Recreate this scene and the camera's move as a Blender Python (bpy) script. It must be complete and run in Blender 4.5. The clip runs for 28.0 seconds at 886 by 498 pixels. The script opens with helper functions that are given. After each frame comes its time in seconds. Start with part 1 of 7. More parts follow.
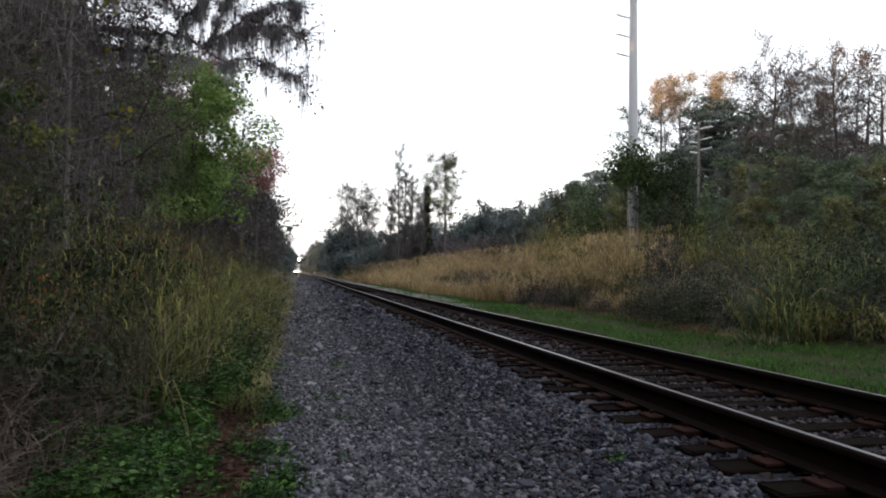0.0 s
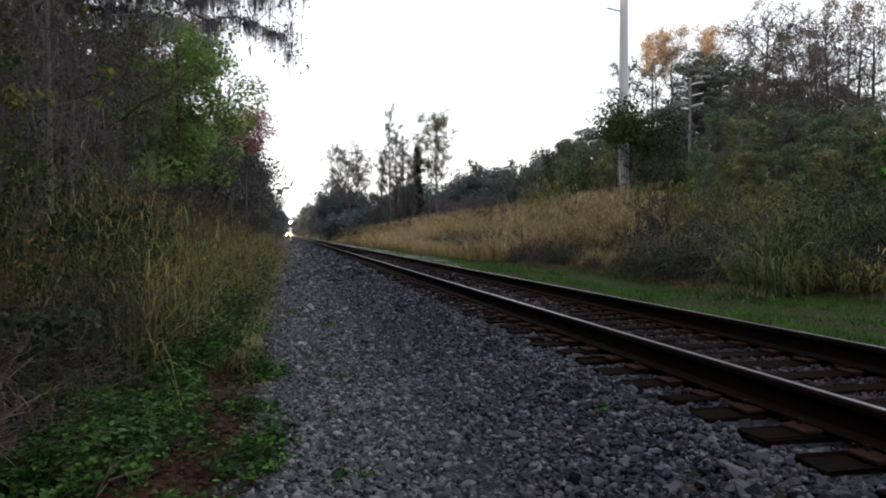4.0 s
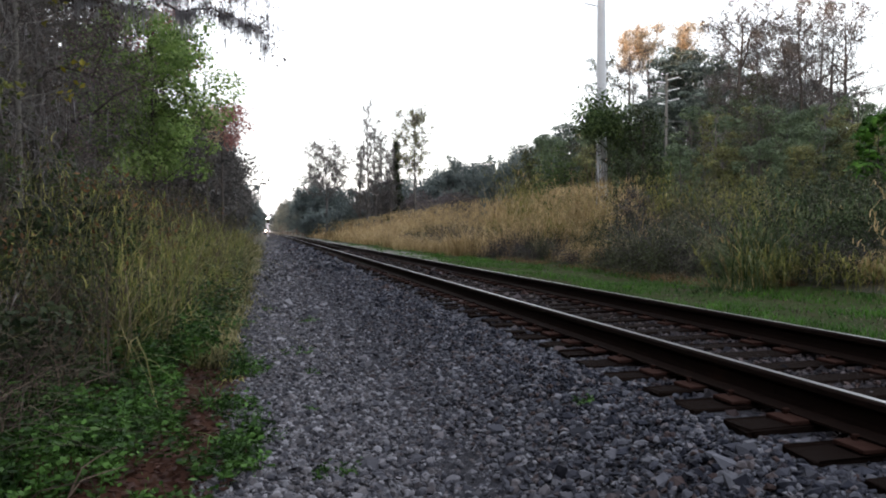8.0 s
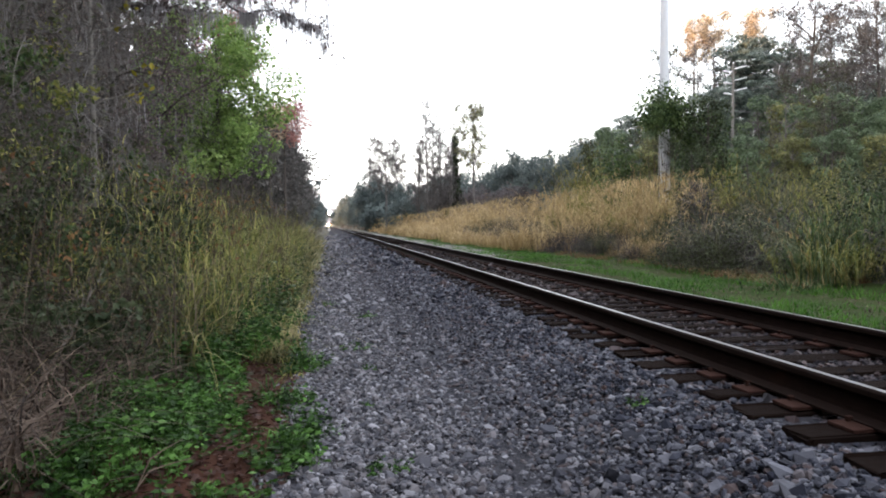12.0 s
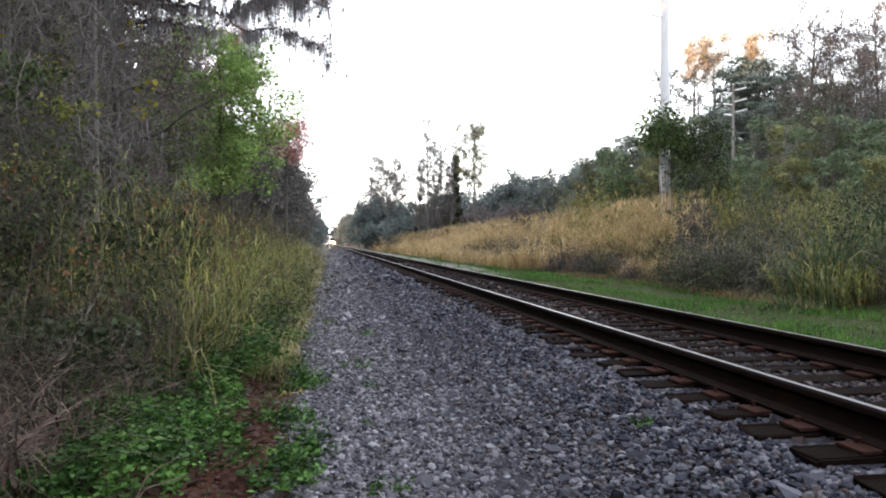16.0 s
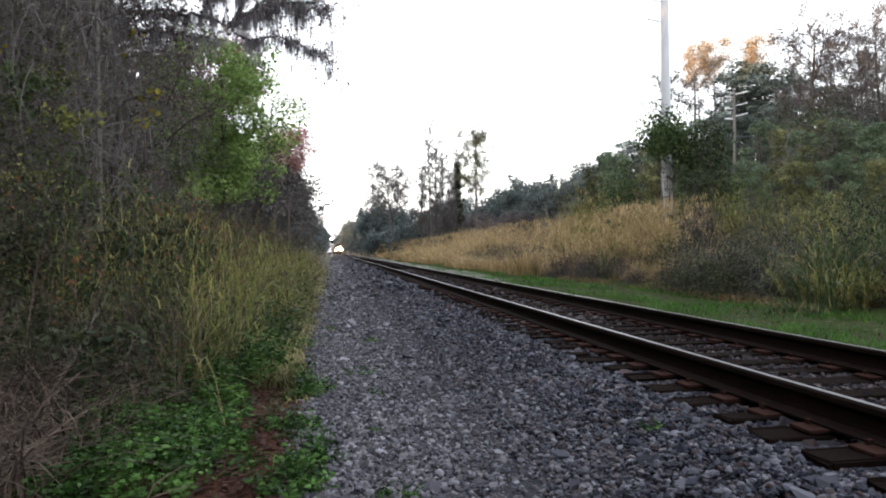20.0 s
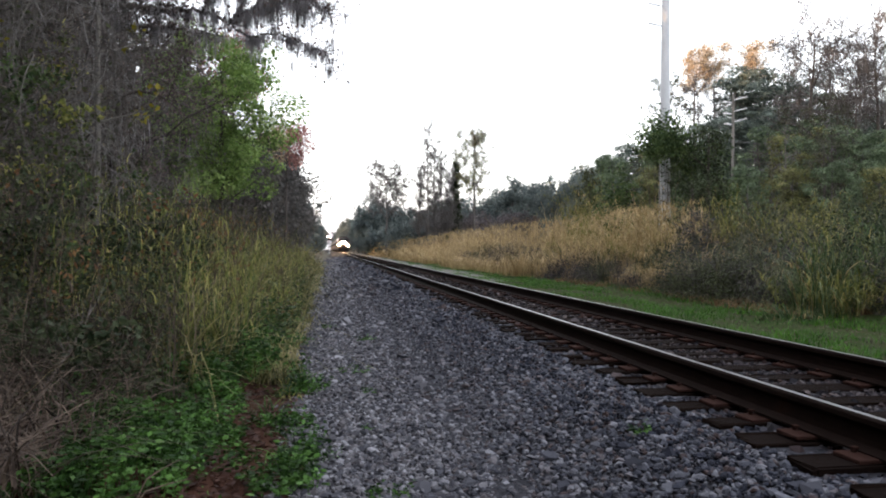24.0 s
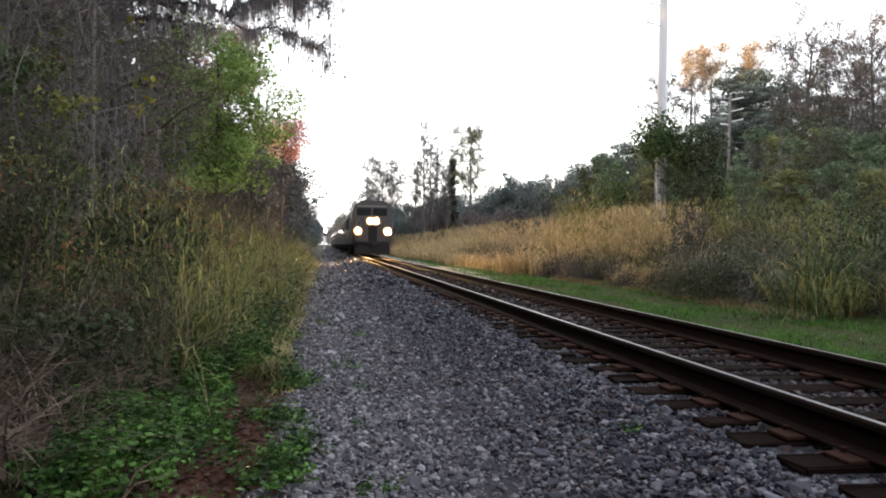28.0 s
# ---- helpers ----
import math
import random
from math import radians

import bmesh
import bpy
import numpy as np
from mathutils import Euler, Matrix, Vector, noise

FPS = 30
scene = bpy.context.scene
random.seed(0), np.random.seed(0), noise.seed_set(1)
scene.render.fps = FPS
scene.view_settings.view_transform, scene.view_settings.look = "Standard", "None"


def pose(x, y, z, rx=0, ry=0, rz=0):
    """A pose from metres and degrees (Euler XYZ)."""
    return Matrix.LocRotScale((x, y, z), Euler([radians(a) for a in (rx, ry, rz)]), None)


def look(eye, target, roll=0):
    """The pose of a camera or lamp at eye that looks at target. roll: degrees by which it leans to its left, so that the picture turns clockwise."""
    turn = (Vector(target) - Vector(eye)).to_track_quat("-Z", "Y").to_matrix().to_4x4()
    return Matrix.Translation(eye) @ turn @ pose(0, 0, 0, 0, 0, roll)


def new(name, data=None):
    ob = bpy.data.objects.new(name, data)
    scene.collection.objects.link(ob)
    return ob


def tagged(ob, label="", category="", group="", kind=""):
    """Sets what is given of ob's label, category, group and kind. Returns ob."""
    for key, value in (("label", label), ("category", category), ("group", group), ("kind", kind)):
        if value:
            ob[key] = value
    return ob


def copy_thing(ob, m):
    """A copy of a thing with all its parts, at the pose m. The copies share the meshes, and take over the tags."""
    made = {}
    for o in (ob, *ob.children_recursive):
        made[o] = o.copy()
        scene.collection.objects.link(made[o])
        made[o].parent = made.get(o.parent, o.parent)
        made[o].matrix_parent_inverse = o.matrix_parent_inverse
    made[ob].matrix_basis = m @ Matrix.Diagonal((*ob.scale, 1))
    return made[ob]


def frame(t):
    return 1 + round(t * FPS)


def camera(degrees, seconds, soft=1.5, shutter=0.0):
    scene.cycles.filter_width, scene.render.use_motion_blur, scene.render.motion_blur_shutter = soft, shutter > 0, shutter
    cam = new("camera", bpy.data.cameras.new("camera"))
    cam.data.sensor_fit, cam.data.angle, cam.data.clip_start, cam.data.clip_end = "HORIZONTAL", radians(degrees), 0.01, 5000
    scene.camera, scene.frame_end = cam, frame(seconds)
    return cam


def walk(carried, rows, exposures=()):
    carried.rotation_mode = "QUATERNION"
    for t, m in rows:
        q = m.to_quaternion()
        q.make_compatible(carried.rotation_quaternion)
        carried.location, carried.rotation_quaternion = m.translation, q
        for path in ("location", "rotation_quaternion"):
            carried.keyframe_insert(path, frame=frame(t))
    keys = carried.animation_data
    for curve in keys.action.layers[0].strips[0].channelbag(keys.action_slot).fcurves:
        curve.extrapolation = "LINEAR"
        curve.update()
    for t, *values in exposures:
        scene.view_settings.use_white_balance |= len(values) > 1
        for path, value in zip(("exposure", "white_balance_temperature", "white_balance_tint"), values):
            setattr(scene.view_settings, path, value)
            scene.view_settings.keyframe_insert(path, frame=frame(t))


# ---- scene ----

# World: the railway runs along +y, x points to the right of it, z = 0 is the top of the sleepers.
# ---- camera ----
cam = camera(64.0, 28.0, soft=1.95)
ROWS = [
    (0.0, -0.075, -0.055, 1.084, 92.027, -0.712, -11.424),
    (0.5, -0.041, -0.123, 1.07, 91.179, 0.252, -10.53),
    (1.0, -0.041, -0.15, 1.075, 91.508, -0.974, -9.23),
    (1.5, -0.061, -0.098, 1.068, 91.477, -0.744, -10.096),
    (2.0, -0.051, -0.121, 1.068, 91.499, -0.381, -10.285),
    (2.5, -0.054, -0.123, 1.064, 91.465, -0.305, -9.793),
    (3.0, -0.043, -0.124, 1.062, 90.912, -0.675, -9.585),
    (3.5, -0.02, -0.085, 1.056, 89.023, -0.104, -11.777),
    (5.5, -0.032, -0.026, 1.033, 88.707, 1.02, -11.791),
    (6.0, -0.023, 0.043, 1.022, 89.048, 1.487, -11.754),
    (6.5, -0.014, -0.019, 1.03, 88.386, 0.701, -12.099),
    (7.0, -0.008, -0.011, 1.045, 89.052, 0.568, -14.501),
    (7.5, -0.024, 0.054, 1.024, 89.11, 0.154, -13.861),
    (8.0, -0.024, 0.029, 1.023, 88.519, 0.441, -13.766),
    (8.5, 0.004, 0.026, 1.035, 90.328, 1.121, -13.775),
    (9.0, -0.037, 0.033, 1.074, 92.695, 1.225, -9.133),
    (9.5, -0.01, -0.006, 1.07, 92.281, 0.375, -9.398),
    (10.0, 0.028, -0.018, 1.058, 88.854, 0.804, -9.965),
    (10.5, 0.012, 0.001, 1.054, 88.332, 0.687, -9.88),
    (11.0, 0.005, -0.013, 1.065, 88.182, 0.233, -9.106),
    (11.5, 0.005, -0.017, 1.069, 88.206, 0.423, -9.066),
    (13.5, 0.026, -0.02, 1.064, 87.368, 0.803, -8.796),
    (14.0, 0.016, -0.006, 1.056, 88.454, 0.097, -9.321),
    (14.5, 0.002, -0.039, 1.069, 89.13, 0.283, -9.313),
    (15.0, 0.001, -0.03, 1.065, 89.37, 0.234, -9.033),
    (15.5, 0.004, -0.016, 1.057, 89.644, 0.401, -8.923),
    (16.0, -0.001, 0.019, 1.052, 89.575, 0.164, -8.97),
    (16.5, 0.001, -0.037, 1.053, 89.484, 0.068, -8.825),
    (17.0, 0.0, 0.0, 1.05, 89.481, -0.0, -8.522),
    (17.5, 0.003, -0.015, 1.05, 89.414, 0.036, -9.06),
    (18.0, -0.005, -0.01, 1.047, 89.181, -0.272, -8.45),
    (18.5, -0.01, -0.008, 1.054, 89.07, -0.279, -8.35),
    (19.0, -0.009, 0.01, 1.051, 89.415, -0.149, -8.63),
    (19.5, -0.023, 0.018, 1.055, 90.397, 0.396, -9.412),
    (20.0, -0.023, 0.037, 1.04, 90.121, 0.688, -8.801),
    (20.5, -0.01, 0.022, 1.047, 90.531, 0.89, -8.858),
    (21.0, -0.005, 0.006, 1.049, 90.33, 0.309, -9.273),
    (21.5, -0.002, -0.051, 1.062, 90.468, 0.107, -9.505),
    (23.5, -0.005, -0.019, 1.063, 90.218, -0.498, -9.329),
    (24.0, -0.014, -0.006, 1.053, 90.079, -0.373, -9.021),
    (24.5, -0.009, 0.024, 1.055, 90.078, -0.421, -9.148),
    (25.0, -0.013, 0.014, 1.053, 90.107, -0.461, -9.055),
    (25.5, 0.001, -0.036, 1.055, 89.736, 0.012, -9.465),
    (26.0, 0.0, 0.0, 1.05, 88.571, -0.101, -9.559),
    (26.5, 0.0, 0.0, 1.05, 88.902, -0.742, -10.03),
    (27.0, 0.0, 0.0, 1.05, 88.793, -0.975, -10.209),
    (27.5, 0.0, 0.0, 1.05, 88.935, -1.5, -10.627),
    (28.0, 0.0, 0.0, 1.05, 89.807, -1.081, -9.388),
]
EXPOSURES = [(t, e, 6600 if t < 26 else 6750, 12) for t, e in ((0.0, 1.42), (1.0, 1.15), (2.0, 1.0), (3.0, 1.08), (5.5, 1.72), (8.0, 1.85), (9.0, 1.4), (9.5, 0.95), (10.0, 0.85), (10.5, 1.6), (11.0, 2.05), (11.5, 2.3), (13.5, 3.0), (14.0, 3.08), (14.5, 2.76), (15.0, 2.58), (17.0, 2.58), (19.0, 2.6), (20.0, 2.22), (23.5, 2.12), (28.0, 2.15))]
walk(cam, [(t, pose(x, y, z, a, b, c)) for t, x, y, z, a, b, c in ROWS], EXPOSURES)

# ---- sky and sun ----
SUN_ELEVATION, SUN_FROM = 3.2, 250.0  # degrees; the compass bearing (from +y, clockwise) where the sun stands
world = bpy.data.worlds.new("world")
scene.world = world
world.use_nodes = True
sky_tex = world.node_tree.nodes.new("ShaderNodeTexSky")
sky_tex.sky_type = "NISHITA"
sky_tex.sun_disc = False
sky_tex.sun_elevation = radians(SUN_ELEVATION)
sky_tex.sun_rotation = radians(SUN_FROM)
sky_tex.dust_density = 2.0
background = world.node_tree.nodes["Background"]
background.inputs["Strength"].default_value = 0.18
# a bright even haze lies over the clear sky
haze = world.node_tree.nodes.new("ShaderNodeMix")
haze.data_type, haze.blend_type = "RGBA", "ADD"
haze.inputs[0].default_value = 1.0
haze.inputs[7].default_value = (2.3, 2.37, 2.58, 1)
thin = world.node_tree.nodes.new("ShaderNodeMix")
thin.data_type, thin.blend_type = "RGBA", "MIX"
thin.inputs[0].default_value = 0.55
thin.inputs[7].default_value = (0.0, 0.0, 0.0, 1)
world.node_tree.links.new(sky_tex.outputs["Color"], thin.inputs[6])
world.node_tree.links.new(thin.outputs[2], haze.inputs[6])
world.node_tree.links.new(haze.outputs[2], background.inputs["Color"])

sun = new("sun", bpy.data.lights.new("sun", "SUN"))
sun.data.energy, sun.data.angle, sun.data.color = 2.8, radians(0.6), (1.0, 0.62, 0.33)
b_, e_ = radians(SUN_FROM), radians(SUN_ELEVATION)
sun.matrix_world = look((math.sin(b_) * math.cos(e_) * 90, math.cos(b_) * math.cos(e_) * 90, math.sin(e_) * 90), (0, 0, 0))


# ---- materials ----
def nodes_of(name):
    m = bpy.data.materials.new(name)
    m.use_nodes = True
    nt = m.node_tree
    return m, nt, nt.nodes["Principled BSDF"]


def ramp(nt, fac, colours):
    r = nt.nodes.new("ShaderNodeValToRGB")
    els = r.color_ramp.elements
    while len(els) < len(colours):
        els.new(0.5)
    for k, (el, c) in enumerate(zip(els, colours)):
        el.position = k / max(1, len(colours) - 1)
        el.color = (*c, 1)
    nt.links.new(fac, r.inputs["Fac"])
    return r.outputs["Color"]


def noise_of(nt, scale, detail=4.0, rough=0.6, coords="Object", stretch=(1, 1, 1)):
    tc = nt.nodes.new("ShaderNodeTexCoord")
    mp = nt.nodes.new("ShaderNodeMapping")
    mp.inputs["Scale"].default_value = stretch
    n = nt.nodes.new("ShaderNodeTexNoise")
    n.inputs["Scale"].default_value, n.inputs["Detail"].default_value, n.inputs["Roughness"].default_value = scale, detail, rough
    nt.links.new(tc.outputs[coords], mp.inputs["Vector"])
    nt.links.new(mp.outputs["Vector"], n.inputs["Vector"])
    return n.outputs["Fac"]


def mixed(nt, fac, a, b, mode="MIX"):
    m = nt.nodes.new("ShaderNodeMix")
    m.data_type, m.blend_type = "RGBA", mode
    for sock, val in ((m.inputs[0], fac), (m.inputs[6], a), (m.inputs[7], b)):
        if isinstance(val, (int, float)):
            sock.default_value = val
        elif isinstance(val, tuple):
            sock.default_value = (*val, 1)
        else:
            nt.links.new(val, sock)
    return m.outputs[2]


def bumped(nt, bsdf, height, strength=0.5, distance=0.01):
    b = nt.nodes.new("ShaderNodeBump")
    b.inputs["Strength"].default_value, b.inputs["Distance"].default_value = strength, distance
    nt.links.new(height, b.inputs["Height"])
    nt.links.new(b.outputs["Normal"], bsdf.inputs["Normal"])


def piece_random(nt):
    """A number of its own for every piece: each object, and each island of a joined mesh."""
    o = nt.nodes.new("ShaderNodeObjectInfo")
    g = nt.nodes.new("ShaderNodeNewGeometry")
    a = nt.nodes.new("ShaderNodeMath")
    a.operation = "ADD"
    nt.links.new(o.outputs["Random"], a.inputs[0])
    nt.links.new(g.outputs["Random Per Island"], a.inputs[1])
    f = nt.nodes.new("ShaderNodeMath")
    f.operation = "FRACT"
    nt.links.new(a.outputs[0], f.inputs[0])
    return f.outputs[0]


def leaf_material(name, colours, patch=3.0, through_light=0.35, rough=0.55, spread=0.5, weight=0.45, gloss=0.12):
    m, nt, bsdf = nodes_of(name)
    colours = [tuple(0.53 * v for v in c) for c in colours]
    c1 = ramp(nt, piece_random(nt), colours)
    spots = nt.nodes.new("ShaderNodeMapRange")
    spots.inputs[1].default_value, spots.inputs[2].default_value = 0.3, 0.7
    nt.links.new(noise_of(nt, 1.0 / patch, 3.0), spots.inputs[0])
    c2 = ramp(nt, spots.outputs[0], [tuple(v * (1 - spread) for v in colours[0]), colours[len(colours) // 2], tuple(min(1, v * (1 + spread)) for v in colours[-1])])
    col = mixed(nt, weight, c1, c2)
    nt.links.new(col, bsdf.inputs["Base Color"])
    bsdf.inputs["Roughness"].default_value = rough
    bsdf.inputs["Specular IOR Level"].default_value = gloss
    tr = nt.nodes.new("ShaderNodeBsdfTranslucent")
    nt.links.new(col, tr.inputs["Color"])
    mix = nt.nodes.new("ShaderNodeMixShader")
    mix.inputs[0].default_value = through_light
    out = nt.nodes["Material Output"]
    nt.links.new(bsdf.outputs[0], mix.inputs[1])
    nt.links.new(tr.outputs[0], mix.inputs[2])
    nt.links.new(mix.outputs[0], out.inputs["Surface"])
    return m


def solid_material(name, colours, scale=8.0, rough=0.8, metal=0.0, bump=0.3, depth=0.005, stretch=(1, 1, 1), fine=8.0):
    m, nt, bsdf = nodes_of(name)
    if rough > 0.8:
        colours = [tuple(0.73 * v for v in c) for c in colours]
    n1 = noise_of(nt, scale, 5.0, 0.65, stretch=stretch)
    n2 = noise_of(nt, scale * fine, 3.0, 0.6, stretch=stretch)
    c = ramp(nt, n1, colours)
    c = mixed(nt, 0.35, c, ramp(nt, n2, colours))
    nt.links.new(c, bsdf.inputs["Base Color"])
    bsdf.inputs["Roughness"].default_value, bsdf.inputs["Metallic"].default_value = rough, metal
    if rough > 0.65:
        bsdf.inputs["Specular IOR Level"].default_value = 0.1 if rough < 0.8 else 0.02
    bumped(nt, bsdf, n2, bump, depth)
    return m


def stone_material():
    m, nt, bsdf = nodes_of("ballast_stone")
    c = ramp(nt, piece_random(nt), [(0.005, 0.0055, 0.0092), (0.015, 0.0168, 0.0255), (0.028, 0.031, 0.0435), (0.066, 0.069, 0.083), (0.011, 0.013, 0.021), (0.17, 0.173, 0.19), (0.06, 0.04, 0.036), (0.02, 0.0225, 0.033), (0.12, 0.124, 0.143), (0.008, 0.009, 0.0145)])
    n = noise_of(nt, 45.0, 4.0)
    c = mixed(nt, 0.5, c, ramp(nt, n, [(0.4, 0.4, 0.435), (0.94, 0.94, 1.02)]), "MULTIPLY")
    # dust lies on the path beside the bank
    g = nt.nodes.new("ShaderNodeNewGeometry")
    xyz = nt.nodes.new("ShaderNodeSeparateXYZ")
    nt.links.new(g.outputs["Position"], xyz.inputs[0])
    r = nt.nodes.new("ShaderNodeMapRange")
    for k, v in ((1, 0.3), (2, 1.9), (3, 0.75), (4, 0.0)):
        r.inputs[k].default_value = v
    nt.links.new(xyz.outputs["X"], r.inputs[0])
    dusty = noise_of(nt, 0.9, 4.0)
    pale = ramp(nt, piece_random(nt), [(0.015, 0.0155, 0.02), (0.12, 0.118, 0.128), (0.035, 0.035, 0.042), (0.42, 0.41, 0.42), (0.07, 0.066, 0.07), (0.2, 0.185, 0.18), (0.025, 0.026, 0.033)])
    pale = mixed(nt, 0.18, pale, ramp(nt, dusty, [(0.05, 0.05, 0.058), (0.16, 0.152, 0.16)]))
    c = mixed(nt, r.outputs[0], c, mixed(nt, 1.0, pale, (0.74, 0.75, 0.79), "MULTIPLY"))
    # rust and oil stain the stones between the rails
    inner = nt.nodes.new("ShaderNodeMapRange")
    for k, v in ((1, 2.45), (2, 2.75), (3, 0.0), (4, 0.85)):
        inner.inputs[k].default_value = v
    nt.links.new(xyz.outputs["X"], inner.inputs[0])
    c = mixed(nt, inner.outputs[0], c, mixed(nt, 1.0, c, (0.72, 0.56, 0.47), "MULTIPLY"))
    nt.links.new(c, bsdf.inputs["Base Color"])
    bsdf.inputs["Roughness"].default_value = 0.7
    bsdf.inputs["Specular IOR Level"].default_value = 0.1
    bumped(nt, bsdf, n, 0.35, 0.006)
    return m


def glow_material(name, colour, strength):
    m, nt, bsdf = nodes_of(name)
    bsdf.inputs["Base Color"].default_value = (0.01, 0.008, 0.006, 1)
    bsdf.inputs["Emission Color"].default_value = (*colour, 1)
    bsdf.inputs["Emission Strength"].default_value = strength
    return m


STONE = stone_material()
BED = solid_material("ballast_fines", [(0.0136, 0.0136, 0.0177), (0.0476, 0.0476, 0.0558), (0.1088, 0.1061, 0.1115)], 14.0, 0.9, 0.0, 1.0, 0.03, fine=4.0)
SOIL = solid_material("leafy_soil", [(0.018, 0.0104, 0.008), (0.062, 0.03, 0.021), (0.115, 0.057, 0.041)], 2.5, 0.95, 0.0, 0.8, 0.02)
TIE = solid_material("creosoted_timber", [(0.005, 0.0033, 0.0027), (0.0105, 0.0066, 0.0054), (0.026, 0.0175, 0.015)], 3.0, 0.85, 0.0, 0.7, 0.008, stretch=(1, 14, 6))
RUST = solid_material("rusty_steel", [(0.0054, 0.0036, 0.003), (0.0108, 0.0066, 0.0054), (0.024, 0.0132, 0.0102)], 9.0, 0.8, 0.3, 0.4, 0.002)
PLATE = solid_material("rusted_plate", [(0.0188, 0.0105, 0.00825), (0.045, 0.0225, 0.018), (0.0825, 0.0465, 0.036)], 12.0, 0.85, 0.2, 0.5, 0.003)
SHINE = solid_material("worn_steel", [(0.14, 0.135, 0.145), (0.26, 0.255, 0.27)], 6.0, 0.3, 1.0, 0.05, 0.001, stretch=(1, 0.1, 1))
BARK = solid_material("bark", [(0.0421, 0.0356, 0.0319), (0.103, 0.0889, 0.0824), (0.1872, 0.1664, 0.1573)], 6.0, 0.95, 0.0, 0.8, 0.015, stretch=(1, 1, 0.25))
PALE_BARK = solid_material("pale_bark", [(0.088, 0.08, 0.072), (0.192, 0.176, 0.16), (0.32, 0.304, 0.288)], 9.0, 0.9, 0.0, 0.5, 0.008, stretch=(1, 1, 0.4))
CONCRETE = solid_material("galvanised_pole", [(0.357, 0.374, 0.399), (0.476, 0.493, 0.518), (0.561, 0.57, 0.586)], 2.0, 0.55, 0.1, 0.1, 0.002)
WOODPOLE = solid_material("weathered_pole", [(0.16, 0.152, 0.144), (0.24, 0.228, 0.216), (0.32, 0.308, 0.296)], 5.0, 0.9, 0.0, 0.5, 0.005, stretch=(1, 1, 0.1))
INSULATOR = solid_material("insulator", [(0.5, 0.52, 0.55), (0.7, 0.71, 0.73)], 6.0, 0.35)
WIRE = solid_material("wire", [(0.09, 0.09, 0.095), (0.17, 0.17, 0.18)], 6.0, 0.5, 0.6)

DARK_GREEN = leaf_material("dark_green_leaves", [(0.02, 0.034, 0.016), (0.05, 0.074, 0.034), (0.11, 0.135, 0.062)], 1.2, 0.2, 0.55, 0.7, 0.45, 0.1)
# aerial haze painted in: far leaves bluer and paler than near ones
BLUE_GREEN = leaf_material("hazed_far_leaves", [(0.1215, 0.1593, 0.162), (0.1823, 0.2268, 0.2241), (0.243, 0.2862, 0.2767)], 9.0)
BRIGHT_GREEN = leaf_material("spring_green_leaves", [(0.125, 0.2318, 0.0605), (0.3125, 0.488, 0.132), (0.5875, 0.7686, 0.275)], 0.8, 0.45, 0.5, 0.75)
WEED_GREEN = leaf_material("weed_leaves", [(0.0059, 0.0204, 0.0051), (0.0306, 0.0892, 0.0153), (0.1445, 0.306, 0.0638)], 0.3, 0.25, 0.5, 0.9, 0.5, 0.12)
OLIVE = leaf_material("olive_leaves", [(0.0324, 0.0388, 0.0202), (0.0864, 0.1003, 0.0504), (0.1836, 0.1995, 0.1008)])
MAUVE = leaf_material("withered_leaves", [(0.0567, 0.0446, 0.0446), (0.189, 0.1458, 0.1404), (0.486, 0.378, 0.351)], 1.4, 0.35, 0.55, 0.65)
RED_LEAF = leaf_material("red_leaves", [(0.4, 0.16, 0.15), (0.62, 0.28, 0.26), (0.78, 0.45, 0.4)])
# amber leaves, with low sunlight painted in as a pale peach tone
AMBER = leaf_material("sunlit_amber_leaves", [(0.6, 0.43, 0.26), (0.85, 0.66, 0.44), (1.0, 0.86, 0.66)], 3.0, 0.55)
YELLOW = leaf_material("yellow_leaves", [(0.3, 0.26, 0.04), (0.42, 0.36, 0.05)])
MOSS = leaf_material("hanging_moss", [(0.36, 0.34, 0.36), (0.54, 0.51, 0.54), (0.74, 0.71, 0.73)], 1.0, 0.62)
REED = leaf_material("reed_blades", [(0.0175, 0.0325, 0.01), (0.0875, 0.11, 0.035), (0.275, 0.2625, 0.0938), (0.725, 0.6, 0.325)], 0.7, 0.4, 0.55, 0.85, 0.5)
GREEN_REED = leaf_material("green_reed_blades", [(0.0101, 0.0245, 0.0136), (0.0421, 0.0655, 0.0302), (0.1262, 0.1443, 0.068), (0.3029, 0.2622, 0.1814)], 0.8, 0.3, 0.55, 0.85, 0.55)
GOLD = leaf_material("golden_grass", [(0.318, 0.2256, 0.1018), (0.6042, 0.4355, 0.2102), (0.9551, 0.7199, 0.408)], 2.5, 0.35, 0.55, 0.6)
STRAW = leaf_material("dead_straw", [(0.024, 0.017, 0.014), (0.08, 0.058, 0.046), (0.33, 0.26, 0.2)], 0.5, 0.2, 0.55, 0.85)
LAWN = leaf_material("mown_grass", [(0.022, 0.0728, 0.01), (0.0572, 0.1792, 0.02), (0.1375, 0.3136, 0.042)], 0.8, 0.3, 0.55, 0.8)
BROWN_LEAF = leaf_material("brown_leaves", [(0.1, 0.05, 0.03), (0.24, 0.12, 0.06), (0.45, 0.25, 0.11)], 0.8)
PALE_STRAW = leaf_material("pale_straw", [(0.024, 0.017, 0.0145), (0.09, 0.064, 0.05), (0.34, 0.26, 0.2)], 0.4, 0.2, 0.6, 0.85)
LITTER = leaf_material("leaf_litter", [(0.03, 0.015, 0.012), (0.08, 0.036, 0.027), (0.16, 0.08, 0.058)], 0.4)

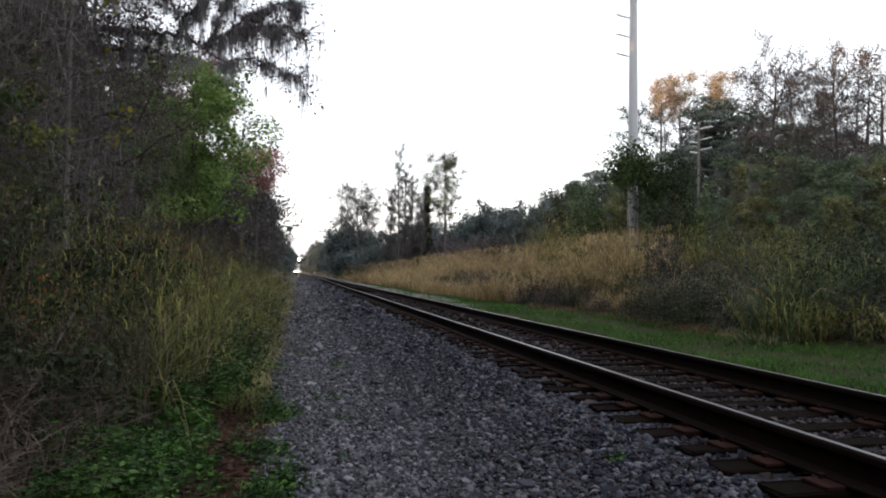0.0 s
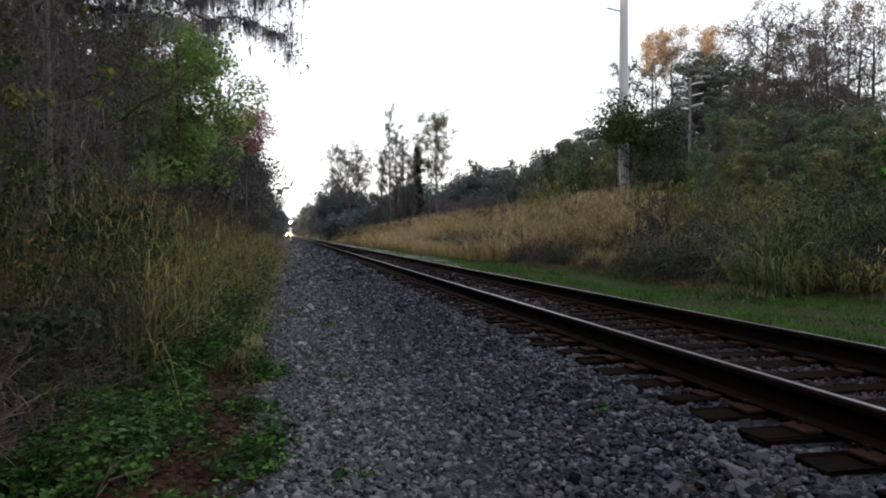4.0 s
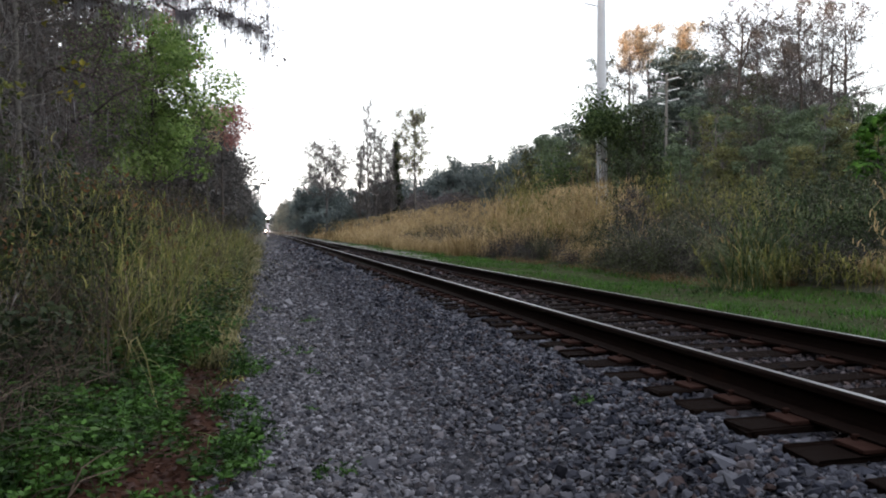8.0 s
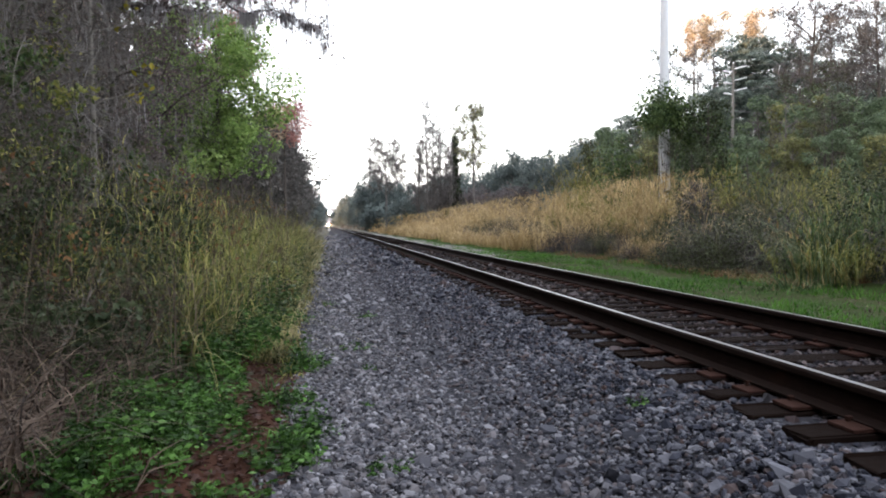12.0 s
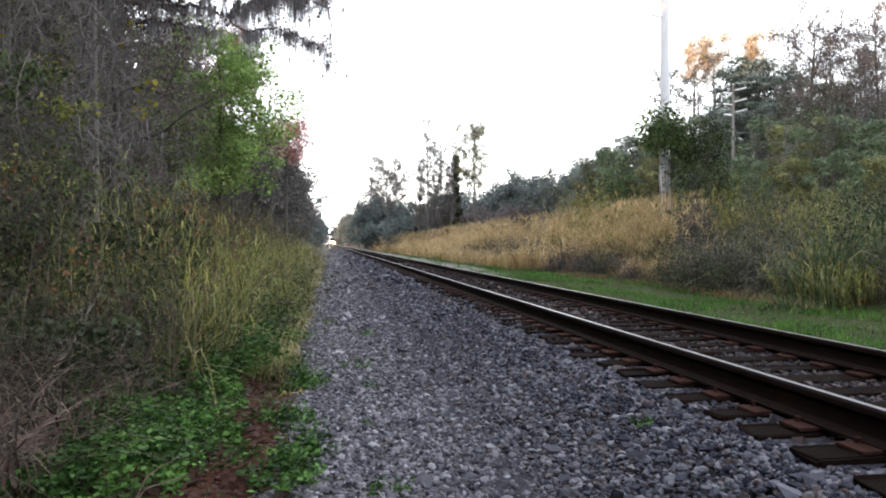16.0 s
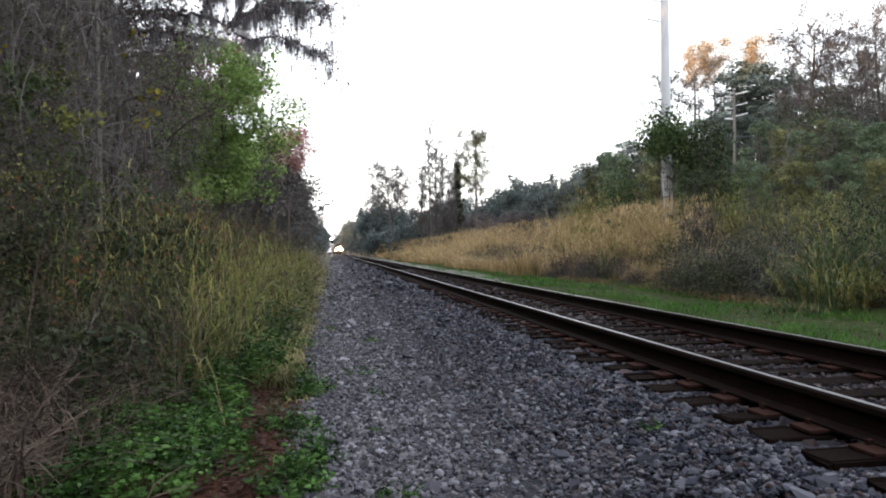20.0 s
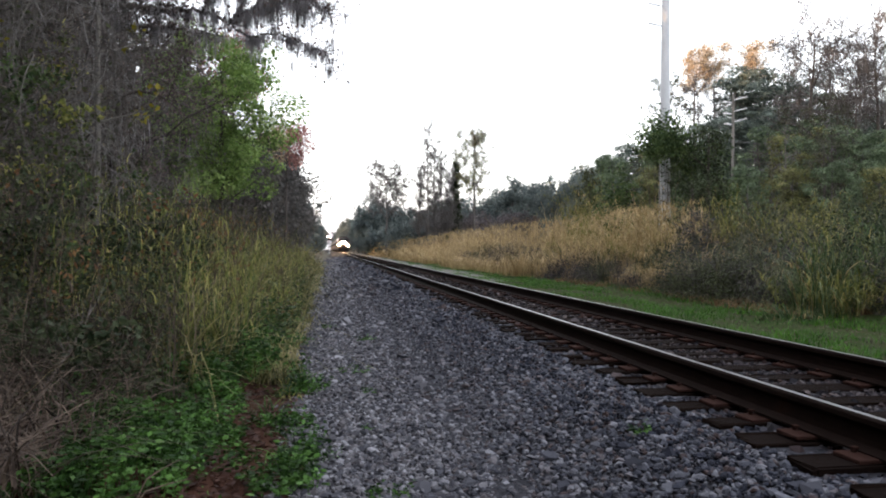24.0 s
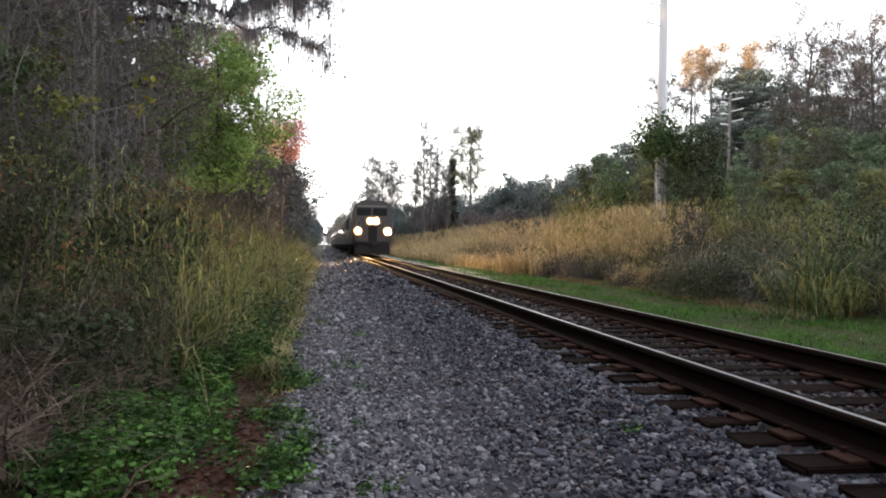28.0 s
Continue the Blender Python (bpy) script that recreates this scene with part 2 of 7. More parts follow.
CANE = leaf_material("cane_leaves", [(0.024, 0.0504, 0.012), (0.102, 0.156, 0.036), (0.324, 0.36, 0.096), (0.72, 0.624, 0.24)], 0.6, 0.4, 0.45, 0.85, 0.5)
VINE = leaf_material("vine_leaves", [(0.025, 0.0525, 0.0213), (0.0775, 0.135, 0.05), (0.2125, 0.2812, 0.0938)], 0.8, 0.25, 0.5, 0.9, 0.45, 0.1)
# leaves of the distant trees: air haze is put into these paler, greyer colours
PALE_GREEN = leaf_material("hazed_green_leaves", [(0.0788, 0.1265, 0.0765), (0.1628, 0.23, 0.1305), (0.3045, 0.3852, 0.2115)], 2.2, 0.35, 0.55, 0.7, 0.55)
PALE_OLIVE = leaf_material("hazed_olive_leaves", [(0.085, 0.098, 0.04), (0.22, 0.225, 0.09), (0.4, 0.39, 0.16)], 1.8, 0.35, 0.55, 0.75, 0.55)
PALE_BROWN = leaf_material("hazed_brown_leaves", [(0.115, 0.108, 0.118), (0.215, 0.203, 0.215), (0.34, 0.322, 0.33)], 3.0, 0.35, 0.55, 0.6)
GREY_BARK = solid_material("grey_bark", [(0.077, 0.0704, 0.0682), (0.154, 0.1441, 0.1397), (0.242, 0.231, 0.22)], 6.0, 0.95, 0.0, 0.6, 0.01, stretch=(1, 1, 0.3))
# blue-green evergreen colour, lightened for the haze in front of it
EVERGREEN = leaf_material("hazed_evergreen_leaves", [(0.0759, 0.115, 0.1058), (0.1667, 0.2185, 0.1898), (0.3047, 0.3622, 0.3047)], 2.0, 0.25, 0.5, 0.7, 0.55)
YELLOW_REED = leaf_material("yellow_reed_blades", [(0.0223, 0.0475, 0.013), (0.1063, 0.1447, 0.0337), (0.3243, 0.3307, 0.0844), (0.6151, 0.4959, 0.2335)], 0.8, 0.35, 0.55, 0.85, 0.5)
# dark verge foliage, its colour greyed and lifted to carry the haze
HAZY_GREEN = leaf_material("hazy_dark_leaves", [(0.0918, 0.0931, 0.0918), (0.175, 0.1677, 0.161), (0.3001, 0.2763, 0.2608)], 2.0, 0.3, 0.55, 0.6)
TAN_REED = leaf_material("tan_reeds", [(0.0467, 0.0323, 0.0263), (0.136, 0.0952, 0.0748), (0.306, 0.2295, 0.1785)], 0.4, 0.15, 0.6, 0.7)
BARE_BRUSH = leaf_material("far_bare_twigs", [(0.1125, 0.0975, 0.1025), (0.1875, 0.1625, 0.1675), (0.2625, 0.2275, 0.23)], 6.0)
BANK_BRUSH = leaf_material("bank_brush_twigs", [(0.026, 0.023, 0.024), (0.085, 0.075, 0.076), (0.23, 0.2, 0.195)], 0.9, 0.2, 0.55, 0.8)
LUSH_REED = leaf_material("lush_reed_blades", [(0.0079, 0.027, 0.0138), (0.033, 0.0803, 0.0326), (0.126, 0.2111, 0.0752), (0.3306, 0.3378, 0.2006)], 0.7, 0.3, 0.5, 0.85, 0.5)
RUSSET = leaf_material("russet_leaves", [(0.12, 0.07, 0.04), (0.27, 0.16, 0.085), (0.42, 0.27, 0.14)], 0.8)
# sandy grey, made paler to include the haze over the far verge
SAND = solid_material("hazed_sandy_shoulder", [(0.085, 0.085, 0.0765), (0.17, 0.1666, 0.1496), (0.2805, 0.272, 0.2465)], 1.6, 0.95, 0.0, 0.8, 0.02)


def ground_material():
    m, nt, bsdf = nodes_of("rough_ground")
    n = noise_of(nt, 0.35, 6.0, 0.65)
    f = noise_of(nt, 9.0, 5.0, 0.7)
    c = mixed(nt, n, (0.025, 0.033, 0.013), (0.06, 0.045, 0.026))
    c = mixed(nt, 0.6, c, ramp(nt, f, [(0.3, 0.3, 0.3), (1.0, 1.0, 1.0)]), "MULTIPLY")
    nt.links.new(c, bsdf.inputs["Base Color"])
    bsdf.inputs["Roughness"].default_value = 0.95
    bumped(nt, bsdf, f, 1.0, 0.05)
    return m


GROUND = ground_material()


# ---- mesh helpers ----
def mesh_from(name, V, F, mats, smooth=False):
    """A mesh from an array of corners and one or more arrays of faces, quickly."""
    V = np.asarray(V, dtype=np.float32).reshape(-1, 3)
    Fs = F if isinstance(F, list) else [F]
    Fs = [np.asarray(f, dtype=np.int32) for f in Fs if len(f)]
    me = bpy.data.meshes.new(name)
    me.vertices.add(len(V))
    me.vertices.foreach_set("co", V.ravel())
    loops = np.concatenate([f.ravel() for f in Fs])
    totals = np.concatenate([np.full(len(f), f.shape[1], dtype=np.int32) for f in Fs])
    starts = np.concatenate([[0], np.cumsum(totals)[:-1]]).astype(np.int32)
    me.loops.add(len(loops))
    me.loops.foreach_set("vertex_index", loops)
    me.polygons.add(len(totals))
    me.polygons.foreach_set("loop_start", starts)
    me.polygons.foreach_set("loop_total", totals)
    me.update(calc_edges=True)
    me.polygons.foreach_set("use_smooth", np.full(len(totals), bool(smooth)))
    for m in mats if isinstance(mats, (list, tuple)) else [mats]:
        me.materials.append(m)
    return me


def piece(name, me, parent=None, label="", at=None):
    ob = new(name, me)
    if parent is not None:
        ob.parent = parent
    if at is not None:
        ob.matrix_basis = at
    return tagged(ob, label)


def part(name, bm, material, parent, label="", at=None, smooth=False):
    me = bpy.data.meshes.new(name)
    bm.to_mesh(me)
    bm.free()
    if smooth:
        for p in me.polygons:
            p.use_smooth = True
    for m in material if isinstance(material, (list, tuple)) else [material]:
        me.materials.append(m)
    return piece(name, me, parent, label, at)


def box_bm(x0, x1, y0, y1, z0, z1, bevel=0.0):
    bm = bmesh.new()
    bmesh.ops.create_cube(bm, size=1.0, matrix=Matrix.LocRotScale(((x0 + x1) / 2, (y0 + y1) / 2, (z0 + z1) / 2), None, (x1 - x0, y1 - y0, z1 - z0)))
    if bevel:
        bmesh.ops.bevel(bm, geom=bm.edges[:], offset=bevel, segments=2, affect="EDGES", profile=0.5)
    return bm


def cyl_bm(r0, r1, depth, m=Matrix(), n=16, bevel=0.0):
    bm = bmesh.new()
    bmesh.ops.create_cone(bm, cap_ends=True, segments=n, radius1=r0, radius2=r1, depth=depth, matrix=m)
    return bm


def unit(a):
    return a / np.maximum(np.linalg.norm(a, axis=-1, keepdims=True), 1e-9)


def tubes(P0, P1, R0, R1, k=4):
    """Tapered sticks from P0 to P1."""
    P0, P1 = np.asarray(P0, float), np.asarray(P1, float)
    ax = unit(P1 - P0)
    ref = np.where(np.abs(ax[:, 2:3]) > 0.9, np.array([[1.0, 0, 0]]), np.array([[0, 0, 1.0]]))
    u = unit(np.cross(ax, ref))
    v = np.cross(ax, u)
    a = np.arange(k) * 2 * np.pi / k
    ring = u[:, None] * np.cos(a)[None, :, None] + v[:, None] * np.sin(a)[None, :, None]
    V = np.concatenate([P0[:, None] + ring * np.asarray(R0, float)[:, None, None], P1[:, None] + ring * np.asarray(R1, float)[:, None, None]], axis=1)
    i = np.arange(k)
    q = np.stack([i, (i + 1) % k, (i + 1) % k + k, i + k], 1)
    F = (np.arange(len(P0)) * 2 * k)[:, None, None] + q[None]
    return V.reshape(-1, 3), F.reshape(-1, 4)


def polytube(P, R, k=7):
    """One tapered tube along a line of points."""
    P = np.asarray(P, float)
    n = len(P)
    ax = unit(np.gradient(P, axis=0))
    ref = np.array([0.31, 0.95, 0.05]) if abs(ax[0][2]) > 0.6 else np.array([0, 0, 1.0])
    u = unit(np.cross(ax, ref))
    v = np.cross(ax, u)
    a = np.arange(k) * 2 * np.pi / k
    V = P[:, None] + (u[:, None] * np.cos(a)[None, :, None] + v[:, None] * np.sin(a)[None, :, None]) * np.asarray(R, float)[:, None, None]
    i = np.arange(k)
    q = np.stack([i, (i + 1) % k, (i + 1) % k + k, i + k], 1)
    F = (np.arange(n - 1) * k)[:, None, None] + q[None]
    return V.reshape(-1, 3), F.reshape(-1, 4)


def joined(bits):
    Vs, Fs, n = [], [], 0
    for V, F in bits:
        Vs.append(V)
        Fs.append(F + n)
        n += len(V)
    return np.concatenate(Vs), np.concatenate(Fs)


def leaf_quads(rng, C, size, long=1.7, hang=0.0):
    """A small pointed leaf at every place of C."""
    n = len(C)
    a = unit(rng.normal(size=(n, 3)) + np.array([0, 0, -hang]))
    b = unit(np.cross(a, rng.normal(size=(n, 3))))
    c = np.cross(a, b)
    s = size * rng.uniform(0.6, 1.35, (n, 1))
    if size > 0.1:  # big far leaves: three corners are enough
        V = np.stack([C - a * s * long / 2 + b * s * 0.35, C + a * s * long / 2 + c * s * 0.15, C - a * s * 0.25 - b * s * 0.6], 1)
        return V.reshape(-1, 3), np.arange(n * 3).reshape(-1, 3)
    V = np.stack([C - a * s * long / 2, C + b * s / 2 + c * s * 0.12, C + a * s * long / 2, C - b * s / 2 + c * s * 0.12], 1)
    return V.reshape(-1, 3), np.arange(n * 4).reshape(-1, 4)


def blades(rng, B, height, width, lean=0.35, droop=0.25, levels=4, az=None):
    """A curved, tapering blade of grass at every place of B; negative heights hang."""
    n = len(B)
    h = height * rng.uniform(0.6, 1.15, n) if np.isscalar(height) else np.asarray(height)
    az = rng.uniform(0, 2 * np.pi, n) if az is None else az
    d = np.stack([np.cos(az), np.sin(az), np.zeros(n)], 1)
    turn = az + np.pi / 2 + rng.normal(0, 0.5, n)
    side = np.stack([np.cos(turn), np.sin(turn), np.zeros(n)], 1)
    ln = np.abs(h) * lean * rng.uniform(0.2, 1.6, n)
    s = np.linspace(0, 1, levels)
    dr = droop * rng.uniform(0.2, 1.6, n)
    up = h[:, None] * (s[None] - dr[:, None] * s[None] ** 3)
    mid = B[:, None] + d[:, None] * (ln[:, None] * s[None] ** 2)[..., None]
    mid[..., 2] += up
    w = width * rng.uniform(0.6, 1.4, n)[:, None] * np.linspace(1, 0.08, levels)[None] ** 0.8 / 2
    off = side[:, None] * w[..., None]
    V = np.stack([mid - off, mid + off], 2)
    i = np.arange(levels - 1) * 2
    q = np.stack([i, i + 1, i + 3, i + 2], 1)
    F = (np.arange(n) * levels * 2)[:, None, None] + q[None]
    return V.reshape(-1, 3), F.reshape(-1, 4)


def smooth(t):
    t = np.clip(t, 0, 1)
    return t * t * (3 - 2 * t)


# ---- the plan ----
TRACK_X, GAUGE, RAIL_TOP = 3.50, 1.50, 0.21


def bend(y):
    """How far the railway has swung to the left at y."""
    y = np.asarray(y, float)
    near = np.clip(y - 150, 0, 180)
    return -3.6e-5 * near ** 2 - 0.0115 * np.maximum(y - 330, 0)


def ground_z(x, y):
    x = np.asarray(x, float) - bend(y)
    y = np.asarray(y, float)
    z = np.full(np.broadcast(x, y).shape, -0.42)
    z = z + 0.45 * smooth((-x - 0.6) / 6.0) + 1.1 * smooth((x - 10.0) / 10.0)
    return z + 0.05 * np.sin(x * 0.7 + 1.3) * np.sin(y * 0.31)


def bed_z(x):
    """The ballast's cross-section, x from the camera's line."""
    return np.interp(x, [-0.75, -0.35, 0.2, 1.05, 2.05, 2.4, 4.75, 5.0, 6.0, 6.5], [-0.47, -0.37, -0.345, -0.32, -0.055, -0.035, -0.035, -0.06, -0.4, -0.55])


def make_ground():
    xs = np.unique(np.concatenate([np.linspace(-1600, -40, 14), np.linspace(-40, 60, 101), np.linspace(60, 1600, 14)]))
    ys = np.unique(np.concatenate([np.linspace(-900, -20, 10), np.linspace(-20, 130, 101), np.linspace(130, 3000, 30)]))
    X, Y = np.meshgrid(xs, ys)
    Z = ground_z(X, Y)
    V = np.stack([X, Y, Z], -1).reshape(-1, 3)
    n = len(xs)
    i = (np.arange(len(ys) - 1)[:, None] * n + np.arange(n - 1)[None]).ravel()
    F = np.stack([i, i + 1, i + n + 1, i + n], 1)
    tagged(piece("ground", mesh_from("ground", V, F, GROUND, True)), "rough grassy earth beside the railway", "ground", kind="structure")


def make_bed():
    xs = np.array([-0.75, -0.35, -0.1, 0.2, 0.7, 1.15, 1.65, 2.15, 2.4, 3.5, 4.75, 5.0, 5.5, 6.0, 6.5])
    ys = np.concatenate([np.arange(-12, 60, 0.5), np.arange(60, 1300, 20)])
    X, Y = np.meshgrid(xs, ys)
    rng = np.random.default_rng(5)
    Z = bed_z(X) + rng.normal(0, 0.006, X.shape)
    V = np.stack([X + bend(Y), Y, Z], -1).reshape(-1, 3)
    n = len(xs)
    i = (np.arange(len(ys) - 1)[:, None] * n + np.arange(n - 1)[None]).ravel()
    F = np.stack([i, i + 1, i + n + 1, i + n], 1)
    return tagged(piece("ballast_bed", mesh_from("ballast_bed", V, F, BED, True)), "grey crushed-stone ballast bank under the railway", "ballast", kind="structure")


def chip(fine=True):
    """The corners and sides of a rough lump of stone."""
    bm = bmesh.new()
    if fine:
        bmesh.ops.create_icosphere(bm, subdivisions=1, radius=1.0)
    else:
        bmesh.ops.create_cube(bm, size=1.25)
        bmesh.ops.triangulate(bm, faces=bm.faces[:])
    V = np.array([v.co[:] for v in bm.verts])
    F = np.array([[v.index for v in f.verts] for f in bm.faces])
    bm.free()
    return V, F


def stones(rng, xs, ys, size, fine):
    """Angular stones lying on the ballast."""
    bv, bf = chip(fine)
    n = len(xs)
    s = size * rng.lognormal(-0.05, 0.4, (n, 1, 1)) * rng.uniform(0.6, 1.2, (n, 1, 3)) / 2
    V = (bv[None] * rng.uniform(0.72, 1.15, (n, len(bv), 1)) + rng.normal(0, 0.15, (n, len(bv), 3))) * s
    q = unit(rng.normal(size=(n, 4)))
    w, x, y, z = q.T
    R = np.stack([1 - 2 * (y * y + z * z), 2 * (x * y - z * w), 2 * (x * z + y * w), 2 * (x * y + z * w), 1 - 2 * (x * x + z * z), 2 * (y * z - x * w), 2 * (x * z - y * w), 2 * (y * z + x * w), 1 - 2 * (x * x + y * y)], 1).reshape(n, 3, 3)
    V = np.einsum("nij,nkj->nki", R, V)
    V[..., 2] *= 0.8
    c = np.stack([xs + bend(ys), ys, bed_z(xs) + size * rng.uniform(-0.1, 0.45, n)], 1)
    V = V + c[:, None]
    F = (np.arange(n) * len(bv))[:, None, None] + bf[None]
    return V.reshape(-1, 3), F.reshape(-1, 3)


def make_gravel(bed):
    rng = np.random.default_rng(11)
    bits = []
    for x0, x1, y0, y1, per, size in ((-0.45, 2.45, 3.0, 6.5, 2100, 0.035), (-0.45, 2.45, 6.5, 11, 1400, 0.039), (-0.5, 2.45, 11, 20, 600, 0.052), (-0.5, 2.4, 20, 42, 85, 0.11), (2.45, 4.75, 2.6, 9, 1000, 0.037), (2.45, 4.75, 9, 16, 330, 0.055), (2.3, 3.4, 1.2, 3.0, 1300, 0.037), (0.8, 2.45, 1.8, 3.0, 2100, 0.034), (-0.5, 2.4, 42, 95, 36, 0.17), (4.7, 5.8, 7, 24, 110, 0.065), (2.45, 4.75, 16, 40, 70, 0.08), (-0.45, 2.45, -6.0, 3.0, 420, 0.048), (2.45, 4.75, -6.0, 2.6, 420, 0.046), (4.75, 5.6, -6.0, 7.0, 260, 0.05)):
        n = int((x1 - x0) * (y1 - y0) * per)
        x0 -= 0.3 if x0 < 0 and y0 > 6 else 0.0
        xs, ys = rng.uniform(x0, x1, n), rng.uniform(y0, y1, n)
        near_tie = np.abs((ys - TIE_FIRST) / TIE_STEP - np.round((ys - TIE_FIRST) / TIE_STEP)) * TIE_STEP < 0.135
        keep = ~(near_tie & (xs > 2.3) & (xs < 4.72)) | (rng.uniform(size=n) < np.where((xs > 2.82) & (xs < 4.18), 0.4, 0.05))
        bits.append(stones(rng, xs[keep], ys[keep], size, y1 < 6.6))
    V, F = joined(bits)
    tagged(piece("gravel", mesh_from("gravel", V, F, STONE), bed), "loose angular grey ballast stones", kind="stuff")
    shapes = []
    for k in range(10):
        v, f = chip()
        v = v * rng.uniform(0.7, 1.2, (len(v), 1)) * np.array([1.0, 0.8, 0.65]) * 0.026
        shapes.append(mesh_from("stone", v, f, STONE))
    for k in range(290):
        x, y = rng.uniform(-0.1, 2.3), rng.uniform(3.3, 5.6)
        piece("stone", shapes[k % 10], bed, "", pose(x, y, float(bed_z(x)) + 0.03, *rng.uniform(-40, 40, 2), rng.uniform(0, 360)) @ Matrix.Scale(rng.uniform(0.55, 1.0), 4))


TIE_STEP, TIE_FIRST = 0.46, 3.2


def make_track():
    """Two steel rails on timber sleepers with rusty plates and spikes."""
    track = tagged(new("railway_track"), "single railway track with worn steel rails on timber sleepers", "railway track", kind="structure")
    # half rail section from foot to head, metres from the rail's middle
    sec = [(-0.076, 0.0), (0.076, 0.0), (0.076, 0.012), (0.014, 0.034), (0.009, 0.06), (0.009, 0.125), (0.03, 0.137), (0.037, 0.145), (0.037, 0.172), (0.029, 0.182), (0.018, 0.185), (-0.016, 0.185), (-0.029, 0.182), (-0.037, 0.172), (-0.037, 0.145), (-0.03, 0.137), (-0.009, 0.125), (-0.009, 0.06), (-0.014, 0.034), (-0.076, 0.012)]
    ys = np.concatenate([np.arange(-12, 150, 6.0), np.arange(150, 1300, 15)])
    k = len(sec)
    for side in (-1, 1):
        X = TRACK_X + side * GAUGE / 2 + bend(ys)
        V = np.stack([np.stack([X + sx, ys, np.full(len(ys), RAIL_TOP - 0.185 + sz)], 1) for sx, sz in sec], 1).reshape(-1, 3)
        i = np.arange(k)
        q = np.stack([i, i + k, (i + 1) % k + k, (i + 1) % k], 1)
        F = ((np.arange(len(ys) - 1) * k)[:, None, None] + q[None])
        me = mesh_from("rail", V, F.reshape(-1, 4), [RUST, SHINE])
        idx = np.zeros((len(ys) - 1, k), dtype=np.int32)
        idx[:, 10] = 1
        me.polygons.foreach_set("material_index", idx.ravel())
        piece("rail", me, track, "steel rail with a polished head and rusty sides")
    rng = np.random.default_rng(3)
    shapes = []
    for j in range(6):
        bm = box_bm(-1.19, 1.19, -0.112, 0.112, -0.17, 0.0, 0.012)
        for v in bm.verts:
            v.co += Vector(rng.normal(0, 0.006, 3))
        me = bpy.data.meshes.new("tie")
        bm.to_mesh(me)
        bm.free()
        me.materials.append(TIE)
        shapes.append(me)
    plate_bm = box_bm(-0.19, 0.17, -0.095, 0.095, -0.004, 0.02, 0.006)
    plate = bpy.data.meshes.new("tie_plate")
    plate_bm.to_mesh(plate)
    plate_bm.free()
    plate.materials.append(PLATE)
    bm = box_bm(-0.009, 0.009, -0.009, 0.009, 0.0, 0.022)
    bmesh.ops.create_cube(bm, size=1.0, matrix=Matrix.LocRotScale((0.005, 0, 0.026), None, (0.032, 0.026, 0.012)))
    spike = bpy.data.meshes.new("spike")
    bm.to_mesh(spike)
    bm.free()
    spike.materials.append(PLATE)
    for j in range(270):
        y = TIE_FIRST + (j - 34) * TIE_STEP + rng.normal(0, 0.015)
        tie = piece("tie", shapes[j % 6], track, "", pose(TRACK_X + float(bend(y)) + rng.normal(0, 0.03), y, rng.normal(-0.004, 0.006), 0, 0, rng.normal(0, 0.6)))
        if j < 105:
            for side in (-1, 1):
                px = side * GAUGE / 2 - (tie.location.x - TRACK_X)
                piece("tie_plate", plate, tie, "", pose(px, 0, 0.004, 0, 0, 0 if side < 0 else 180))
                if 26 < j < 70:
                    for dx, dy, rz in ((-0.105, 0.05, 0), (0.105, -0.05, 180)):
                        piece("spike", spike, tie, "", pose(px + dx, dy, 0.012 + rng.uniform(0, 0.012), rng.normal(0, 6), 0, rz))


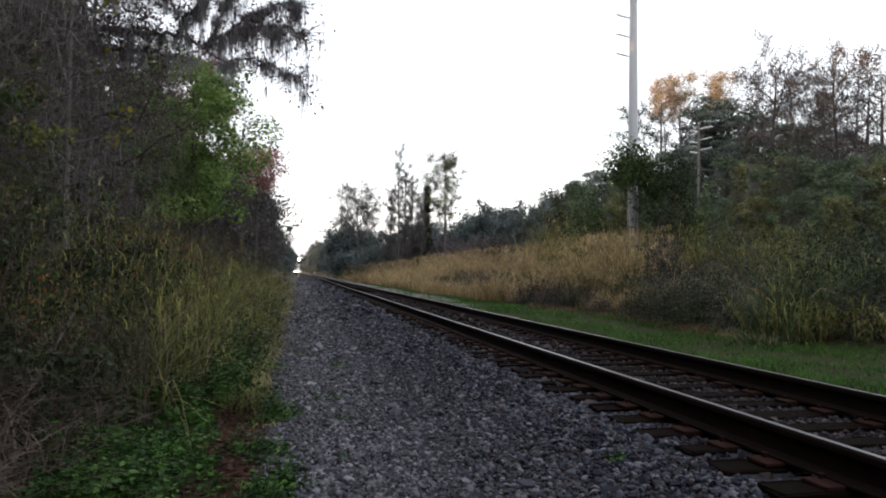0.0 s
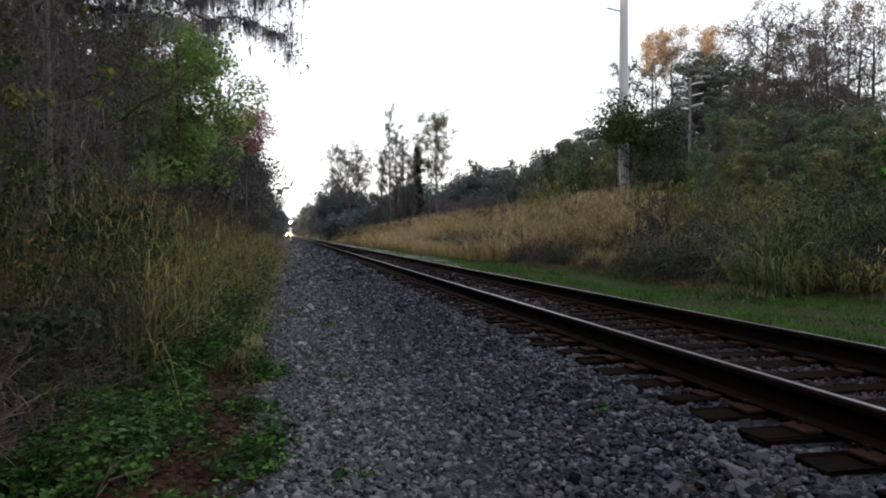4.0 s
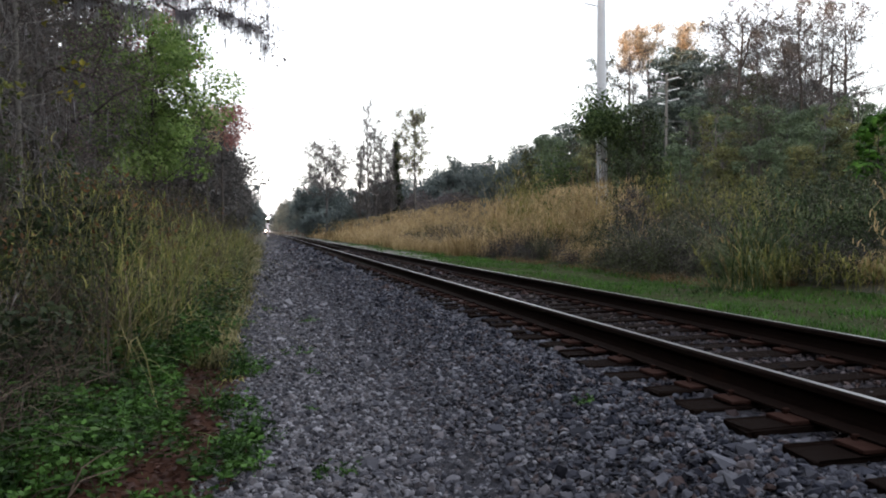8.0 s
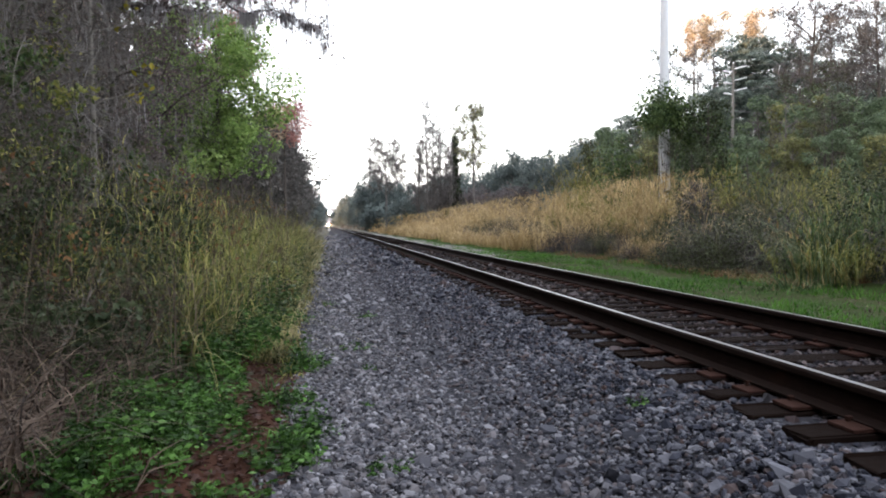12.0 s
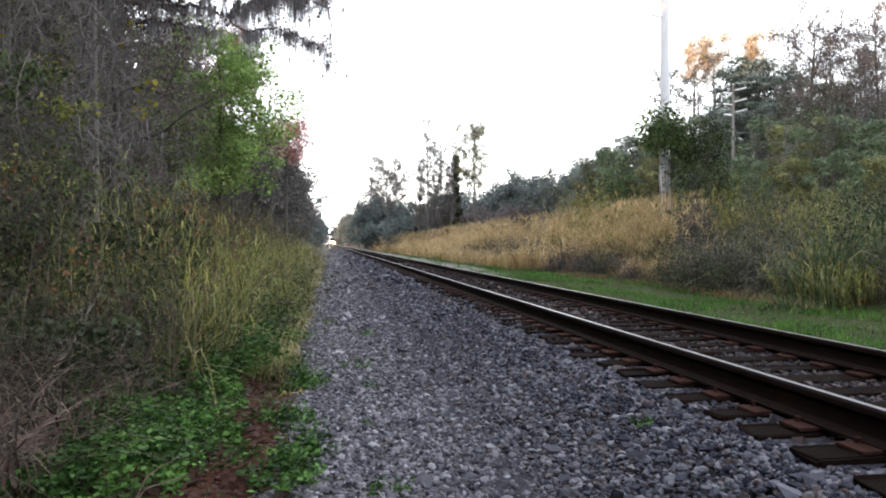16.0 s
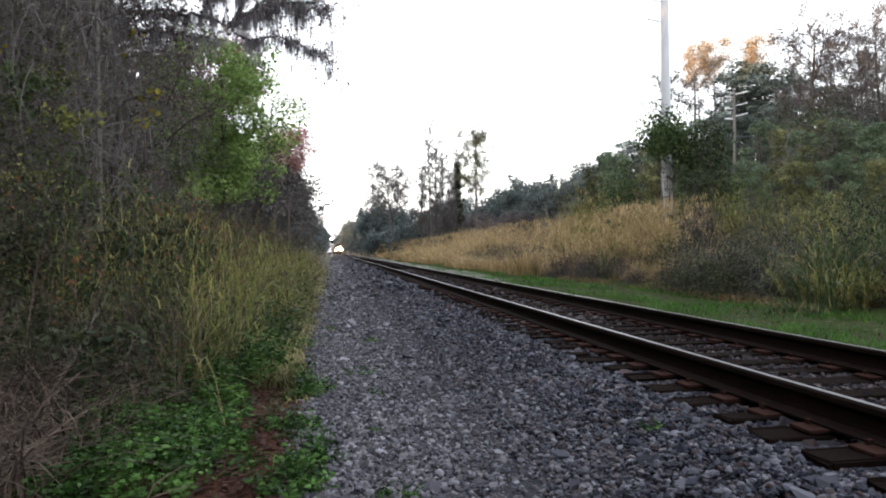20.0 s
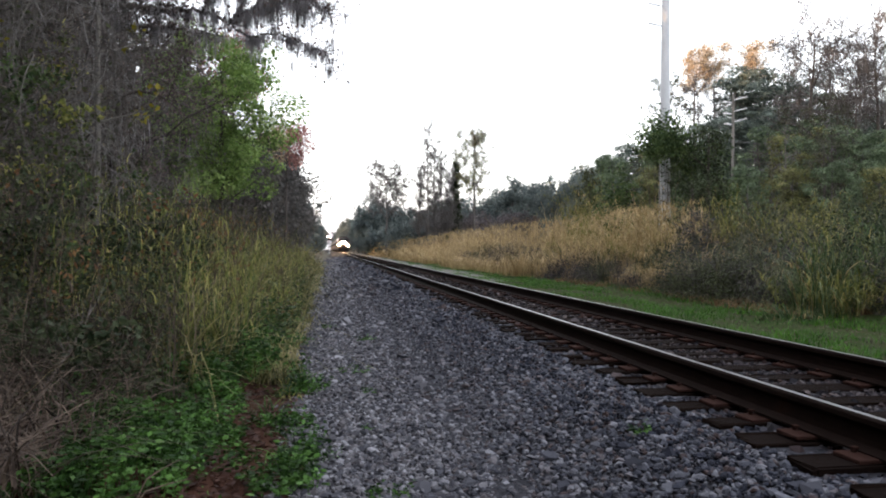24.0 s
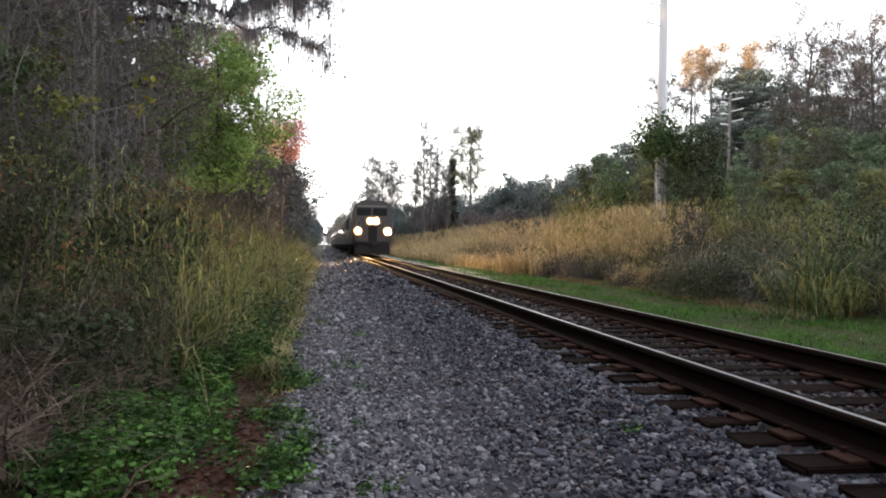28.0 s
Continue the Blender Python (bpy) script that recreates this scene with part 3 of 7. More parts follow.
# ---- trees and shrubs ----
def tree_bits(rng, H, base, spread, limbs=12, subs=5, twigs=4, leaves=3000, leaf=0.09, cluster=0.25, r0=0.16, shape="round", rise=0.5, wobble=0.03, long=1.7, top_only=0.0, thin=0.007):
    """Trunk, boughs and leaves of one tree that stands at the origin."""
    hs = np.linspace(0, H * 0.96, 10)
    off = np.cumsum(rng.normal(0, wobble * H / 10, (10, 2)), 0)
    off -= off[0]
    T = np.stack([off[:, 0], off[:, 1], hs], 1)
    T[0, 2] = -0.3
    TR = r0 * (1 - np.linspace(0, 1, 10)) ** 0.8 + 0.012
    TR[0] *= 1.35
    trunk = polytube(T, TR, 8)
    bits, S0, S1, SR0, SR1, leaf_lines = [], [], [], [], [], []
    for j in range(limbs):
        f = (j + rng.uniform(0.2, 0.8)) / limbs
        h = base + (H * 0.95 - base) * f
        rel = (h - base) / max(0.1, H - base)
        prof = {"round": math.sqrt(max(0.05, 1 - (1.7 * rel - 0.75) ** 2 * 0.9)), "tall": 0.55 + 0.45 * (1 - rel), "umbrella": 0.45 + 0.75 * rel, "cone": 1.05 - rel}[shape]
        p = np.array([np.interp(h, hs, T[:, k]) for k in range(3)])
        az = j * 2.4 + rng.uniform(-0.6, 0.6)
        L = spread * prof * rng.uniform(0.65, 1.15)
        d = np.array([math.cos(az), math.sin(az), rise * rng.uniform(0.4, 1.5)])
        pts = [p]
        d = d / np.linalg.norm(d)
        for s in range(5):
            d = unit(d + rng.normal(0, 0.17, 3) + np.array([0, 0, 0.03]))
            pts.append(pts[-1] + d * L / 5)
        pts = np.array(pts)
        rb = max(0.012, np.interp(h, hs, TR) * 0.55)
        bits.append(polytube(pts, np.linspace(rb, rb * 0.25, 6), 5))
        for s in range(subs):
            u = rng.uniform(0.3, 1.0)
            q = np.array([np.interp(u * 5, range(6), pts[:, k]) for k in range(3)])
            e = unit(unit(pts[-1] - pts[0]) * 0.6 + rng.normal(0, 0.6, 3) + np.array([0, 0, 0.15]))
            l2 = L * rng.uniform(0.25, 0.5)
            q1 = q + e * l2
            S0.append(q), S1.append(q1), SR0.append(rb * 0.35), SR1.append(rb * 0.14)
            leaf_lines.append((q, q1))
            for w in range(twigs):
                v = rng.uniform(0.3, 1.0)
                a = q + (q1 - q) * v
                g = unit(e * 0.5 + rng.normal(0, 0.7, 3))
                b = a + g * l2 * rng.uniform(0.3, 0.6)
                S0.append(a), S1.append(b), SR0.append(rb * 0.16), SR1.append(rb * 0.05)
                leaf_lines.append((a, b))
    bits.append(tubes(np.array(S0), np.array(S1), np.maximum(SR0, thin), np.maximum(SR1, thin * 0.5), 3))
    boughs = joined(bits)
    crown = None
    if leaves:
        A, B = np.array([a for a, b in leaf_lines]), np.array([b for a, b in leaf_lines])
        weight = (A[:, 2] > H * top_only).astype(float) + 1e-6
        weight *= rng.uniform(0.1, 1.0, len(A)) ** 1.5
        pick = rng.choice(len(A), leaves, p=weight / weight.sum())
        C = A[pick] + (B[pick] - A[pick]) * rng.uniform(0.1, 1.1, (leaves, 1)) + rng.normal(0, cluster, (leaves, 3))
        crown = leaf_quads(rng, C, leaf, long, 0.3)
    return trunk, boughs, crown


def make_tree(name, label, at, bark, leaf_mat, seed, group="", category="tree", **kw):
    rng = np.random.default_rng(seed)
    trunk, boughs, crown = tree_bits(rng, **kw)
    top = tagged(new(name), label, category, group)
    top.matrix_basis = at
    piece("trunk", mesh_from("trunk", *trunk, bark, True), top)
    tagged(piece("branchwork", mesh_from("branchwork", *boughs, bark), top), kind="stuff")
    if crown is not None:
        tagged(piece("crown", mesh_from("crown", *crown, leaf_mat), top), kind="stuff")
    return top


def make_shrub(name, label, at, leaf_mat, seed, size=(2, 2, 2), stems=40, leaves=3000, leaf=0.07, clumps=40, bark=None, fill=0.5, group="", category="shrub", long=1.7, lift=0.0):
    """Arching stems from one root, and leaves in uneven clumps on a rounded mass."""
    rng = np.random.default_rng(seed)
    sx, sy, sz = size
    top = tagged(new(name), label, category, group)
    top.matrix_basis = at
    dirs = unit(rng.normal(size=(clumps, 3)) * np.array([1, 1, 0.9]))
    dirs[:, 2] = np.abs(dirs[:, 2])
    rad = rng.uniform(fill, 1.08, (clumps, 1))
    C = dirs * rad * np.array([sx / 2, sy / 2, sz * 0.94])
    C[:, 2] += lift
    bits = []
    for j in range(stems):
        tip = C[j % clumps] + rng.normal(0, 0.12, 3) * np.array([sx, sy, sz]) * 0.5
        tip[2] = max(tip[2], 0.15)
        root = np.array([rng.normal(0, 0.12 * sx), rng.normal(0, 0.12 * sy), -0.12])
        mid = root * 0.5 + tip * 0.5 + np.array([0, 0, 0.22 * sz])
        s = np.linspace(0, 1, 6)[:, None]
        P = (1 - s) ** 2 * root + 2 * s * (1 - s) * mid + s ** 2 * tip
        r = 0.006 + 0.006 * sz
        bits.append(polytube(P, np.linspace(r, r * 0.2, 6), 4))
    tagged(piece("stemwork", mesh_from("stemwork", *joined(bits), bark or BARK), top), kind="stuff")
    w = rng.uniform(0.3, 1.0, clumps)
    pick = rng.choice(clumps, leaves, p=w / w.sum())
    spread = np.array([sx, sy, sz]) * 0.13
    L = C[pick] + rng.normal(size=(leaves, 3)) * spread
    L[:, 2] = np.abs(L[:, 2] - lift * 0.9) + 0.02 + lift * 0.9
    tagged(piece("foliage", mesh_from("foliage", *leaf_quads(rng, L, leaf, long, 0.2), leaf_mat), top), kind="stuff")
    return top


def facing_leaves(rng, C, N, size, long=1.6):
    """A leaf at every place of C, its flat side towards N."""
    n = len(C)
    N = unit(N + rng.normal(0, 0.45, (n, 3)))
    a = unit(np.cross(N, rng.normal(size=(n, 3))))
    b = np.cross(N, a)
    s = size * rng.uniform(0.6, 1.35, (n, 1))
    if size > 0.1:
        V = np.stack([C - a * s * long / 2 + b * s * 0.35, C + a * s * long / 2, C - a * s * 0.25 - b * s * 0.6], 1)
        return V.reshape(-1, 3), np.arange(n * 3).reshape(-1, 3)
    V = np.stack([C - a * s * long / 2, C + b * s / 2, C + a * s * long / 2, C - b * s / 2], 1)
    return V.reshape(-1, 3), np.arange(n * 4).reshape(-1, 4)


def pad_tree(name, label, at, bark, leaf_mat, seed, H, base, spread, pads=30, leaves=5000, leaf=0.1, pad=1.0, flat=0.55, r0=0.15, shape="round", group="", category="tree", wobble=0.03):
    """A tree whose leaves lie in separate pads on its boughs, with gaps between them."""
    rng = np.random.default_rng(seed)
    top = tagged(new(name), label, category, group)
    top.matrix_basis = at
    hs = np.linspace(0, H * 0.93, 9)
    off = np.cumsum(rng.normal(0, wobble * H / 9, (9, 2)), 0)
    off -= off[0]
    T = np.stack([off[:, 0], off[:, 1], hs], 1)
    T[0, 2] = -0.3
    TR = r0 * (1 - np.linspace(0, 1, 9)) ** 0.8 + 0.015
    piece("trunk", mesh_from("trunk", *polytube(T, TR, 8), bark, True), top)
    C, bits, R = [], [], []
    for j in range(pads):
        f = (j + rng.uniform(0, 1)) / pads
        h = base + (H - base) * (0.06 + 0.9 * f)
        prof = {"round": math.sqrt(max(0.06, 1 - (1.55 * f - 0.62) ** 2)), "cone": 1.08 - f, "wide": 0.75 + 0.35 * math.sin(3.0 * f)}[shape]
        az = j * 2.4 + rng.uniform(-0.7, 0.7)
        rad = spread * prof * rng.uniform(0.35, 1.05)
        c = np.array([np.interp(h, hs, T[:, 0]) + math.cos(az) * rad, np.interp(h, hs, T[:, 1]) + math.sin(az) * rad, h])
        h0 = max(base * 0.5, h - rad * rng.uniform(0.4, 0.9))
        a = np.array([np.interp(h0, hs, T[:, k]) for k in range(3)])
        mid = (a + c) / 2 + rng.normal(0, 0.12 * rad + 0.02, 3)
        rb = max(0.014, float(np.interp(h0, hs, TR)) * 0.4)
        bits.append(polytube([a, mid, c], [rb, rb * 0.7, rb * 0.3], 5))
        for q in range(4):
            e = c + unit(rng.normal(size=3) + np.array([0, 0, 0.3])) * pad * rng.uniform(0.7, 1.3)
            bits.append(polytube([mid * 0.3 + c * 0.7, (c + e) / 2 + rng.normal(0, 0.06, 3), e], [rb * 0.3, rb * 0.22, rb * 0.1], 3))
        C.append(c), R.append(pad * rng.uniform(0.55, 1.3))
    tagged(piece("branchwork", mesh_from("branchwork", *joined(bits), bark), top), kind="stuff")
    C, R = np.array(C), np.array(R)
    k = rng.choice(pads, leaves, p=R ** 2 / (R ** 2).sum())
    d = unit(rng.normal(size=(leaves, 3)) + np.array([0, 0, 0.35]))
    P = C[k] + d * R[k][:, None] * np.array([1, 1, flat]) * rng.uniform(0.45, 1.12, (leaves, 1)) ** 0.6
    P[:, 2] = np.maximum(P[:, 2], 0.05)
    tagged(piece("crown", mesh_from("crown", *facing_leaves(rng, P, d + np.array([0, 0, 0.7]), leaf), leaf_mat), top), kind="stuff")
    return top


def make_cane_stand(x, y, h, n, mat, seed, lab, r=0.35, leaf=0.6, width=0.03, k=9, lean=0.35):
    """A stand of leafy canes on one root."""
    rng = np.random.default_rng(seed)
    top = tagged(new("cane_stand"), lab, "grass clump", "stands of cane")
    top.matrix_basis = put(x, y)
    B = rng.normal(0, r, (n, 3)) * np.array([1, 1, 0])
    B[:, 2] = -0.03
    S, FS = blades(rng, B, rng.uniform(0.45, 1.1, n) * h, 0.014, lean, 0.12, 5, np.arctan2(B[:, 1], B[:, 0]) + rng.normal(0, 0.7, n))
    tagged(piece("stemwork", mesh_from("stemwork", S, FS, mat), top), kind="stuff")
    mid = S.reshape(n, 5, 2, 3).mean(2)
    u = np.clip(np.tile(np.linspace(0.25, 1.0, k), n) * 4 + rng.uniform(-0.3, 0.3, n * k), 0, 3.99)
    i0 = u.astype(int)
    j = np.repeat(np.arange(n), k)
    P = mid[j, i0] + (mid[j, i0 + 1] - mid[j, i0]) * (u - i0)[:, None]
    tagged(piece("foliage", mesh_from("foliage", *blades(rng, P, rng.uniform(0.3, 1.0, n * k) * leaf * 0.75, width, 0.95, 1.0, 5), mat), top), kind="stuff")
    return top


def put(x, y, turn=0.0, s=1.0, sink=0.0):
    return pose(x, y, float(ground_z(x, y)) - sink, 0, 0, turn) @ Matrix.Scale(s, 4)


# ---- the near side: weeds, reeds, thicket and trees on the left bank ----
def scatter(rng, n, x0, x1, y0, y1, power=1.0):
    x = rng.uniform(x0, x1, n)
    y = y0 + (y1 - y0) * rng.uniform(0, 1, n) ** power
    return x, y


def on_ground(x, y):
    return np.stack([x + bend(y), y, np.maximum(ground_z(x + bend(y), y), np.where((x > -0.6) & (x < 6), bed_z(x), -9))], 1)


def leafy_stalks(rng, name, label, B, h, mat, leaf=0.42, width=0.014, k=8, lean=0.3):
    """Upright stalks with arching leaves along their whole height."""
    n = len(B)
    S, FS = blades(rng, B, h, 0.009, lean, 0.1, 4)
    mid = S.reshape(n, 4, 2, 3).mean(2)
    u = np.clip(np.tile(np.linspace(0.2, 1.0, k), n) * 3 + rng.uniform(-0.2, 0.2, n * k), 0, 2.99)
    i0 = u.astype(int)
    j = np.repeat(np.arange(n), k)
    P = mid[j, i0] + (mid[j, i0 + 1] - mid[j, i0]) * (u - i0)[:, None]
    L, FL = blades(rng, P, rng.uniform(0.3, 1.0, n * k) * leaf * 0.75, width, 0.85, 0.95, 5)
    tagged(piece(name, mesh_from(name, *joined([(S, FS), (L, FL)]), mat)), label, "grass", kind="stuff")


def make_reeds():
    """Tall yellow-green grass along the edge of the gravel."""
    rng = np.random.default_rng(21)
    bits, heads = [], []
    # clumps, the nearer ones low
    n = 400
    cx, cy = scatter(rng, n, -5.2, -0.75, 7.2, 64, 1.7)
    cx = np.where(np.arange(n) % 2 == 0, np.maximum(cx, -1.9 + 0.2 * rng.normal(size=n)), cx)
    cx = np.where(np.arange(n) % 7 == 1, rng.uniform(-5.0, -1.8, n), cx)
    cy = np.where(np.arange(n) % 7 == 1, rng.uniform(8.2, 13.0, n), cy)
    cx = np.minimum(cx, -0.72 - 0.75 * smooth((10.0 - cy) / 3.0))
    for x, y in zip(cx, cy):
        if (x < -1.7 and y < 8.1) or (y < 11.5 and rng.uniform() < (0.93 if -4.6 < x < -1.5 else 0.45)):
            continue
        m = int(rng.uniform(8, 34))
        h = rng.uniform(0.8, 2.3) * (0.62 + 0.58 * min(1, (abs(x) - 0.4) / 2.6))
        bx, by = x + rng.normal(0, 0.1, m), y + rng.normal(0, 0.13, m)
        B = on_ground(bx, by)
        B[:, 2] -= 0.03
        bits.append(blades(rng, B, h, 0.021 if y < 16 else 0.03, rng.uniform(0.35, 1.2), rng.uniform(0.3, 0.95), 6, rng.normal(-0.3, 1.5, m)))
    V, F = joined(bits)
    tagged(piece("reed_grass", mesh_from("reed_grass", V, F, REED)), "tall yellow-green reedy grass leaning over the gravel", "grass", kind="stuff")
    # stalks with short arching leaves all the way up
    n = 2700
    x, y = scatter(rng, n, -4.8, -0.85, 7.4, 44, 1.7)
    x = np.where(np.arange(n) % 2 == 0, np.maximum(x, -2.2 + 0.3 * rng.normal(size=n)), x)
    x = np.minimum(x, -0.85 - 0.75 * smooth((10.0 - y) / 3.0))
    clump = np.array([noise.noise(Vector((a * 1.1, b * 0.8, 4.0))) for a, b in zip(x, y)])
    keep = (clump > -0.06) & ~((x < -1.7) & (y < 8.1)) & ((y > 11.5) | (x > -1.6) | (rng.uniform(size=n) < 0.22))
    x, y, clump = x[keep], y[keep], clump[keep]
    h = rng.uniform(0.7, 2.3, len(x)) * (0.58 + 0.55 * np.minimum(1, (np.abs(x) - 0.4) / 2.4)) * (0.85 + 0.6 * clump)
    leafy_stalks(rng, "cane_grass", "leafy green cane grass with arching blades", on_ground(x, y), h, CANE)
    # low tufts along the gravel's edge
    n = 2600
    y = 7.5 + 45 * rng.uniform(0, 1, n) ** 1.7
    x = -0.62 + rng.normal(0, 0.12, n) + 0.25 * np.array([noise.noise(Vector((0.0, b * 0.6, 9.0))) for b in y])
    tagged(piece("edge_grass", mesh_from("edge_grass", *blades(rng, on_ground(x, y), rng.uniform(0.08, 0.42, n), 0.012 + 0.0003 * float(y.mean()), 0.9, 0.5, 4), REED)), "low tufts of grass creeping over the gravel's edge", "grass", kind="stuff")
    # rough grass on the verge where the camera stands
    n = 5200
    x, y = rng.uniform(-5.0, -0.7, n), rng.uniform(-9.0, 3.4, n)
    tagged(piece("verge_grass", mesh_from("verge_grass", *blades(rng, on_ground(x, y), rng.uniform(0.08, 0.35, n), 0.016, 0.9, 0.5, 4), REED)), "rough grass on the verge beside the gravel", "grass", kind="stuff")
    # dead stalks and drooping seed heads between them
    n = 900
    x, y = scatter(rng, n, -4.2, -0.7, 6.5, 50, 1.5)
    x = np.minimum(x, -0.8 - 0.8 * smooth((9.5 - y) / 4.0))
    B = on_ground(x, y)
    h = rng.uniform(1.0, 2.5, n) * (0.7 + 0.3 * np.minimum(1, (np.abs(x) - 0.4) / 1.6))
    V1, F1 = blades(rng, B, h, 0.011, 0.3, 0.12, 4)
    tips = V1.reshape(n, 4, 2, 3)[:, -1].mean(1)
    V2, F2 = blades(rng, np.repeat(tips, 6, 0) + rng.normal(0, 0.03, (n * 6, 3)), -0.16 * rng.uniform(0.4, 1.2, n * 6), 0.006, 0.8, 0.1, 3)
    V, F = joined([(V1, F1), (V2, F2)])
    tagged(piece("dry_stalks", mesh_from("dry_stalks", V, F, STRAW)), "dry straw-coloured grass stalks with drooping seed heads", "grass", kind="stuff")


def make_ground_cover():
    """Low leafy weeds and litter on the bare earth beside the gravel."""
    rng = np.random.default_rng(31)
    # earth patch
    xs, ys = np.linspace(-3.4, -0.02, 18), np.linspace(2.2, 12.0, 40)
    X, Y = np.meshgrid(xs, ys)
    Z = np.maximum(ground_z(X, Y), bed_z(X)) + 0.012 + 0.02 * np.sin(X * 5) * np.cos(Y * 3.1) - 0.05 * smooth((X + 0.4) / 0.35)
    n = len(xs)
    i = (np.arange(len(ys) - 1)[:, None] * n + np.arange(n - 1)[None]).ravel()
    tagged(piece("bare_earth", mesh_from("bare_earth", np.stack([X, Y, Z], -1), np.stack([i, i + 1, i + n + 1, i + n], 1), SOIL, True)), "reddish-brown bare earth with leaf litter", "earth", kind="structure")
    m = 9000
    x, y = scatter(rng, m, -2.8, -0.3, 3.0, 11.5, 1.2)
    x = x - 0.25 * smooth((y - 6.0) / 4.0) + rng.normal(0, 0.08, m)
    P = np.stack([x, y, np.maximum(ground_z(x, y), bed_z(x)) + 0.03 + rng.uniform(0, 0.02, m)], 1)
    V, F = leaf_quads(rng, P, 0.045, 1.6)
    V = V.reshape(-1, 4, 3)
    V[..., 2] = P[:, None, 2] + (V[..., 2] - P[:, None, 2]) * 0.35
    tagged(piece("leaf_litter", mesh_from("leaf_litter", V, F, LITTER)), "fallen reddish-brown leaves on bare earth", "leaf litter", kind="stuff")

    def patch(cx, cy, rx, ry, h, count, leaf, lab, mat=WEED_GREEN):
        top = tagged(new("weed_patch"), lab, "weeds", "low weeds by the gravel")
        g = float(max(ground_z(cx, cy), bed_z(cx)))
        top.matrix_basis = pose(cx, cy, g)
        count, leaf = int(count * 1.25), leaf * 0.95
        plants = max(5, int(count / 26))
        a, r = rng.uniform(0, 6.28, plants), np.sqrt(rng.uniform(0, 1, plants))
        px, py = np.cos(a) * r * rx, np.sin(a) * r * ry
        ph = h * rng.uniform(0.45, 1.15, plants) * (1.1 - 0.6 * r)
        S0 = np.stack([px, py, np.full(plants, -0.03)], 1)
        S1 = S0 + np.stack([rng.normal(0, 0.12 * h, plants), rng.normal(0, 0.12 * h, plants), ph + 0.03], 1)
        S0, S1 = np.repeat(S0, 3, 0), np.repeat(S1, 3, 0) + rng.normal(0, h * 0.22, (plants * 3, 3)) * np.array([1, 1, 0.4])
        tagged(piece("stemwork", mesh_from("stemwork", *tubes(S0, S1, np.full(len(S0), 0.004), np.full(len(S0), 0.0015), 3), WEED_GREEN), top), kind="stuff")
        k = rng.integers(0, len(S0), count)
        u = rng.uniform(0.25, 1.05, (count, 1))
        C = S0[k] + (S1[k] - S0[k]) * u + rng.normal(0, leaf * 0.8, (count, 3))
        C[:, 2] = np.maximum(C[:, 2], 0.02)
        V, F = leaf_quads(rng, C, leaf, 1.5)
        V = V.reshape(-1, 4, 3)
        V[..., 2] = C[:, None, 2] + (V[..., 2] - C[:, None, 2]) * 0.55
        tagged(piece("foliage", mesh_from("foliage", V, F, mat), top), kind="stuff")

    low = "low bright green leafy weeds on bare earth"
    for cx, cy, rx, ry, h, c, l in (
        (-1.3, 4.5, 0.55, 0.7, 0.3, 2100, 0.04), (-1.05, 5.3, 0.42, 0.55, 0.26, 1500, 0.036), (-1.5, 5.6, 0.6, 0.6, 0.3, 1700, 0.038), 
        (-0.3, 4.35, 0.22, 0.3, 0.2, 620, 0.034), (-0.62, 4.9, 0.12, 0.16, 0.1, 160, 0.03), (-0.55, 5.9, 0.14, 0.18, 0.1, 180, 0.03), (-0.2, 4.75, 0.14, 0.2, 0.3, 260, 0.034), (-0.28, 5.7, 0.2, 0.3, 0.16, 420, 0.03), (-1.05, 6.4, 0.32, 0.5, 0.2, 800, 0.034),
        (-0.3, 7.1, 0.22, 0.3, 0.24, 480, 0.034), (-1.3, 7.2, 0.5, 0.5, 0.45, 1300, 0.045), (-0.95, 8.3, 0.45, 0.55, 0.6, 1500, 0.05),
        (-1.05, 9.6, 0.4, 0.6, 0.55, 1100, 0.05), (-2.0, 6.2, 0.5, 0.6, 0.4, 1200, 0.04), (-0.75, 3.6, 0.4, 0.3, 0.2, 600, 0.034), (-0.62, 10.8, 0.3, 0.5, 0.3, 500, 0.04)):
        patch(cx, cy, rx, ry, h, c, l, low)
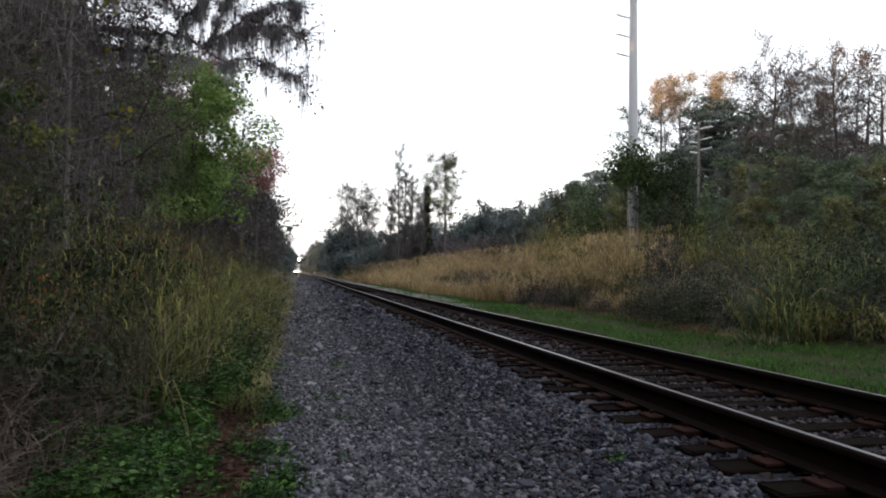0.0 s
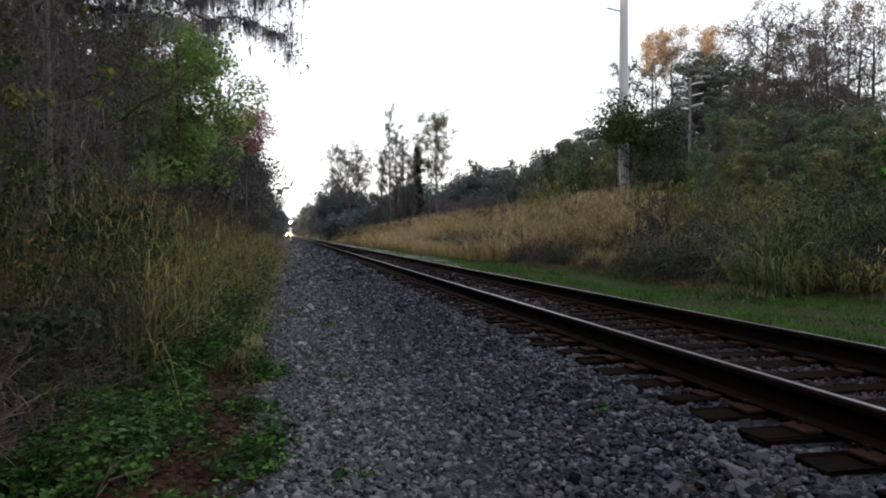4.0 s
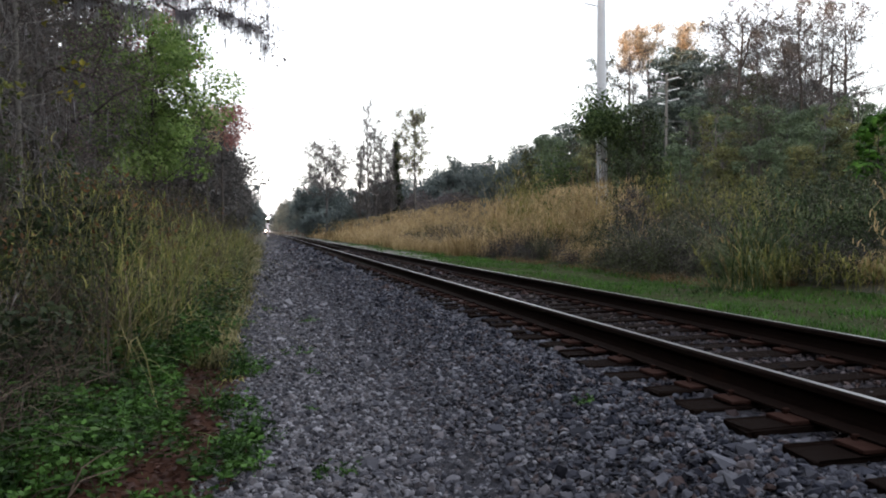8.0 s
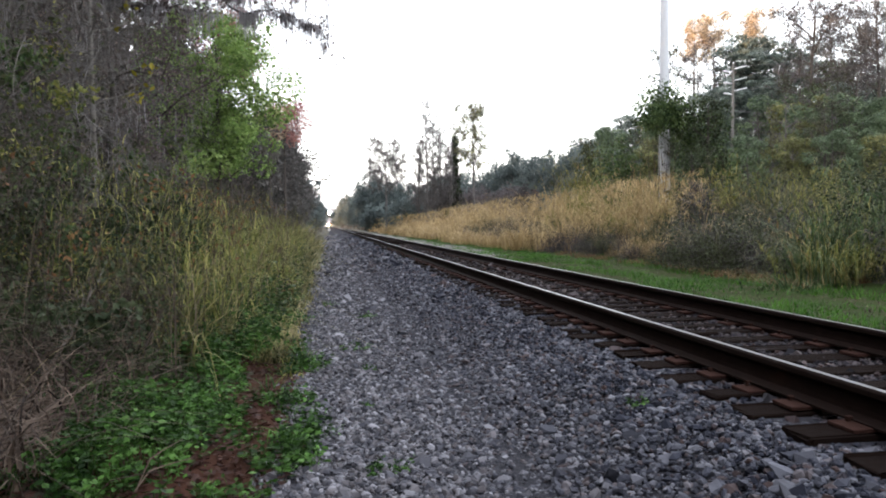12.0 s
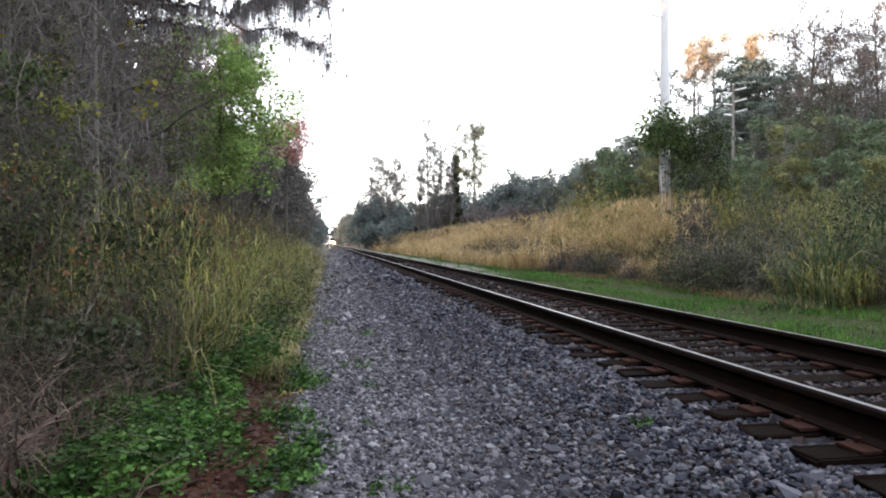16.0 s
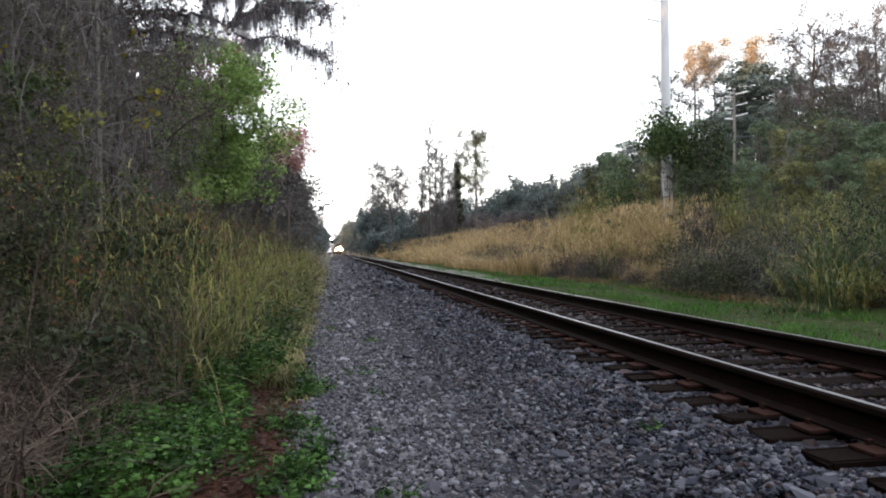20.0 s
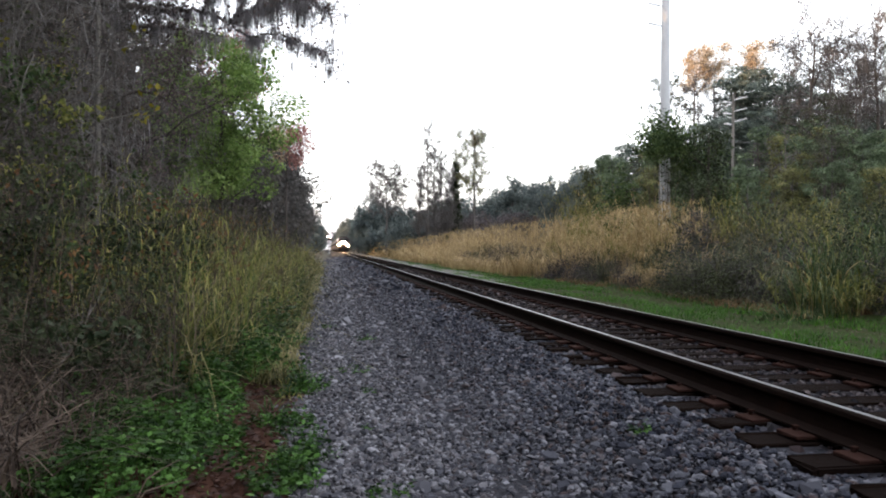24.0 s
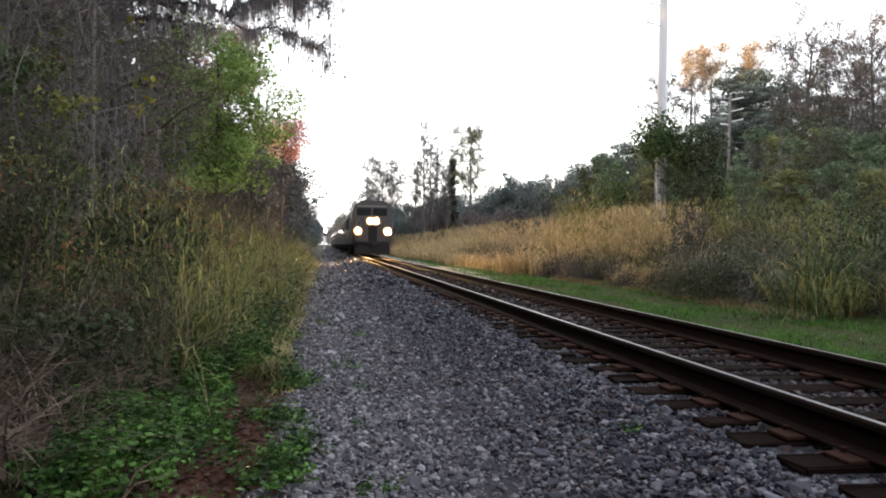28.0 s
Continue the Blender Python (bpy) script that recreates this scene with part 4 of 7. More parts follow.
    for cx, cy, rx, ry, h, c, m in ((-1.9, 8.0, 0.4, 0.35, 0.7, 900, VINE), (-2.4, 7.5, 0.45, 0.35, 0.6, 900, DARK_GREEN), (-2.9, 7.9, 0.45, 0.4, 0.8, 1000, VINE), (-3.4, 8.4, 0.5, 0.4, 0.95, 1000, DARK_GREEN), (-1.55, 8.9, 0.35, 0.4, 0.8, 900, VINE), (-1.25, 10.4, 0.35, 0.5, 0.8, 900, WEED_GREEN), (-2.2, 9.2, 0.4, 0.35, 1.1, 900, VINE), (-3.0, 9.0, 0.4, 0.35, 1.2, 900, CANE), (-1.1, 12.5, 0.3, 0.5, 0.7, 700, VINE), (-1.2, 15.5, 0.35, 0.6, 0.8, 800, CANE), (-1.0, 9.9, 0.3, 0.4, 0.75, 700, DARK_GREEN), (-1.0, 11.4, 0.3, 0.4, 0.85, 700, VINE), (-1.0, 13.6, 0.3, 0.5, 0.85, 700, DARK_GREEN), (-1.05, 16.8, 0.3, 0.6, 1.0, 700, VINE), (-1.05, 19.5, 0.3, 0.6, 1.0, 700, DARK_GREEN), (-1.1, 22.5, 0.35, 0.6, 1.1, 700, VINE), (-1.6, 10.8, 0.35, 0.4, 1.15, 800, DARK_GREEN), (-1.7, 12.8, 0.35, 0.4, 1.3, 800, VINE), (-1.0, 12.2, 0.25, 0.3, 0.6, 260, RUSSET), (-1.25, 14.6, 0.25, 0.3, 0.9, 260, RUSSET), (-1.1, 26.0, 0.35, 0.8, 1.1, 700, DARK_GREEN), (-3.7, 6.6, 0.5, 0.4, 0.6, 900, DARK_GREEN), (-3.0, 5.8, 0.4, 0.3, 0.35, 700, WEED_GREEN)):
        patch(cx, cy, rx, ry, h, c, 0.06, "dark leafy weeds growing up through the reeds", m)
    for cx, cy, rx, ry, h, c in ((0.5, 10.9, 0.22, 0.3, 0.06, 260), (0.27, 8.15, 0.2, 0.22, 0.07, 240), (0.38, 4.0, 0.2, 0.12, 0.06, 160), (0.35, 6.9, 0.08, 0.1, 0.05, 60), (1.9, 4.2, 0.06, 0.08, 0.09, 60), (-0.02, 12.8, 0.15, 0.3, 0.08, 200), (0.28, 5.5, 0.06, 0.08, 0.05, 40)):
        patch(cx, cy, rx, ry, h, c, 0.022, "small green weed growing through the gravel")
    for k, (x, y, h, m, mt) in enumerate(((-1.0, 9.0, 0.62, 130, LAWN), (-1.2, 8.6, 0.5, 60, WEED_GREEN), (-1.45, 7.5, 0.5, 60, VINE), (-1.25, 7.9, 0.42, 50, WEED_GREEN), (-0.72, 8.4, 0.34, 50, CANE), (-1.6, 7.0, 0.36, 40, VINE), (-1.15, 6.6, 0.3, 34, WEED_GREEN), (-0.5, 6.3, 0.22, 40, WEED_GREEN), (-0.42, 7.0, 0.25, 40, CANE), (-0.3, 4.9, 0.22, 40, LAWN), (-0.8, 10.2, 0.5, 70, CANE))):
        rt = np.random.default_rng(640 + k)
        top = tagged(new("grass_tuft"), "tuft of arching green strap leaves on bare earth", "grass clump", "grass tufts by the gravel")
        top.matrix_basis = pose(x, y, float(max(ground_z(x, y), bed_z(x))))
        B = rt.normal(0, 0.09, (m, 3)) * np.array([1, 1, 0])
        B[:, 2] = -0.02
        tagged(piece("foliage", mesh_from("foliage", *blades(rt, B, rt.uniform(0.5, 1.1, m) * h, 0.016, 0.9, 0.7, 6, np.arctan2(B[:, 1], B[:, 0]) + rt.normal(0, 0.5, m)), mt), top), kind="stuff")
    weed = tagged(new("dead_weed"), "tall dead weed with a pale branching stalk", "weed")
    weed.matrix_basis = put(-2.45, 6.1)
    main = np.array([[0.0, 0.0, -0.05], [0.09, 0.18, 0.2], [0.19, 0.4, 0.43], [0.27, 0.6, 0.66], [0.3, 0.75, 0.86]])
    piece("stalk", mesh_from("stalk", *polytube(main, [0.016, 0.014, 0.012, 0.009, 0.004], 6), PALE_BARK), weed)
    twigs_ = []
    for k in range(9):
        f = rng.uniform(1.8, 3.9)
        a = main[int(f)] + (main[min(4, int(f) + 1)] - main[int(f)]) * (f % 1)
        e = a + np.array([rng.normal(0, 0.14), rng.normal(0.1, 0.1), rng.uniform(0.05, 0.32)])
        twigs_.append(polytube([a, (a + e) / 2 + rng.normal(0, 0.02, 3), e], [0.005, 0.004, 0.002], 4))
    piece("twigwork", mesh_from("twigwork", *joined(twigs_), PALE_BARK), weed)["kind"] = "stuff"
    # dead bent stalks heaped on the left
    n = 1100
    x, y = rng.uniform(-3.4, -1.55, n), rng.uniform(3.6, 6.6, n)
    B = np.stack([x, y, ground_z(x, y) + rng.uniform(0, 0.18, n)], 1)
    tagged(piece("dead_grass", mesh_from("dead_grass", *blades(rng, B, rng.uniform(0.15, 0.8, n), 0.016, 1.6, 0.6, 6), PALE_STRAW)), "heap of dead bent brown grass stalks", "grass", kind="stuff")
    bits = []
    for k in range(150):
        x0, y0 = rng.uniform(-2.9, -1.9), rng.uniform(3.7, 5.2)
        L, a = rng.uniform(0.35, 0.8), rng.normal(1.05, 0.25)
        z0 = float(ground_z(x0, y0)) + rng.uniform(0, 0.12)
        e = np.array([math.cos(a) * L, math.sin(a) * L, rng.uniform(0.0, 0.35) * L])
        q = np.linspace(0, 1, 5)[:, None]
        r = rng.uniform(0.004, 0.011)
        bits.append(polytube(np.array([x0, y0, z0]) + q * e + np.array([0, 0, 0.12 * L]) * q * (1 - q) * 4 * rng.uniform(-0.2, 1), np.linspace(r, r * 0.5, 5), 5))
    tagged(piece("fallen_reeds", mesh_from("fallen_reeds", *joined(bits), TAN_REED)), "tan dead reeds fallen side by side", "grass", kind="stuff")
    # a few long fallen stalks and sticks
    for x0, y0, z0, x1, y1, z1, r in ((-1.53, 4.6, -0.22, -1.32, 5.1, -0.08, 0.006), (-1.08, 4.0, -0.3, -0.86, 4.25, -0.16, 0.006), (-1.1, 3.95, -0.32, -0.78, 4.15, -0.24, 0.005), (-1.3, 3.9, -0.33, -0.9, 3.95, -0.24, 0.005)):
        P = np.array([[x0, y0, z0], [x0 * 0.65 + x1 * 0.35, y0 * 0.65 + y1 * 0.35, z0 * 0.6 + z1 * 0.4 + 0.03], [x0 * 0.3 + x1 * 0.7, y0 * 0.3 + y1 * 0.7, z0 * 0.28 + z1 * 0.72 + 0.02], [x1, y1, z1]])
        P[0, 2] = float(ground_z(x0, y0)) - 0.02
        tagged(piece("dry_stick", mesh_from("dry_stick", *polytube(P, [r * 0.9, r * 0.8, r * 0.65, r * 0.4], 5), TAN_REED)), "long dry pale stalk fallen among the weeds", "stick", "fallen sticks")


def make_moss_tree():
    """The oak whose mossy bough hangs over the verge."""
    rng = np.random.default_rng(41)
    top = tagged(new("mossy_oak"), "old oak with bare boughs draped in grey hanging moss", "tree")
    bx, by = -6.4, 14.0
    top.matrix_basis = put(bx, by)
    g = float(ground_z(bx, by))
    T = np.array([[0, 0, -0.3], [0.05, 0, 1.5], [0.2, 0.1, 3.2], [0.35, 0.3, 5.0], [0.2, 0.5, 7.0], [0.0, 0.6, 9.5], [-0.3, 0.8, 12.0]])
    piece("trunk", mesh_from("trunk", *polytube(T, [0.42, 0.33, 0.29, 0.25, 0.19, 0.13, 0.04], 10), BARK, True), top)
    boughs = []

    def bough(pts, r):
        pts = np.array(pts, float)
        s = np.linspace(0, len(pts) - 1, len(pts) * 3)
        P = np.stack([np.interp(s, range(len(pts)), pts[:, k]) for k in range(3)], 1) + rng.normal(0, 0.03, (len(s), 3))
        boughs.append((P, np.linspace(r, r * 0.2, len(P))))
        return P

    lines = []
    # boughs over the verge, in the tree's own space
    lines.append(bough([(0.35, 0.3, 5.2), (1.6, 1.2, 6.0), (2.46, 2.0, 6.17), (3.04, 2.0, 6.16), (3.51, 2.0, 6.18), (3.93, 2.0, 6.11), (4.2, 2.0, 5.94)], 0.085))
    lines.append(bough([(4.2, 2.0, 5.94), (4.37, 2.0, 6.15), (4.71, 2.0, 6.29), (5.07, 2.0, 6.46), (5.5, 2.0, 6.53), (5.81, 2.0, 6.45)], 0.06))
    lines.append(bough([(4.2, 2.0, 5.94), (4.59, 2.0, 5.64), (5.01, 2.0, 5.75), (5.32, 2.0, 5.73), (5.63, 2.0, 5.66), (5.88, 2.0, 5.5), (6.09, 2.0, 5.48), (6.25, 2.0, 5.32), (6.39, 2.0, 4.94)], 0.026))
    lines.append(bough([(3.63, 2.0, 6.23), (3.77, 2.0, 6.55), (4.04, 2.0, 6.88), (4.22, 2.0, 7.14), (4.46, 2.0, 7.6), (5.0, 1.9, 8.2)], 0.05))
    lines.append(bough([(4.37, 2.0, 6.15), (4.44, 2.0, 6.58), (4.64, 2.0, 6.97), (4.82, 2.0, 7.37), (5.19, 2.0, 7.9), (5.8, 2.0, 8.2)], 0.045))
    lines.append(bough([(4.71, 2.0, 6.29), (5.07, 2.05, 6.74), (5.5, 2.1, 6.96), (5.94, 2.1, 7.11), (6.25, 2.1, 7.06)], 0.032))
    lines.append(bough([(5.5, 2.0, 6.53), (5.94, 2.0, 6.53), (6.19, 2.0, 6.41), (6.36, 2.0, 6.27)], 0.016))
    lines.append(bough([(1.6, 1.2, 5.7), (1.88, 2.0, 5.77), (2.58, 2.0, 5.77), (3.16, 2.0, 5.77), (3.63, 2.0, 5.69), (4.05, 2.0, 5.62)], 0.04))
    lines.append(bough([(2.2, 1.5, 7.4), (3.03, 2.0, 7.07), (3.39, 2.0, 6.84), (3.8, 2.0, 6.65)], 0.03))
    lines.append(bough([(0.2, 0.5, 6.6), (1.8, 0.8, 7.6), (3.2, 1.2, 8.2), (4.6, 1.6, 8.4), (5.6, 1.8, 8.2)], 0.1))
    lines.append(bough([(0.2, 0.4, 6.0), (1.2, 0.3, 6.6), (2.4, 0.4, 6.9), (3.6, 0.9, 7.0)], 0.07))
    lines.append(bough([(0.2, 0.4, 5.6), (-1.2, 0.2, 6.5), (-2.6, 0.0, 7.0)], 0.1))
    lines.append(bough([(0.1, 0.5, 8.0), (1.5, 1.6, 9.2), (2.8, 2.4, 10.0), (3.8, 3.0, 10.2)], 0.08))
    for P, R in boughs:
        piece("bough", mesh_from("bough", *polytube(P, R, 6), BARK, True), top)
    S0, S1 = [], []
    for P in lines:
        for k in range(70):
            a = P[rng.integers(len(P) // 4, len(P))] + rng.normal(0, 0.02, 3)
            b = a + unit(rng.normal(0, 1, 3) + np.array([0.4, 0, 0.1])) * rng.uniform(0.2, 0.75)
            S0.append(a), S1.append(b)
    S0, S1 = np.array(S0), np.array(S1)
    tagged(piece("twigwork", mesh_from("twigwork", *tubes(S0, S1, np.full(len(S0), 0.008), np.full(len(S0), 0.003), 3), BARK), top), kind="stuff")
    # hanging moss: curtains of long tapering strands, thicker in bunches
    A = []
    for q, (P, many, drop) in enumerate(zip(lines, (40, 60, 34, 46, 50, 56, 14, 40, 24, 40, 40, 30, 30), (0.55, 0.75, 0.36, 0.7, 0.8, 0.75, 0.25, 0.4, 0.4, 0.8, 0.6, 0.8, 0.8))):
        for k in range(many):
            f = rng.uniform(0.12, 1.0) * (len(P) - 1)
            c = P[int(f)] + (P[min(len(P) - 1, int(f) + 1)] - P[int(f)]) * (f % 1)
            A.append((c + rng.normal(0, 0.04, 3), rng.uniform(0.2, 1.0) ** 1.4 * drop * 1.3, int(rng.uniform(12, 30)), 0.055))
    for x, z, l, m in ((4.62, 5.64, 0.5, 34), (4.75, 5.66, 0.65, 40), (4.9, 5.72, 0.45, 26), (5.12, 5.74, 0.3, 16), (5.42, 5.7, 0.42, 26), (5.58, 5.68, 0.5, 24), (5.98, 5.5, 0.45, 26), (6.1, 5.48, 0.5, 18), (5.78, 6.46, 0.75, 20), (5.95, 6.3, 0.75, 18), (5.2, 6.5, 0.6, 20), (4.5, 6.2, 0.8, 40), (4.3, 6.1, 0.6, 30), (4.1, 6.9, 0.8, 24), (4.85, 6.9, 0.9, 30)):
        A.append((np.array([x, 2.0, z]), l, int(m * 1.6), 0.07))
    for k in rng.integers(0, len(S0), 300):
        A.append((S1[k], rng.uniform(0.12, 0.5), int(rng.uniform(4, 10)), 0.035))
    bits = []
    for c, l, m, w in A:
        B = c + rng.normal(0, 1, (m, 3)) * np.array([w, w, 0.03])
        bits.append(blades(rng, B, -l * rng.uniform(0.2, 1.0, m), 0.016, 0.07, 0.0, 4))
    piece("moss", mesh_from("moss", *joined(bits), MOSS), top, "grey hanging moss")["kind"] = "stuff"
    n = 13000
    k = rng.integers(0, len(S0), n)
    C = S0[k] + (S1[k] - S0[k]) * rng.uniform(0, 1.2, (n, 1)) + rng.normal(0, 0.12, (n, 3))
    keep = rng.uniform(size=n) < np.where(C[:, 0] > 3.4, 0.2, 0.85)
    piece("crown", mesh_from("crown", *leaf_quads(rng, C[keep], 0.05, 1.7, 0.3), MAUVE), top, "sparse withered leaves")


def hanging_vines(name, label, seed, x0, x1, y0, y1, z0, z1, n, length, mat, width=0.02):
    """Curtains of dry vines."""
    rng = np.random.default_rng(seed)
    bits = []
    for c in range(n):
        p = np.array([rng.uniform(x0, x1), rng.uniform(y0, y1), rng.uniform(z0, z1)])
        m = int(rng.uniform(10, 30))
        B = p + rng.normal(0, 1, (m, 3)) * np.array([0.28, 0.28, 0.2])
        bits.append(blades(rng, B, -length * rng.uniform(0.3, 1.2, m), width, 0.28, 0.0, 5))
    return tagged(piece(name, mesh_from(name, *joined(bits), mat)), label, "vines", kind="stuff")


def make_left_bank():
    make_moss_tree()
    # the fresh green tree and its neighbours
    pad_tree("young_green_tree", "small tree in fresh bright green leaf", put(-3.45, 23.5), BARK, BRIGHT_GREEN, 51, 8.1, 2.9, 1.9, 84, 23000, 0.075, 0.58, 0.75, 0.06, "wide")
    # sunlit foliage shown by leaf colour alone
    make_tree("autumn_tree", "slim tree with sunlight put into its orange-pink leaf colour", put(-4.2, 31), BARK, RED_LEAF, 56, H=10.2, base=7.4, spread=1.5, limbs=12, subs=5, twigs=4, leaves=3600, leaf=0.07, cluster=0.2, r0=0.07, rise=0.6)
    make_tree("slender_tree", "slender pale-barked tree with few yellowing leaves", put(-4.3, 14.0), PALE_BARK, YELLOW, 52, H=9.5, base=3.2, spread=1.4, limbs=12, subs=3, twigs=3, leaves=130, leaf=0.085, cluster=0.1, r0=0.055, shape="tall", rise=0.25, wobble=0.012)
    make_tree("slender_tree", "slender pale-barked tree with bare twigs", put(-5.6, 12.0), PALE_BARK, OLIVE, 53, H=9.0, base=3.0, spread=1.8, limbs=12, subs=4, twigs=3, leaves=1400, leaf=0.04, cluster=0.2, r0=0.05, shape="tall", rise=0.4)
    for k, (x, y, H, sp, n, mat, sd) in enumerate((
        (-6.6, 17.0, 9.5, 2.6, 5200, MAUVE, 61), (-7.5, 11.0, 10.5, 3.4, 6000, MAUVE, 62), (-7.6, 20.5, 11.0, 2.6, 5200, MAUVE, 63), (-8.5, 16.0, 12.0, 3.6, 6000, OLIVE, 64), (-6.5, 27.0, 10.0, 3.0, 5000, OLIVE, 65),
        (-4.9, 17.5, 9.6, 2.3, 5600, MAUVE, 68), (-5.6, 21.0, 11.0, 2.6, 5600, MAUVE, 69), (-6.0, 14.2, 10.5, 2.6, 5600, MAUVE, 70),
        (-9.5, 9.0, 11.0, 3.6, 6000, MAUVE, 66), (-9.0, 23.0, 13.0, 3.6, 6500, AMBER, 67))):
        make_tree("thicket_tree", ("tangled tree with withered brownish leaves", "tangled tree with dull olive leaves", "tangled tree with amber leaves")[0 if mat is MAUVE else 1 if mat is OLIVE else 2], put(x, y, k * 40), BARK, mat, sd, "thicket trees", H=H, base=1.6, spread=sp, limbs=18, subs=7, twigs=5, leaves=int(n * 1.6), leaf=0.042, cluster=0.2, r0=0.1, rise=0.45, wobble=0.06)
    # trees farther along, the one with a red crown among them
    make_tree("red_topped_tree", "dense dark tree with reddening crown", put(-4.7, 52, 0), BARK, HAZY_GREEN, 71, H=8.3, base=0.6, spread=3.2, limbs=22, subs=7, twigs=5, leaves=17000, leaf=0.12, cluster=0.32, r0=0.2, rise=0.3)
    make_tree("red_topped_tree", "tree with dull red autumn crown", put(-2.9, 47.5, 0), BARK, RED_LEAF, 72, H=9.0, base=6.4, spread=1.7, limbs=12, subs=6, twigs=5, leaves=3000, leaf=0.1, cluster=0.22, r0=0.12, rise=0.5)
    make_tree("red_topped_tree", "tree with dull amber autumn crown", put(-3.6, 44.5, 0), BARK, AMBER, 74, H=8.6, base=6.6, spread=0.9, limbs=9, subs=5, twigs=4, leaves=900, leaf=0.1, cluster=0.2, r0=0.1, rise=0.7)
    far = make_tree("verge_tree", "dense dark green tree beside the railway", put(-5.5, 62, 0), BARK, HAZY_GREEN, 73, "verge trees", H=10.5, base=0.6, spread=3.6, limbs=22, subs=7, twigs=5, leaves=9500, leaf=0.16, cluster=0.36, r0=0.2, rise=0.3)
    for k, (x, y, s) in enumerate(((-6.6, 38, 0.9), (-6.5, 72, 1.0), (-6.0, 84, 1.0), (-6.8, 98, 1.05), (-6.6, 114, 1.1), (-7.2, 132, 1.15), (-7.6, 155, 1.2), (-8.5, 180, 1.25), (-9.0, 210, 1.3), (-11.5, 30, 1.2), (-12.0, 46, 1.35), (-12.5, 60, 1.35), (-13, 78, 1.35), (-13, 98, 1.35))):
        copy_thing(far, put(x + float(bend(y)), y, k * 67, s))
    # shrubs of the thicket, down to the grass
    mats = ((OLIVE, "dull olive tangled shrub behind tall grass"), (MAUVE, "withered brown tangled shrub behind tall grass"), (DARK_GREEN, "dark green shrub behind tall grass"))
    firsts = []
    for k, (m, lab) in enumerate(mats):
        firsts.append(make_shrub("thicket_shrub", lab, put(-5.0 - 0.5 * k, 9.0 + 3.0 * k), m, 80 + k, (3.2, 3.2, 3.4), 60, 5200, 0.036, 60, group="thicket shrubs", fill=0.35))
    rng = np.random.default_rng(85)
    for k in range(26):
        y = 6.5 + k * 1.7 + rng.uniform(-0.5, 0.5)
        x = -4.9 - rng.uniform(0, 3.0) + (0.3 if y > 20 else 0)
        copy_thing(firsts[int(rng.integers(0, 3))], put(x, y, rng.uniform(0, 360), rng.uniform(0.8, 1.35)))
    hanging_vines("hanging_vines", "wisps of dry grey hanging moss on thicket trees", 91, -7.0, -3.4, 8.5, 24.0, 2.2, 7.5, 120, 0.7, MOSS, 0.009)
    for k, (x, y, f) in enumerate(((-4.1, 21.0, 0.9), (-4.4, 25.5, 0.8), (-4.0, 30.0, 0.75), (-4.2, 34.5, 0.8), (-4.4, 40.0, 0.85), (-4.6, 45.0, 0.9), (-5.6, 36.0, 1.1), (-5.4, 28.0, 1.1))):
        copy_thing(firsts[(k * 2) % 3], put(x, y, k * 77, f))
    twig_tangle()
    low_tangle()
    rng = np.random.default_rng(97)
    bits = []
    for k in range(420):
        y = rng.uniform(9.0, 19.0)
        a = np.array([-3.5 - 0.09 * (y - 9) - rng.uniform(0, 2.4), y, rng.uniform(3.0, 7.0)])
        e = a + np.array([rng.normal(0, 0.5), rng.normal(0, 0.4), -rng.uniform(0.5, 2.2)])
        mid = (a + e) / 2 + np.array([rng.normal(0, 0.5), rng.normal(0, 0.3), rng.uniform(-0.3, 0.6)])
        q = np.linspace(0, 1, 8)[:, None]
        r = rng.uniform(0.004, 0.01)
        bits.append(polytube((1 - q) ** 2 * a + 2 * q * (1 - q) * mid + q ** 2 * e, np.linspace(r, r * 0.5, 8), 4))
    tagged(piece("dry_vines", mesh_from("dry_vines", *joined(bits), PALE_BARK)), "pale dry vines looping through the thicket", "vines", kind="stuff")
    for k, (x, y, w, h, z, m, n) in enumerate(((-6.6, 12.6, 1.5, 0.5, 5.0, BRIGHT_GREEN, 420), (-5.2, 11.5, 1.0, 0.9, 4.0, YELLOW, 70), (-4.5, 10.2, 1.0, 1.3, 0.9, VINE, 700), (-4.0, 11.6, 1.2, 0.8, 2.1, VINE, 500), (-5.6, 10.6, 1.2, 1.0, 2.9, VINE, 520), (-3.6, 9.6, 0.9, 0.9, 0.4, CANE, 420), (-4.8, 13.4, 0.8, 1.0, 3.9, CANE, 240), (-3.9, 15.5, 1.2, 1.1, 1.9, VINE, 600), (-3.6, 19.0, 1.3, 0.9, 2.6, BRIGHT_GREEN, 260), (-5.9, 13.8, 1.4, 0.7, 6.2, CANE, 260))):
        make_shrub("creeper", "leafy green creeper hanging in the thicket", put(x, y), m, 300 + k, (w, w, h), 8, n, 0.055, 14, group="creepers", category="creeper", fill=0.2, lift=z)
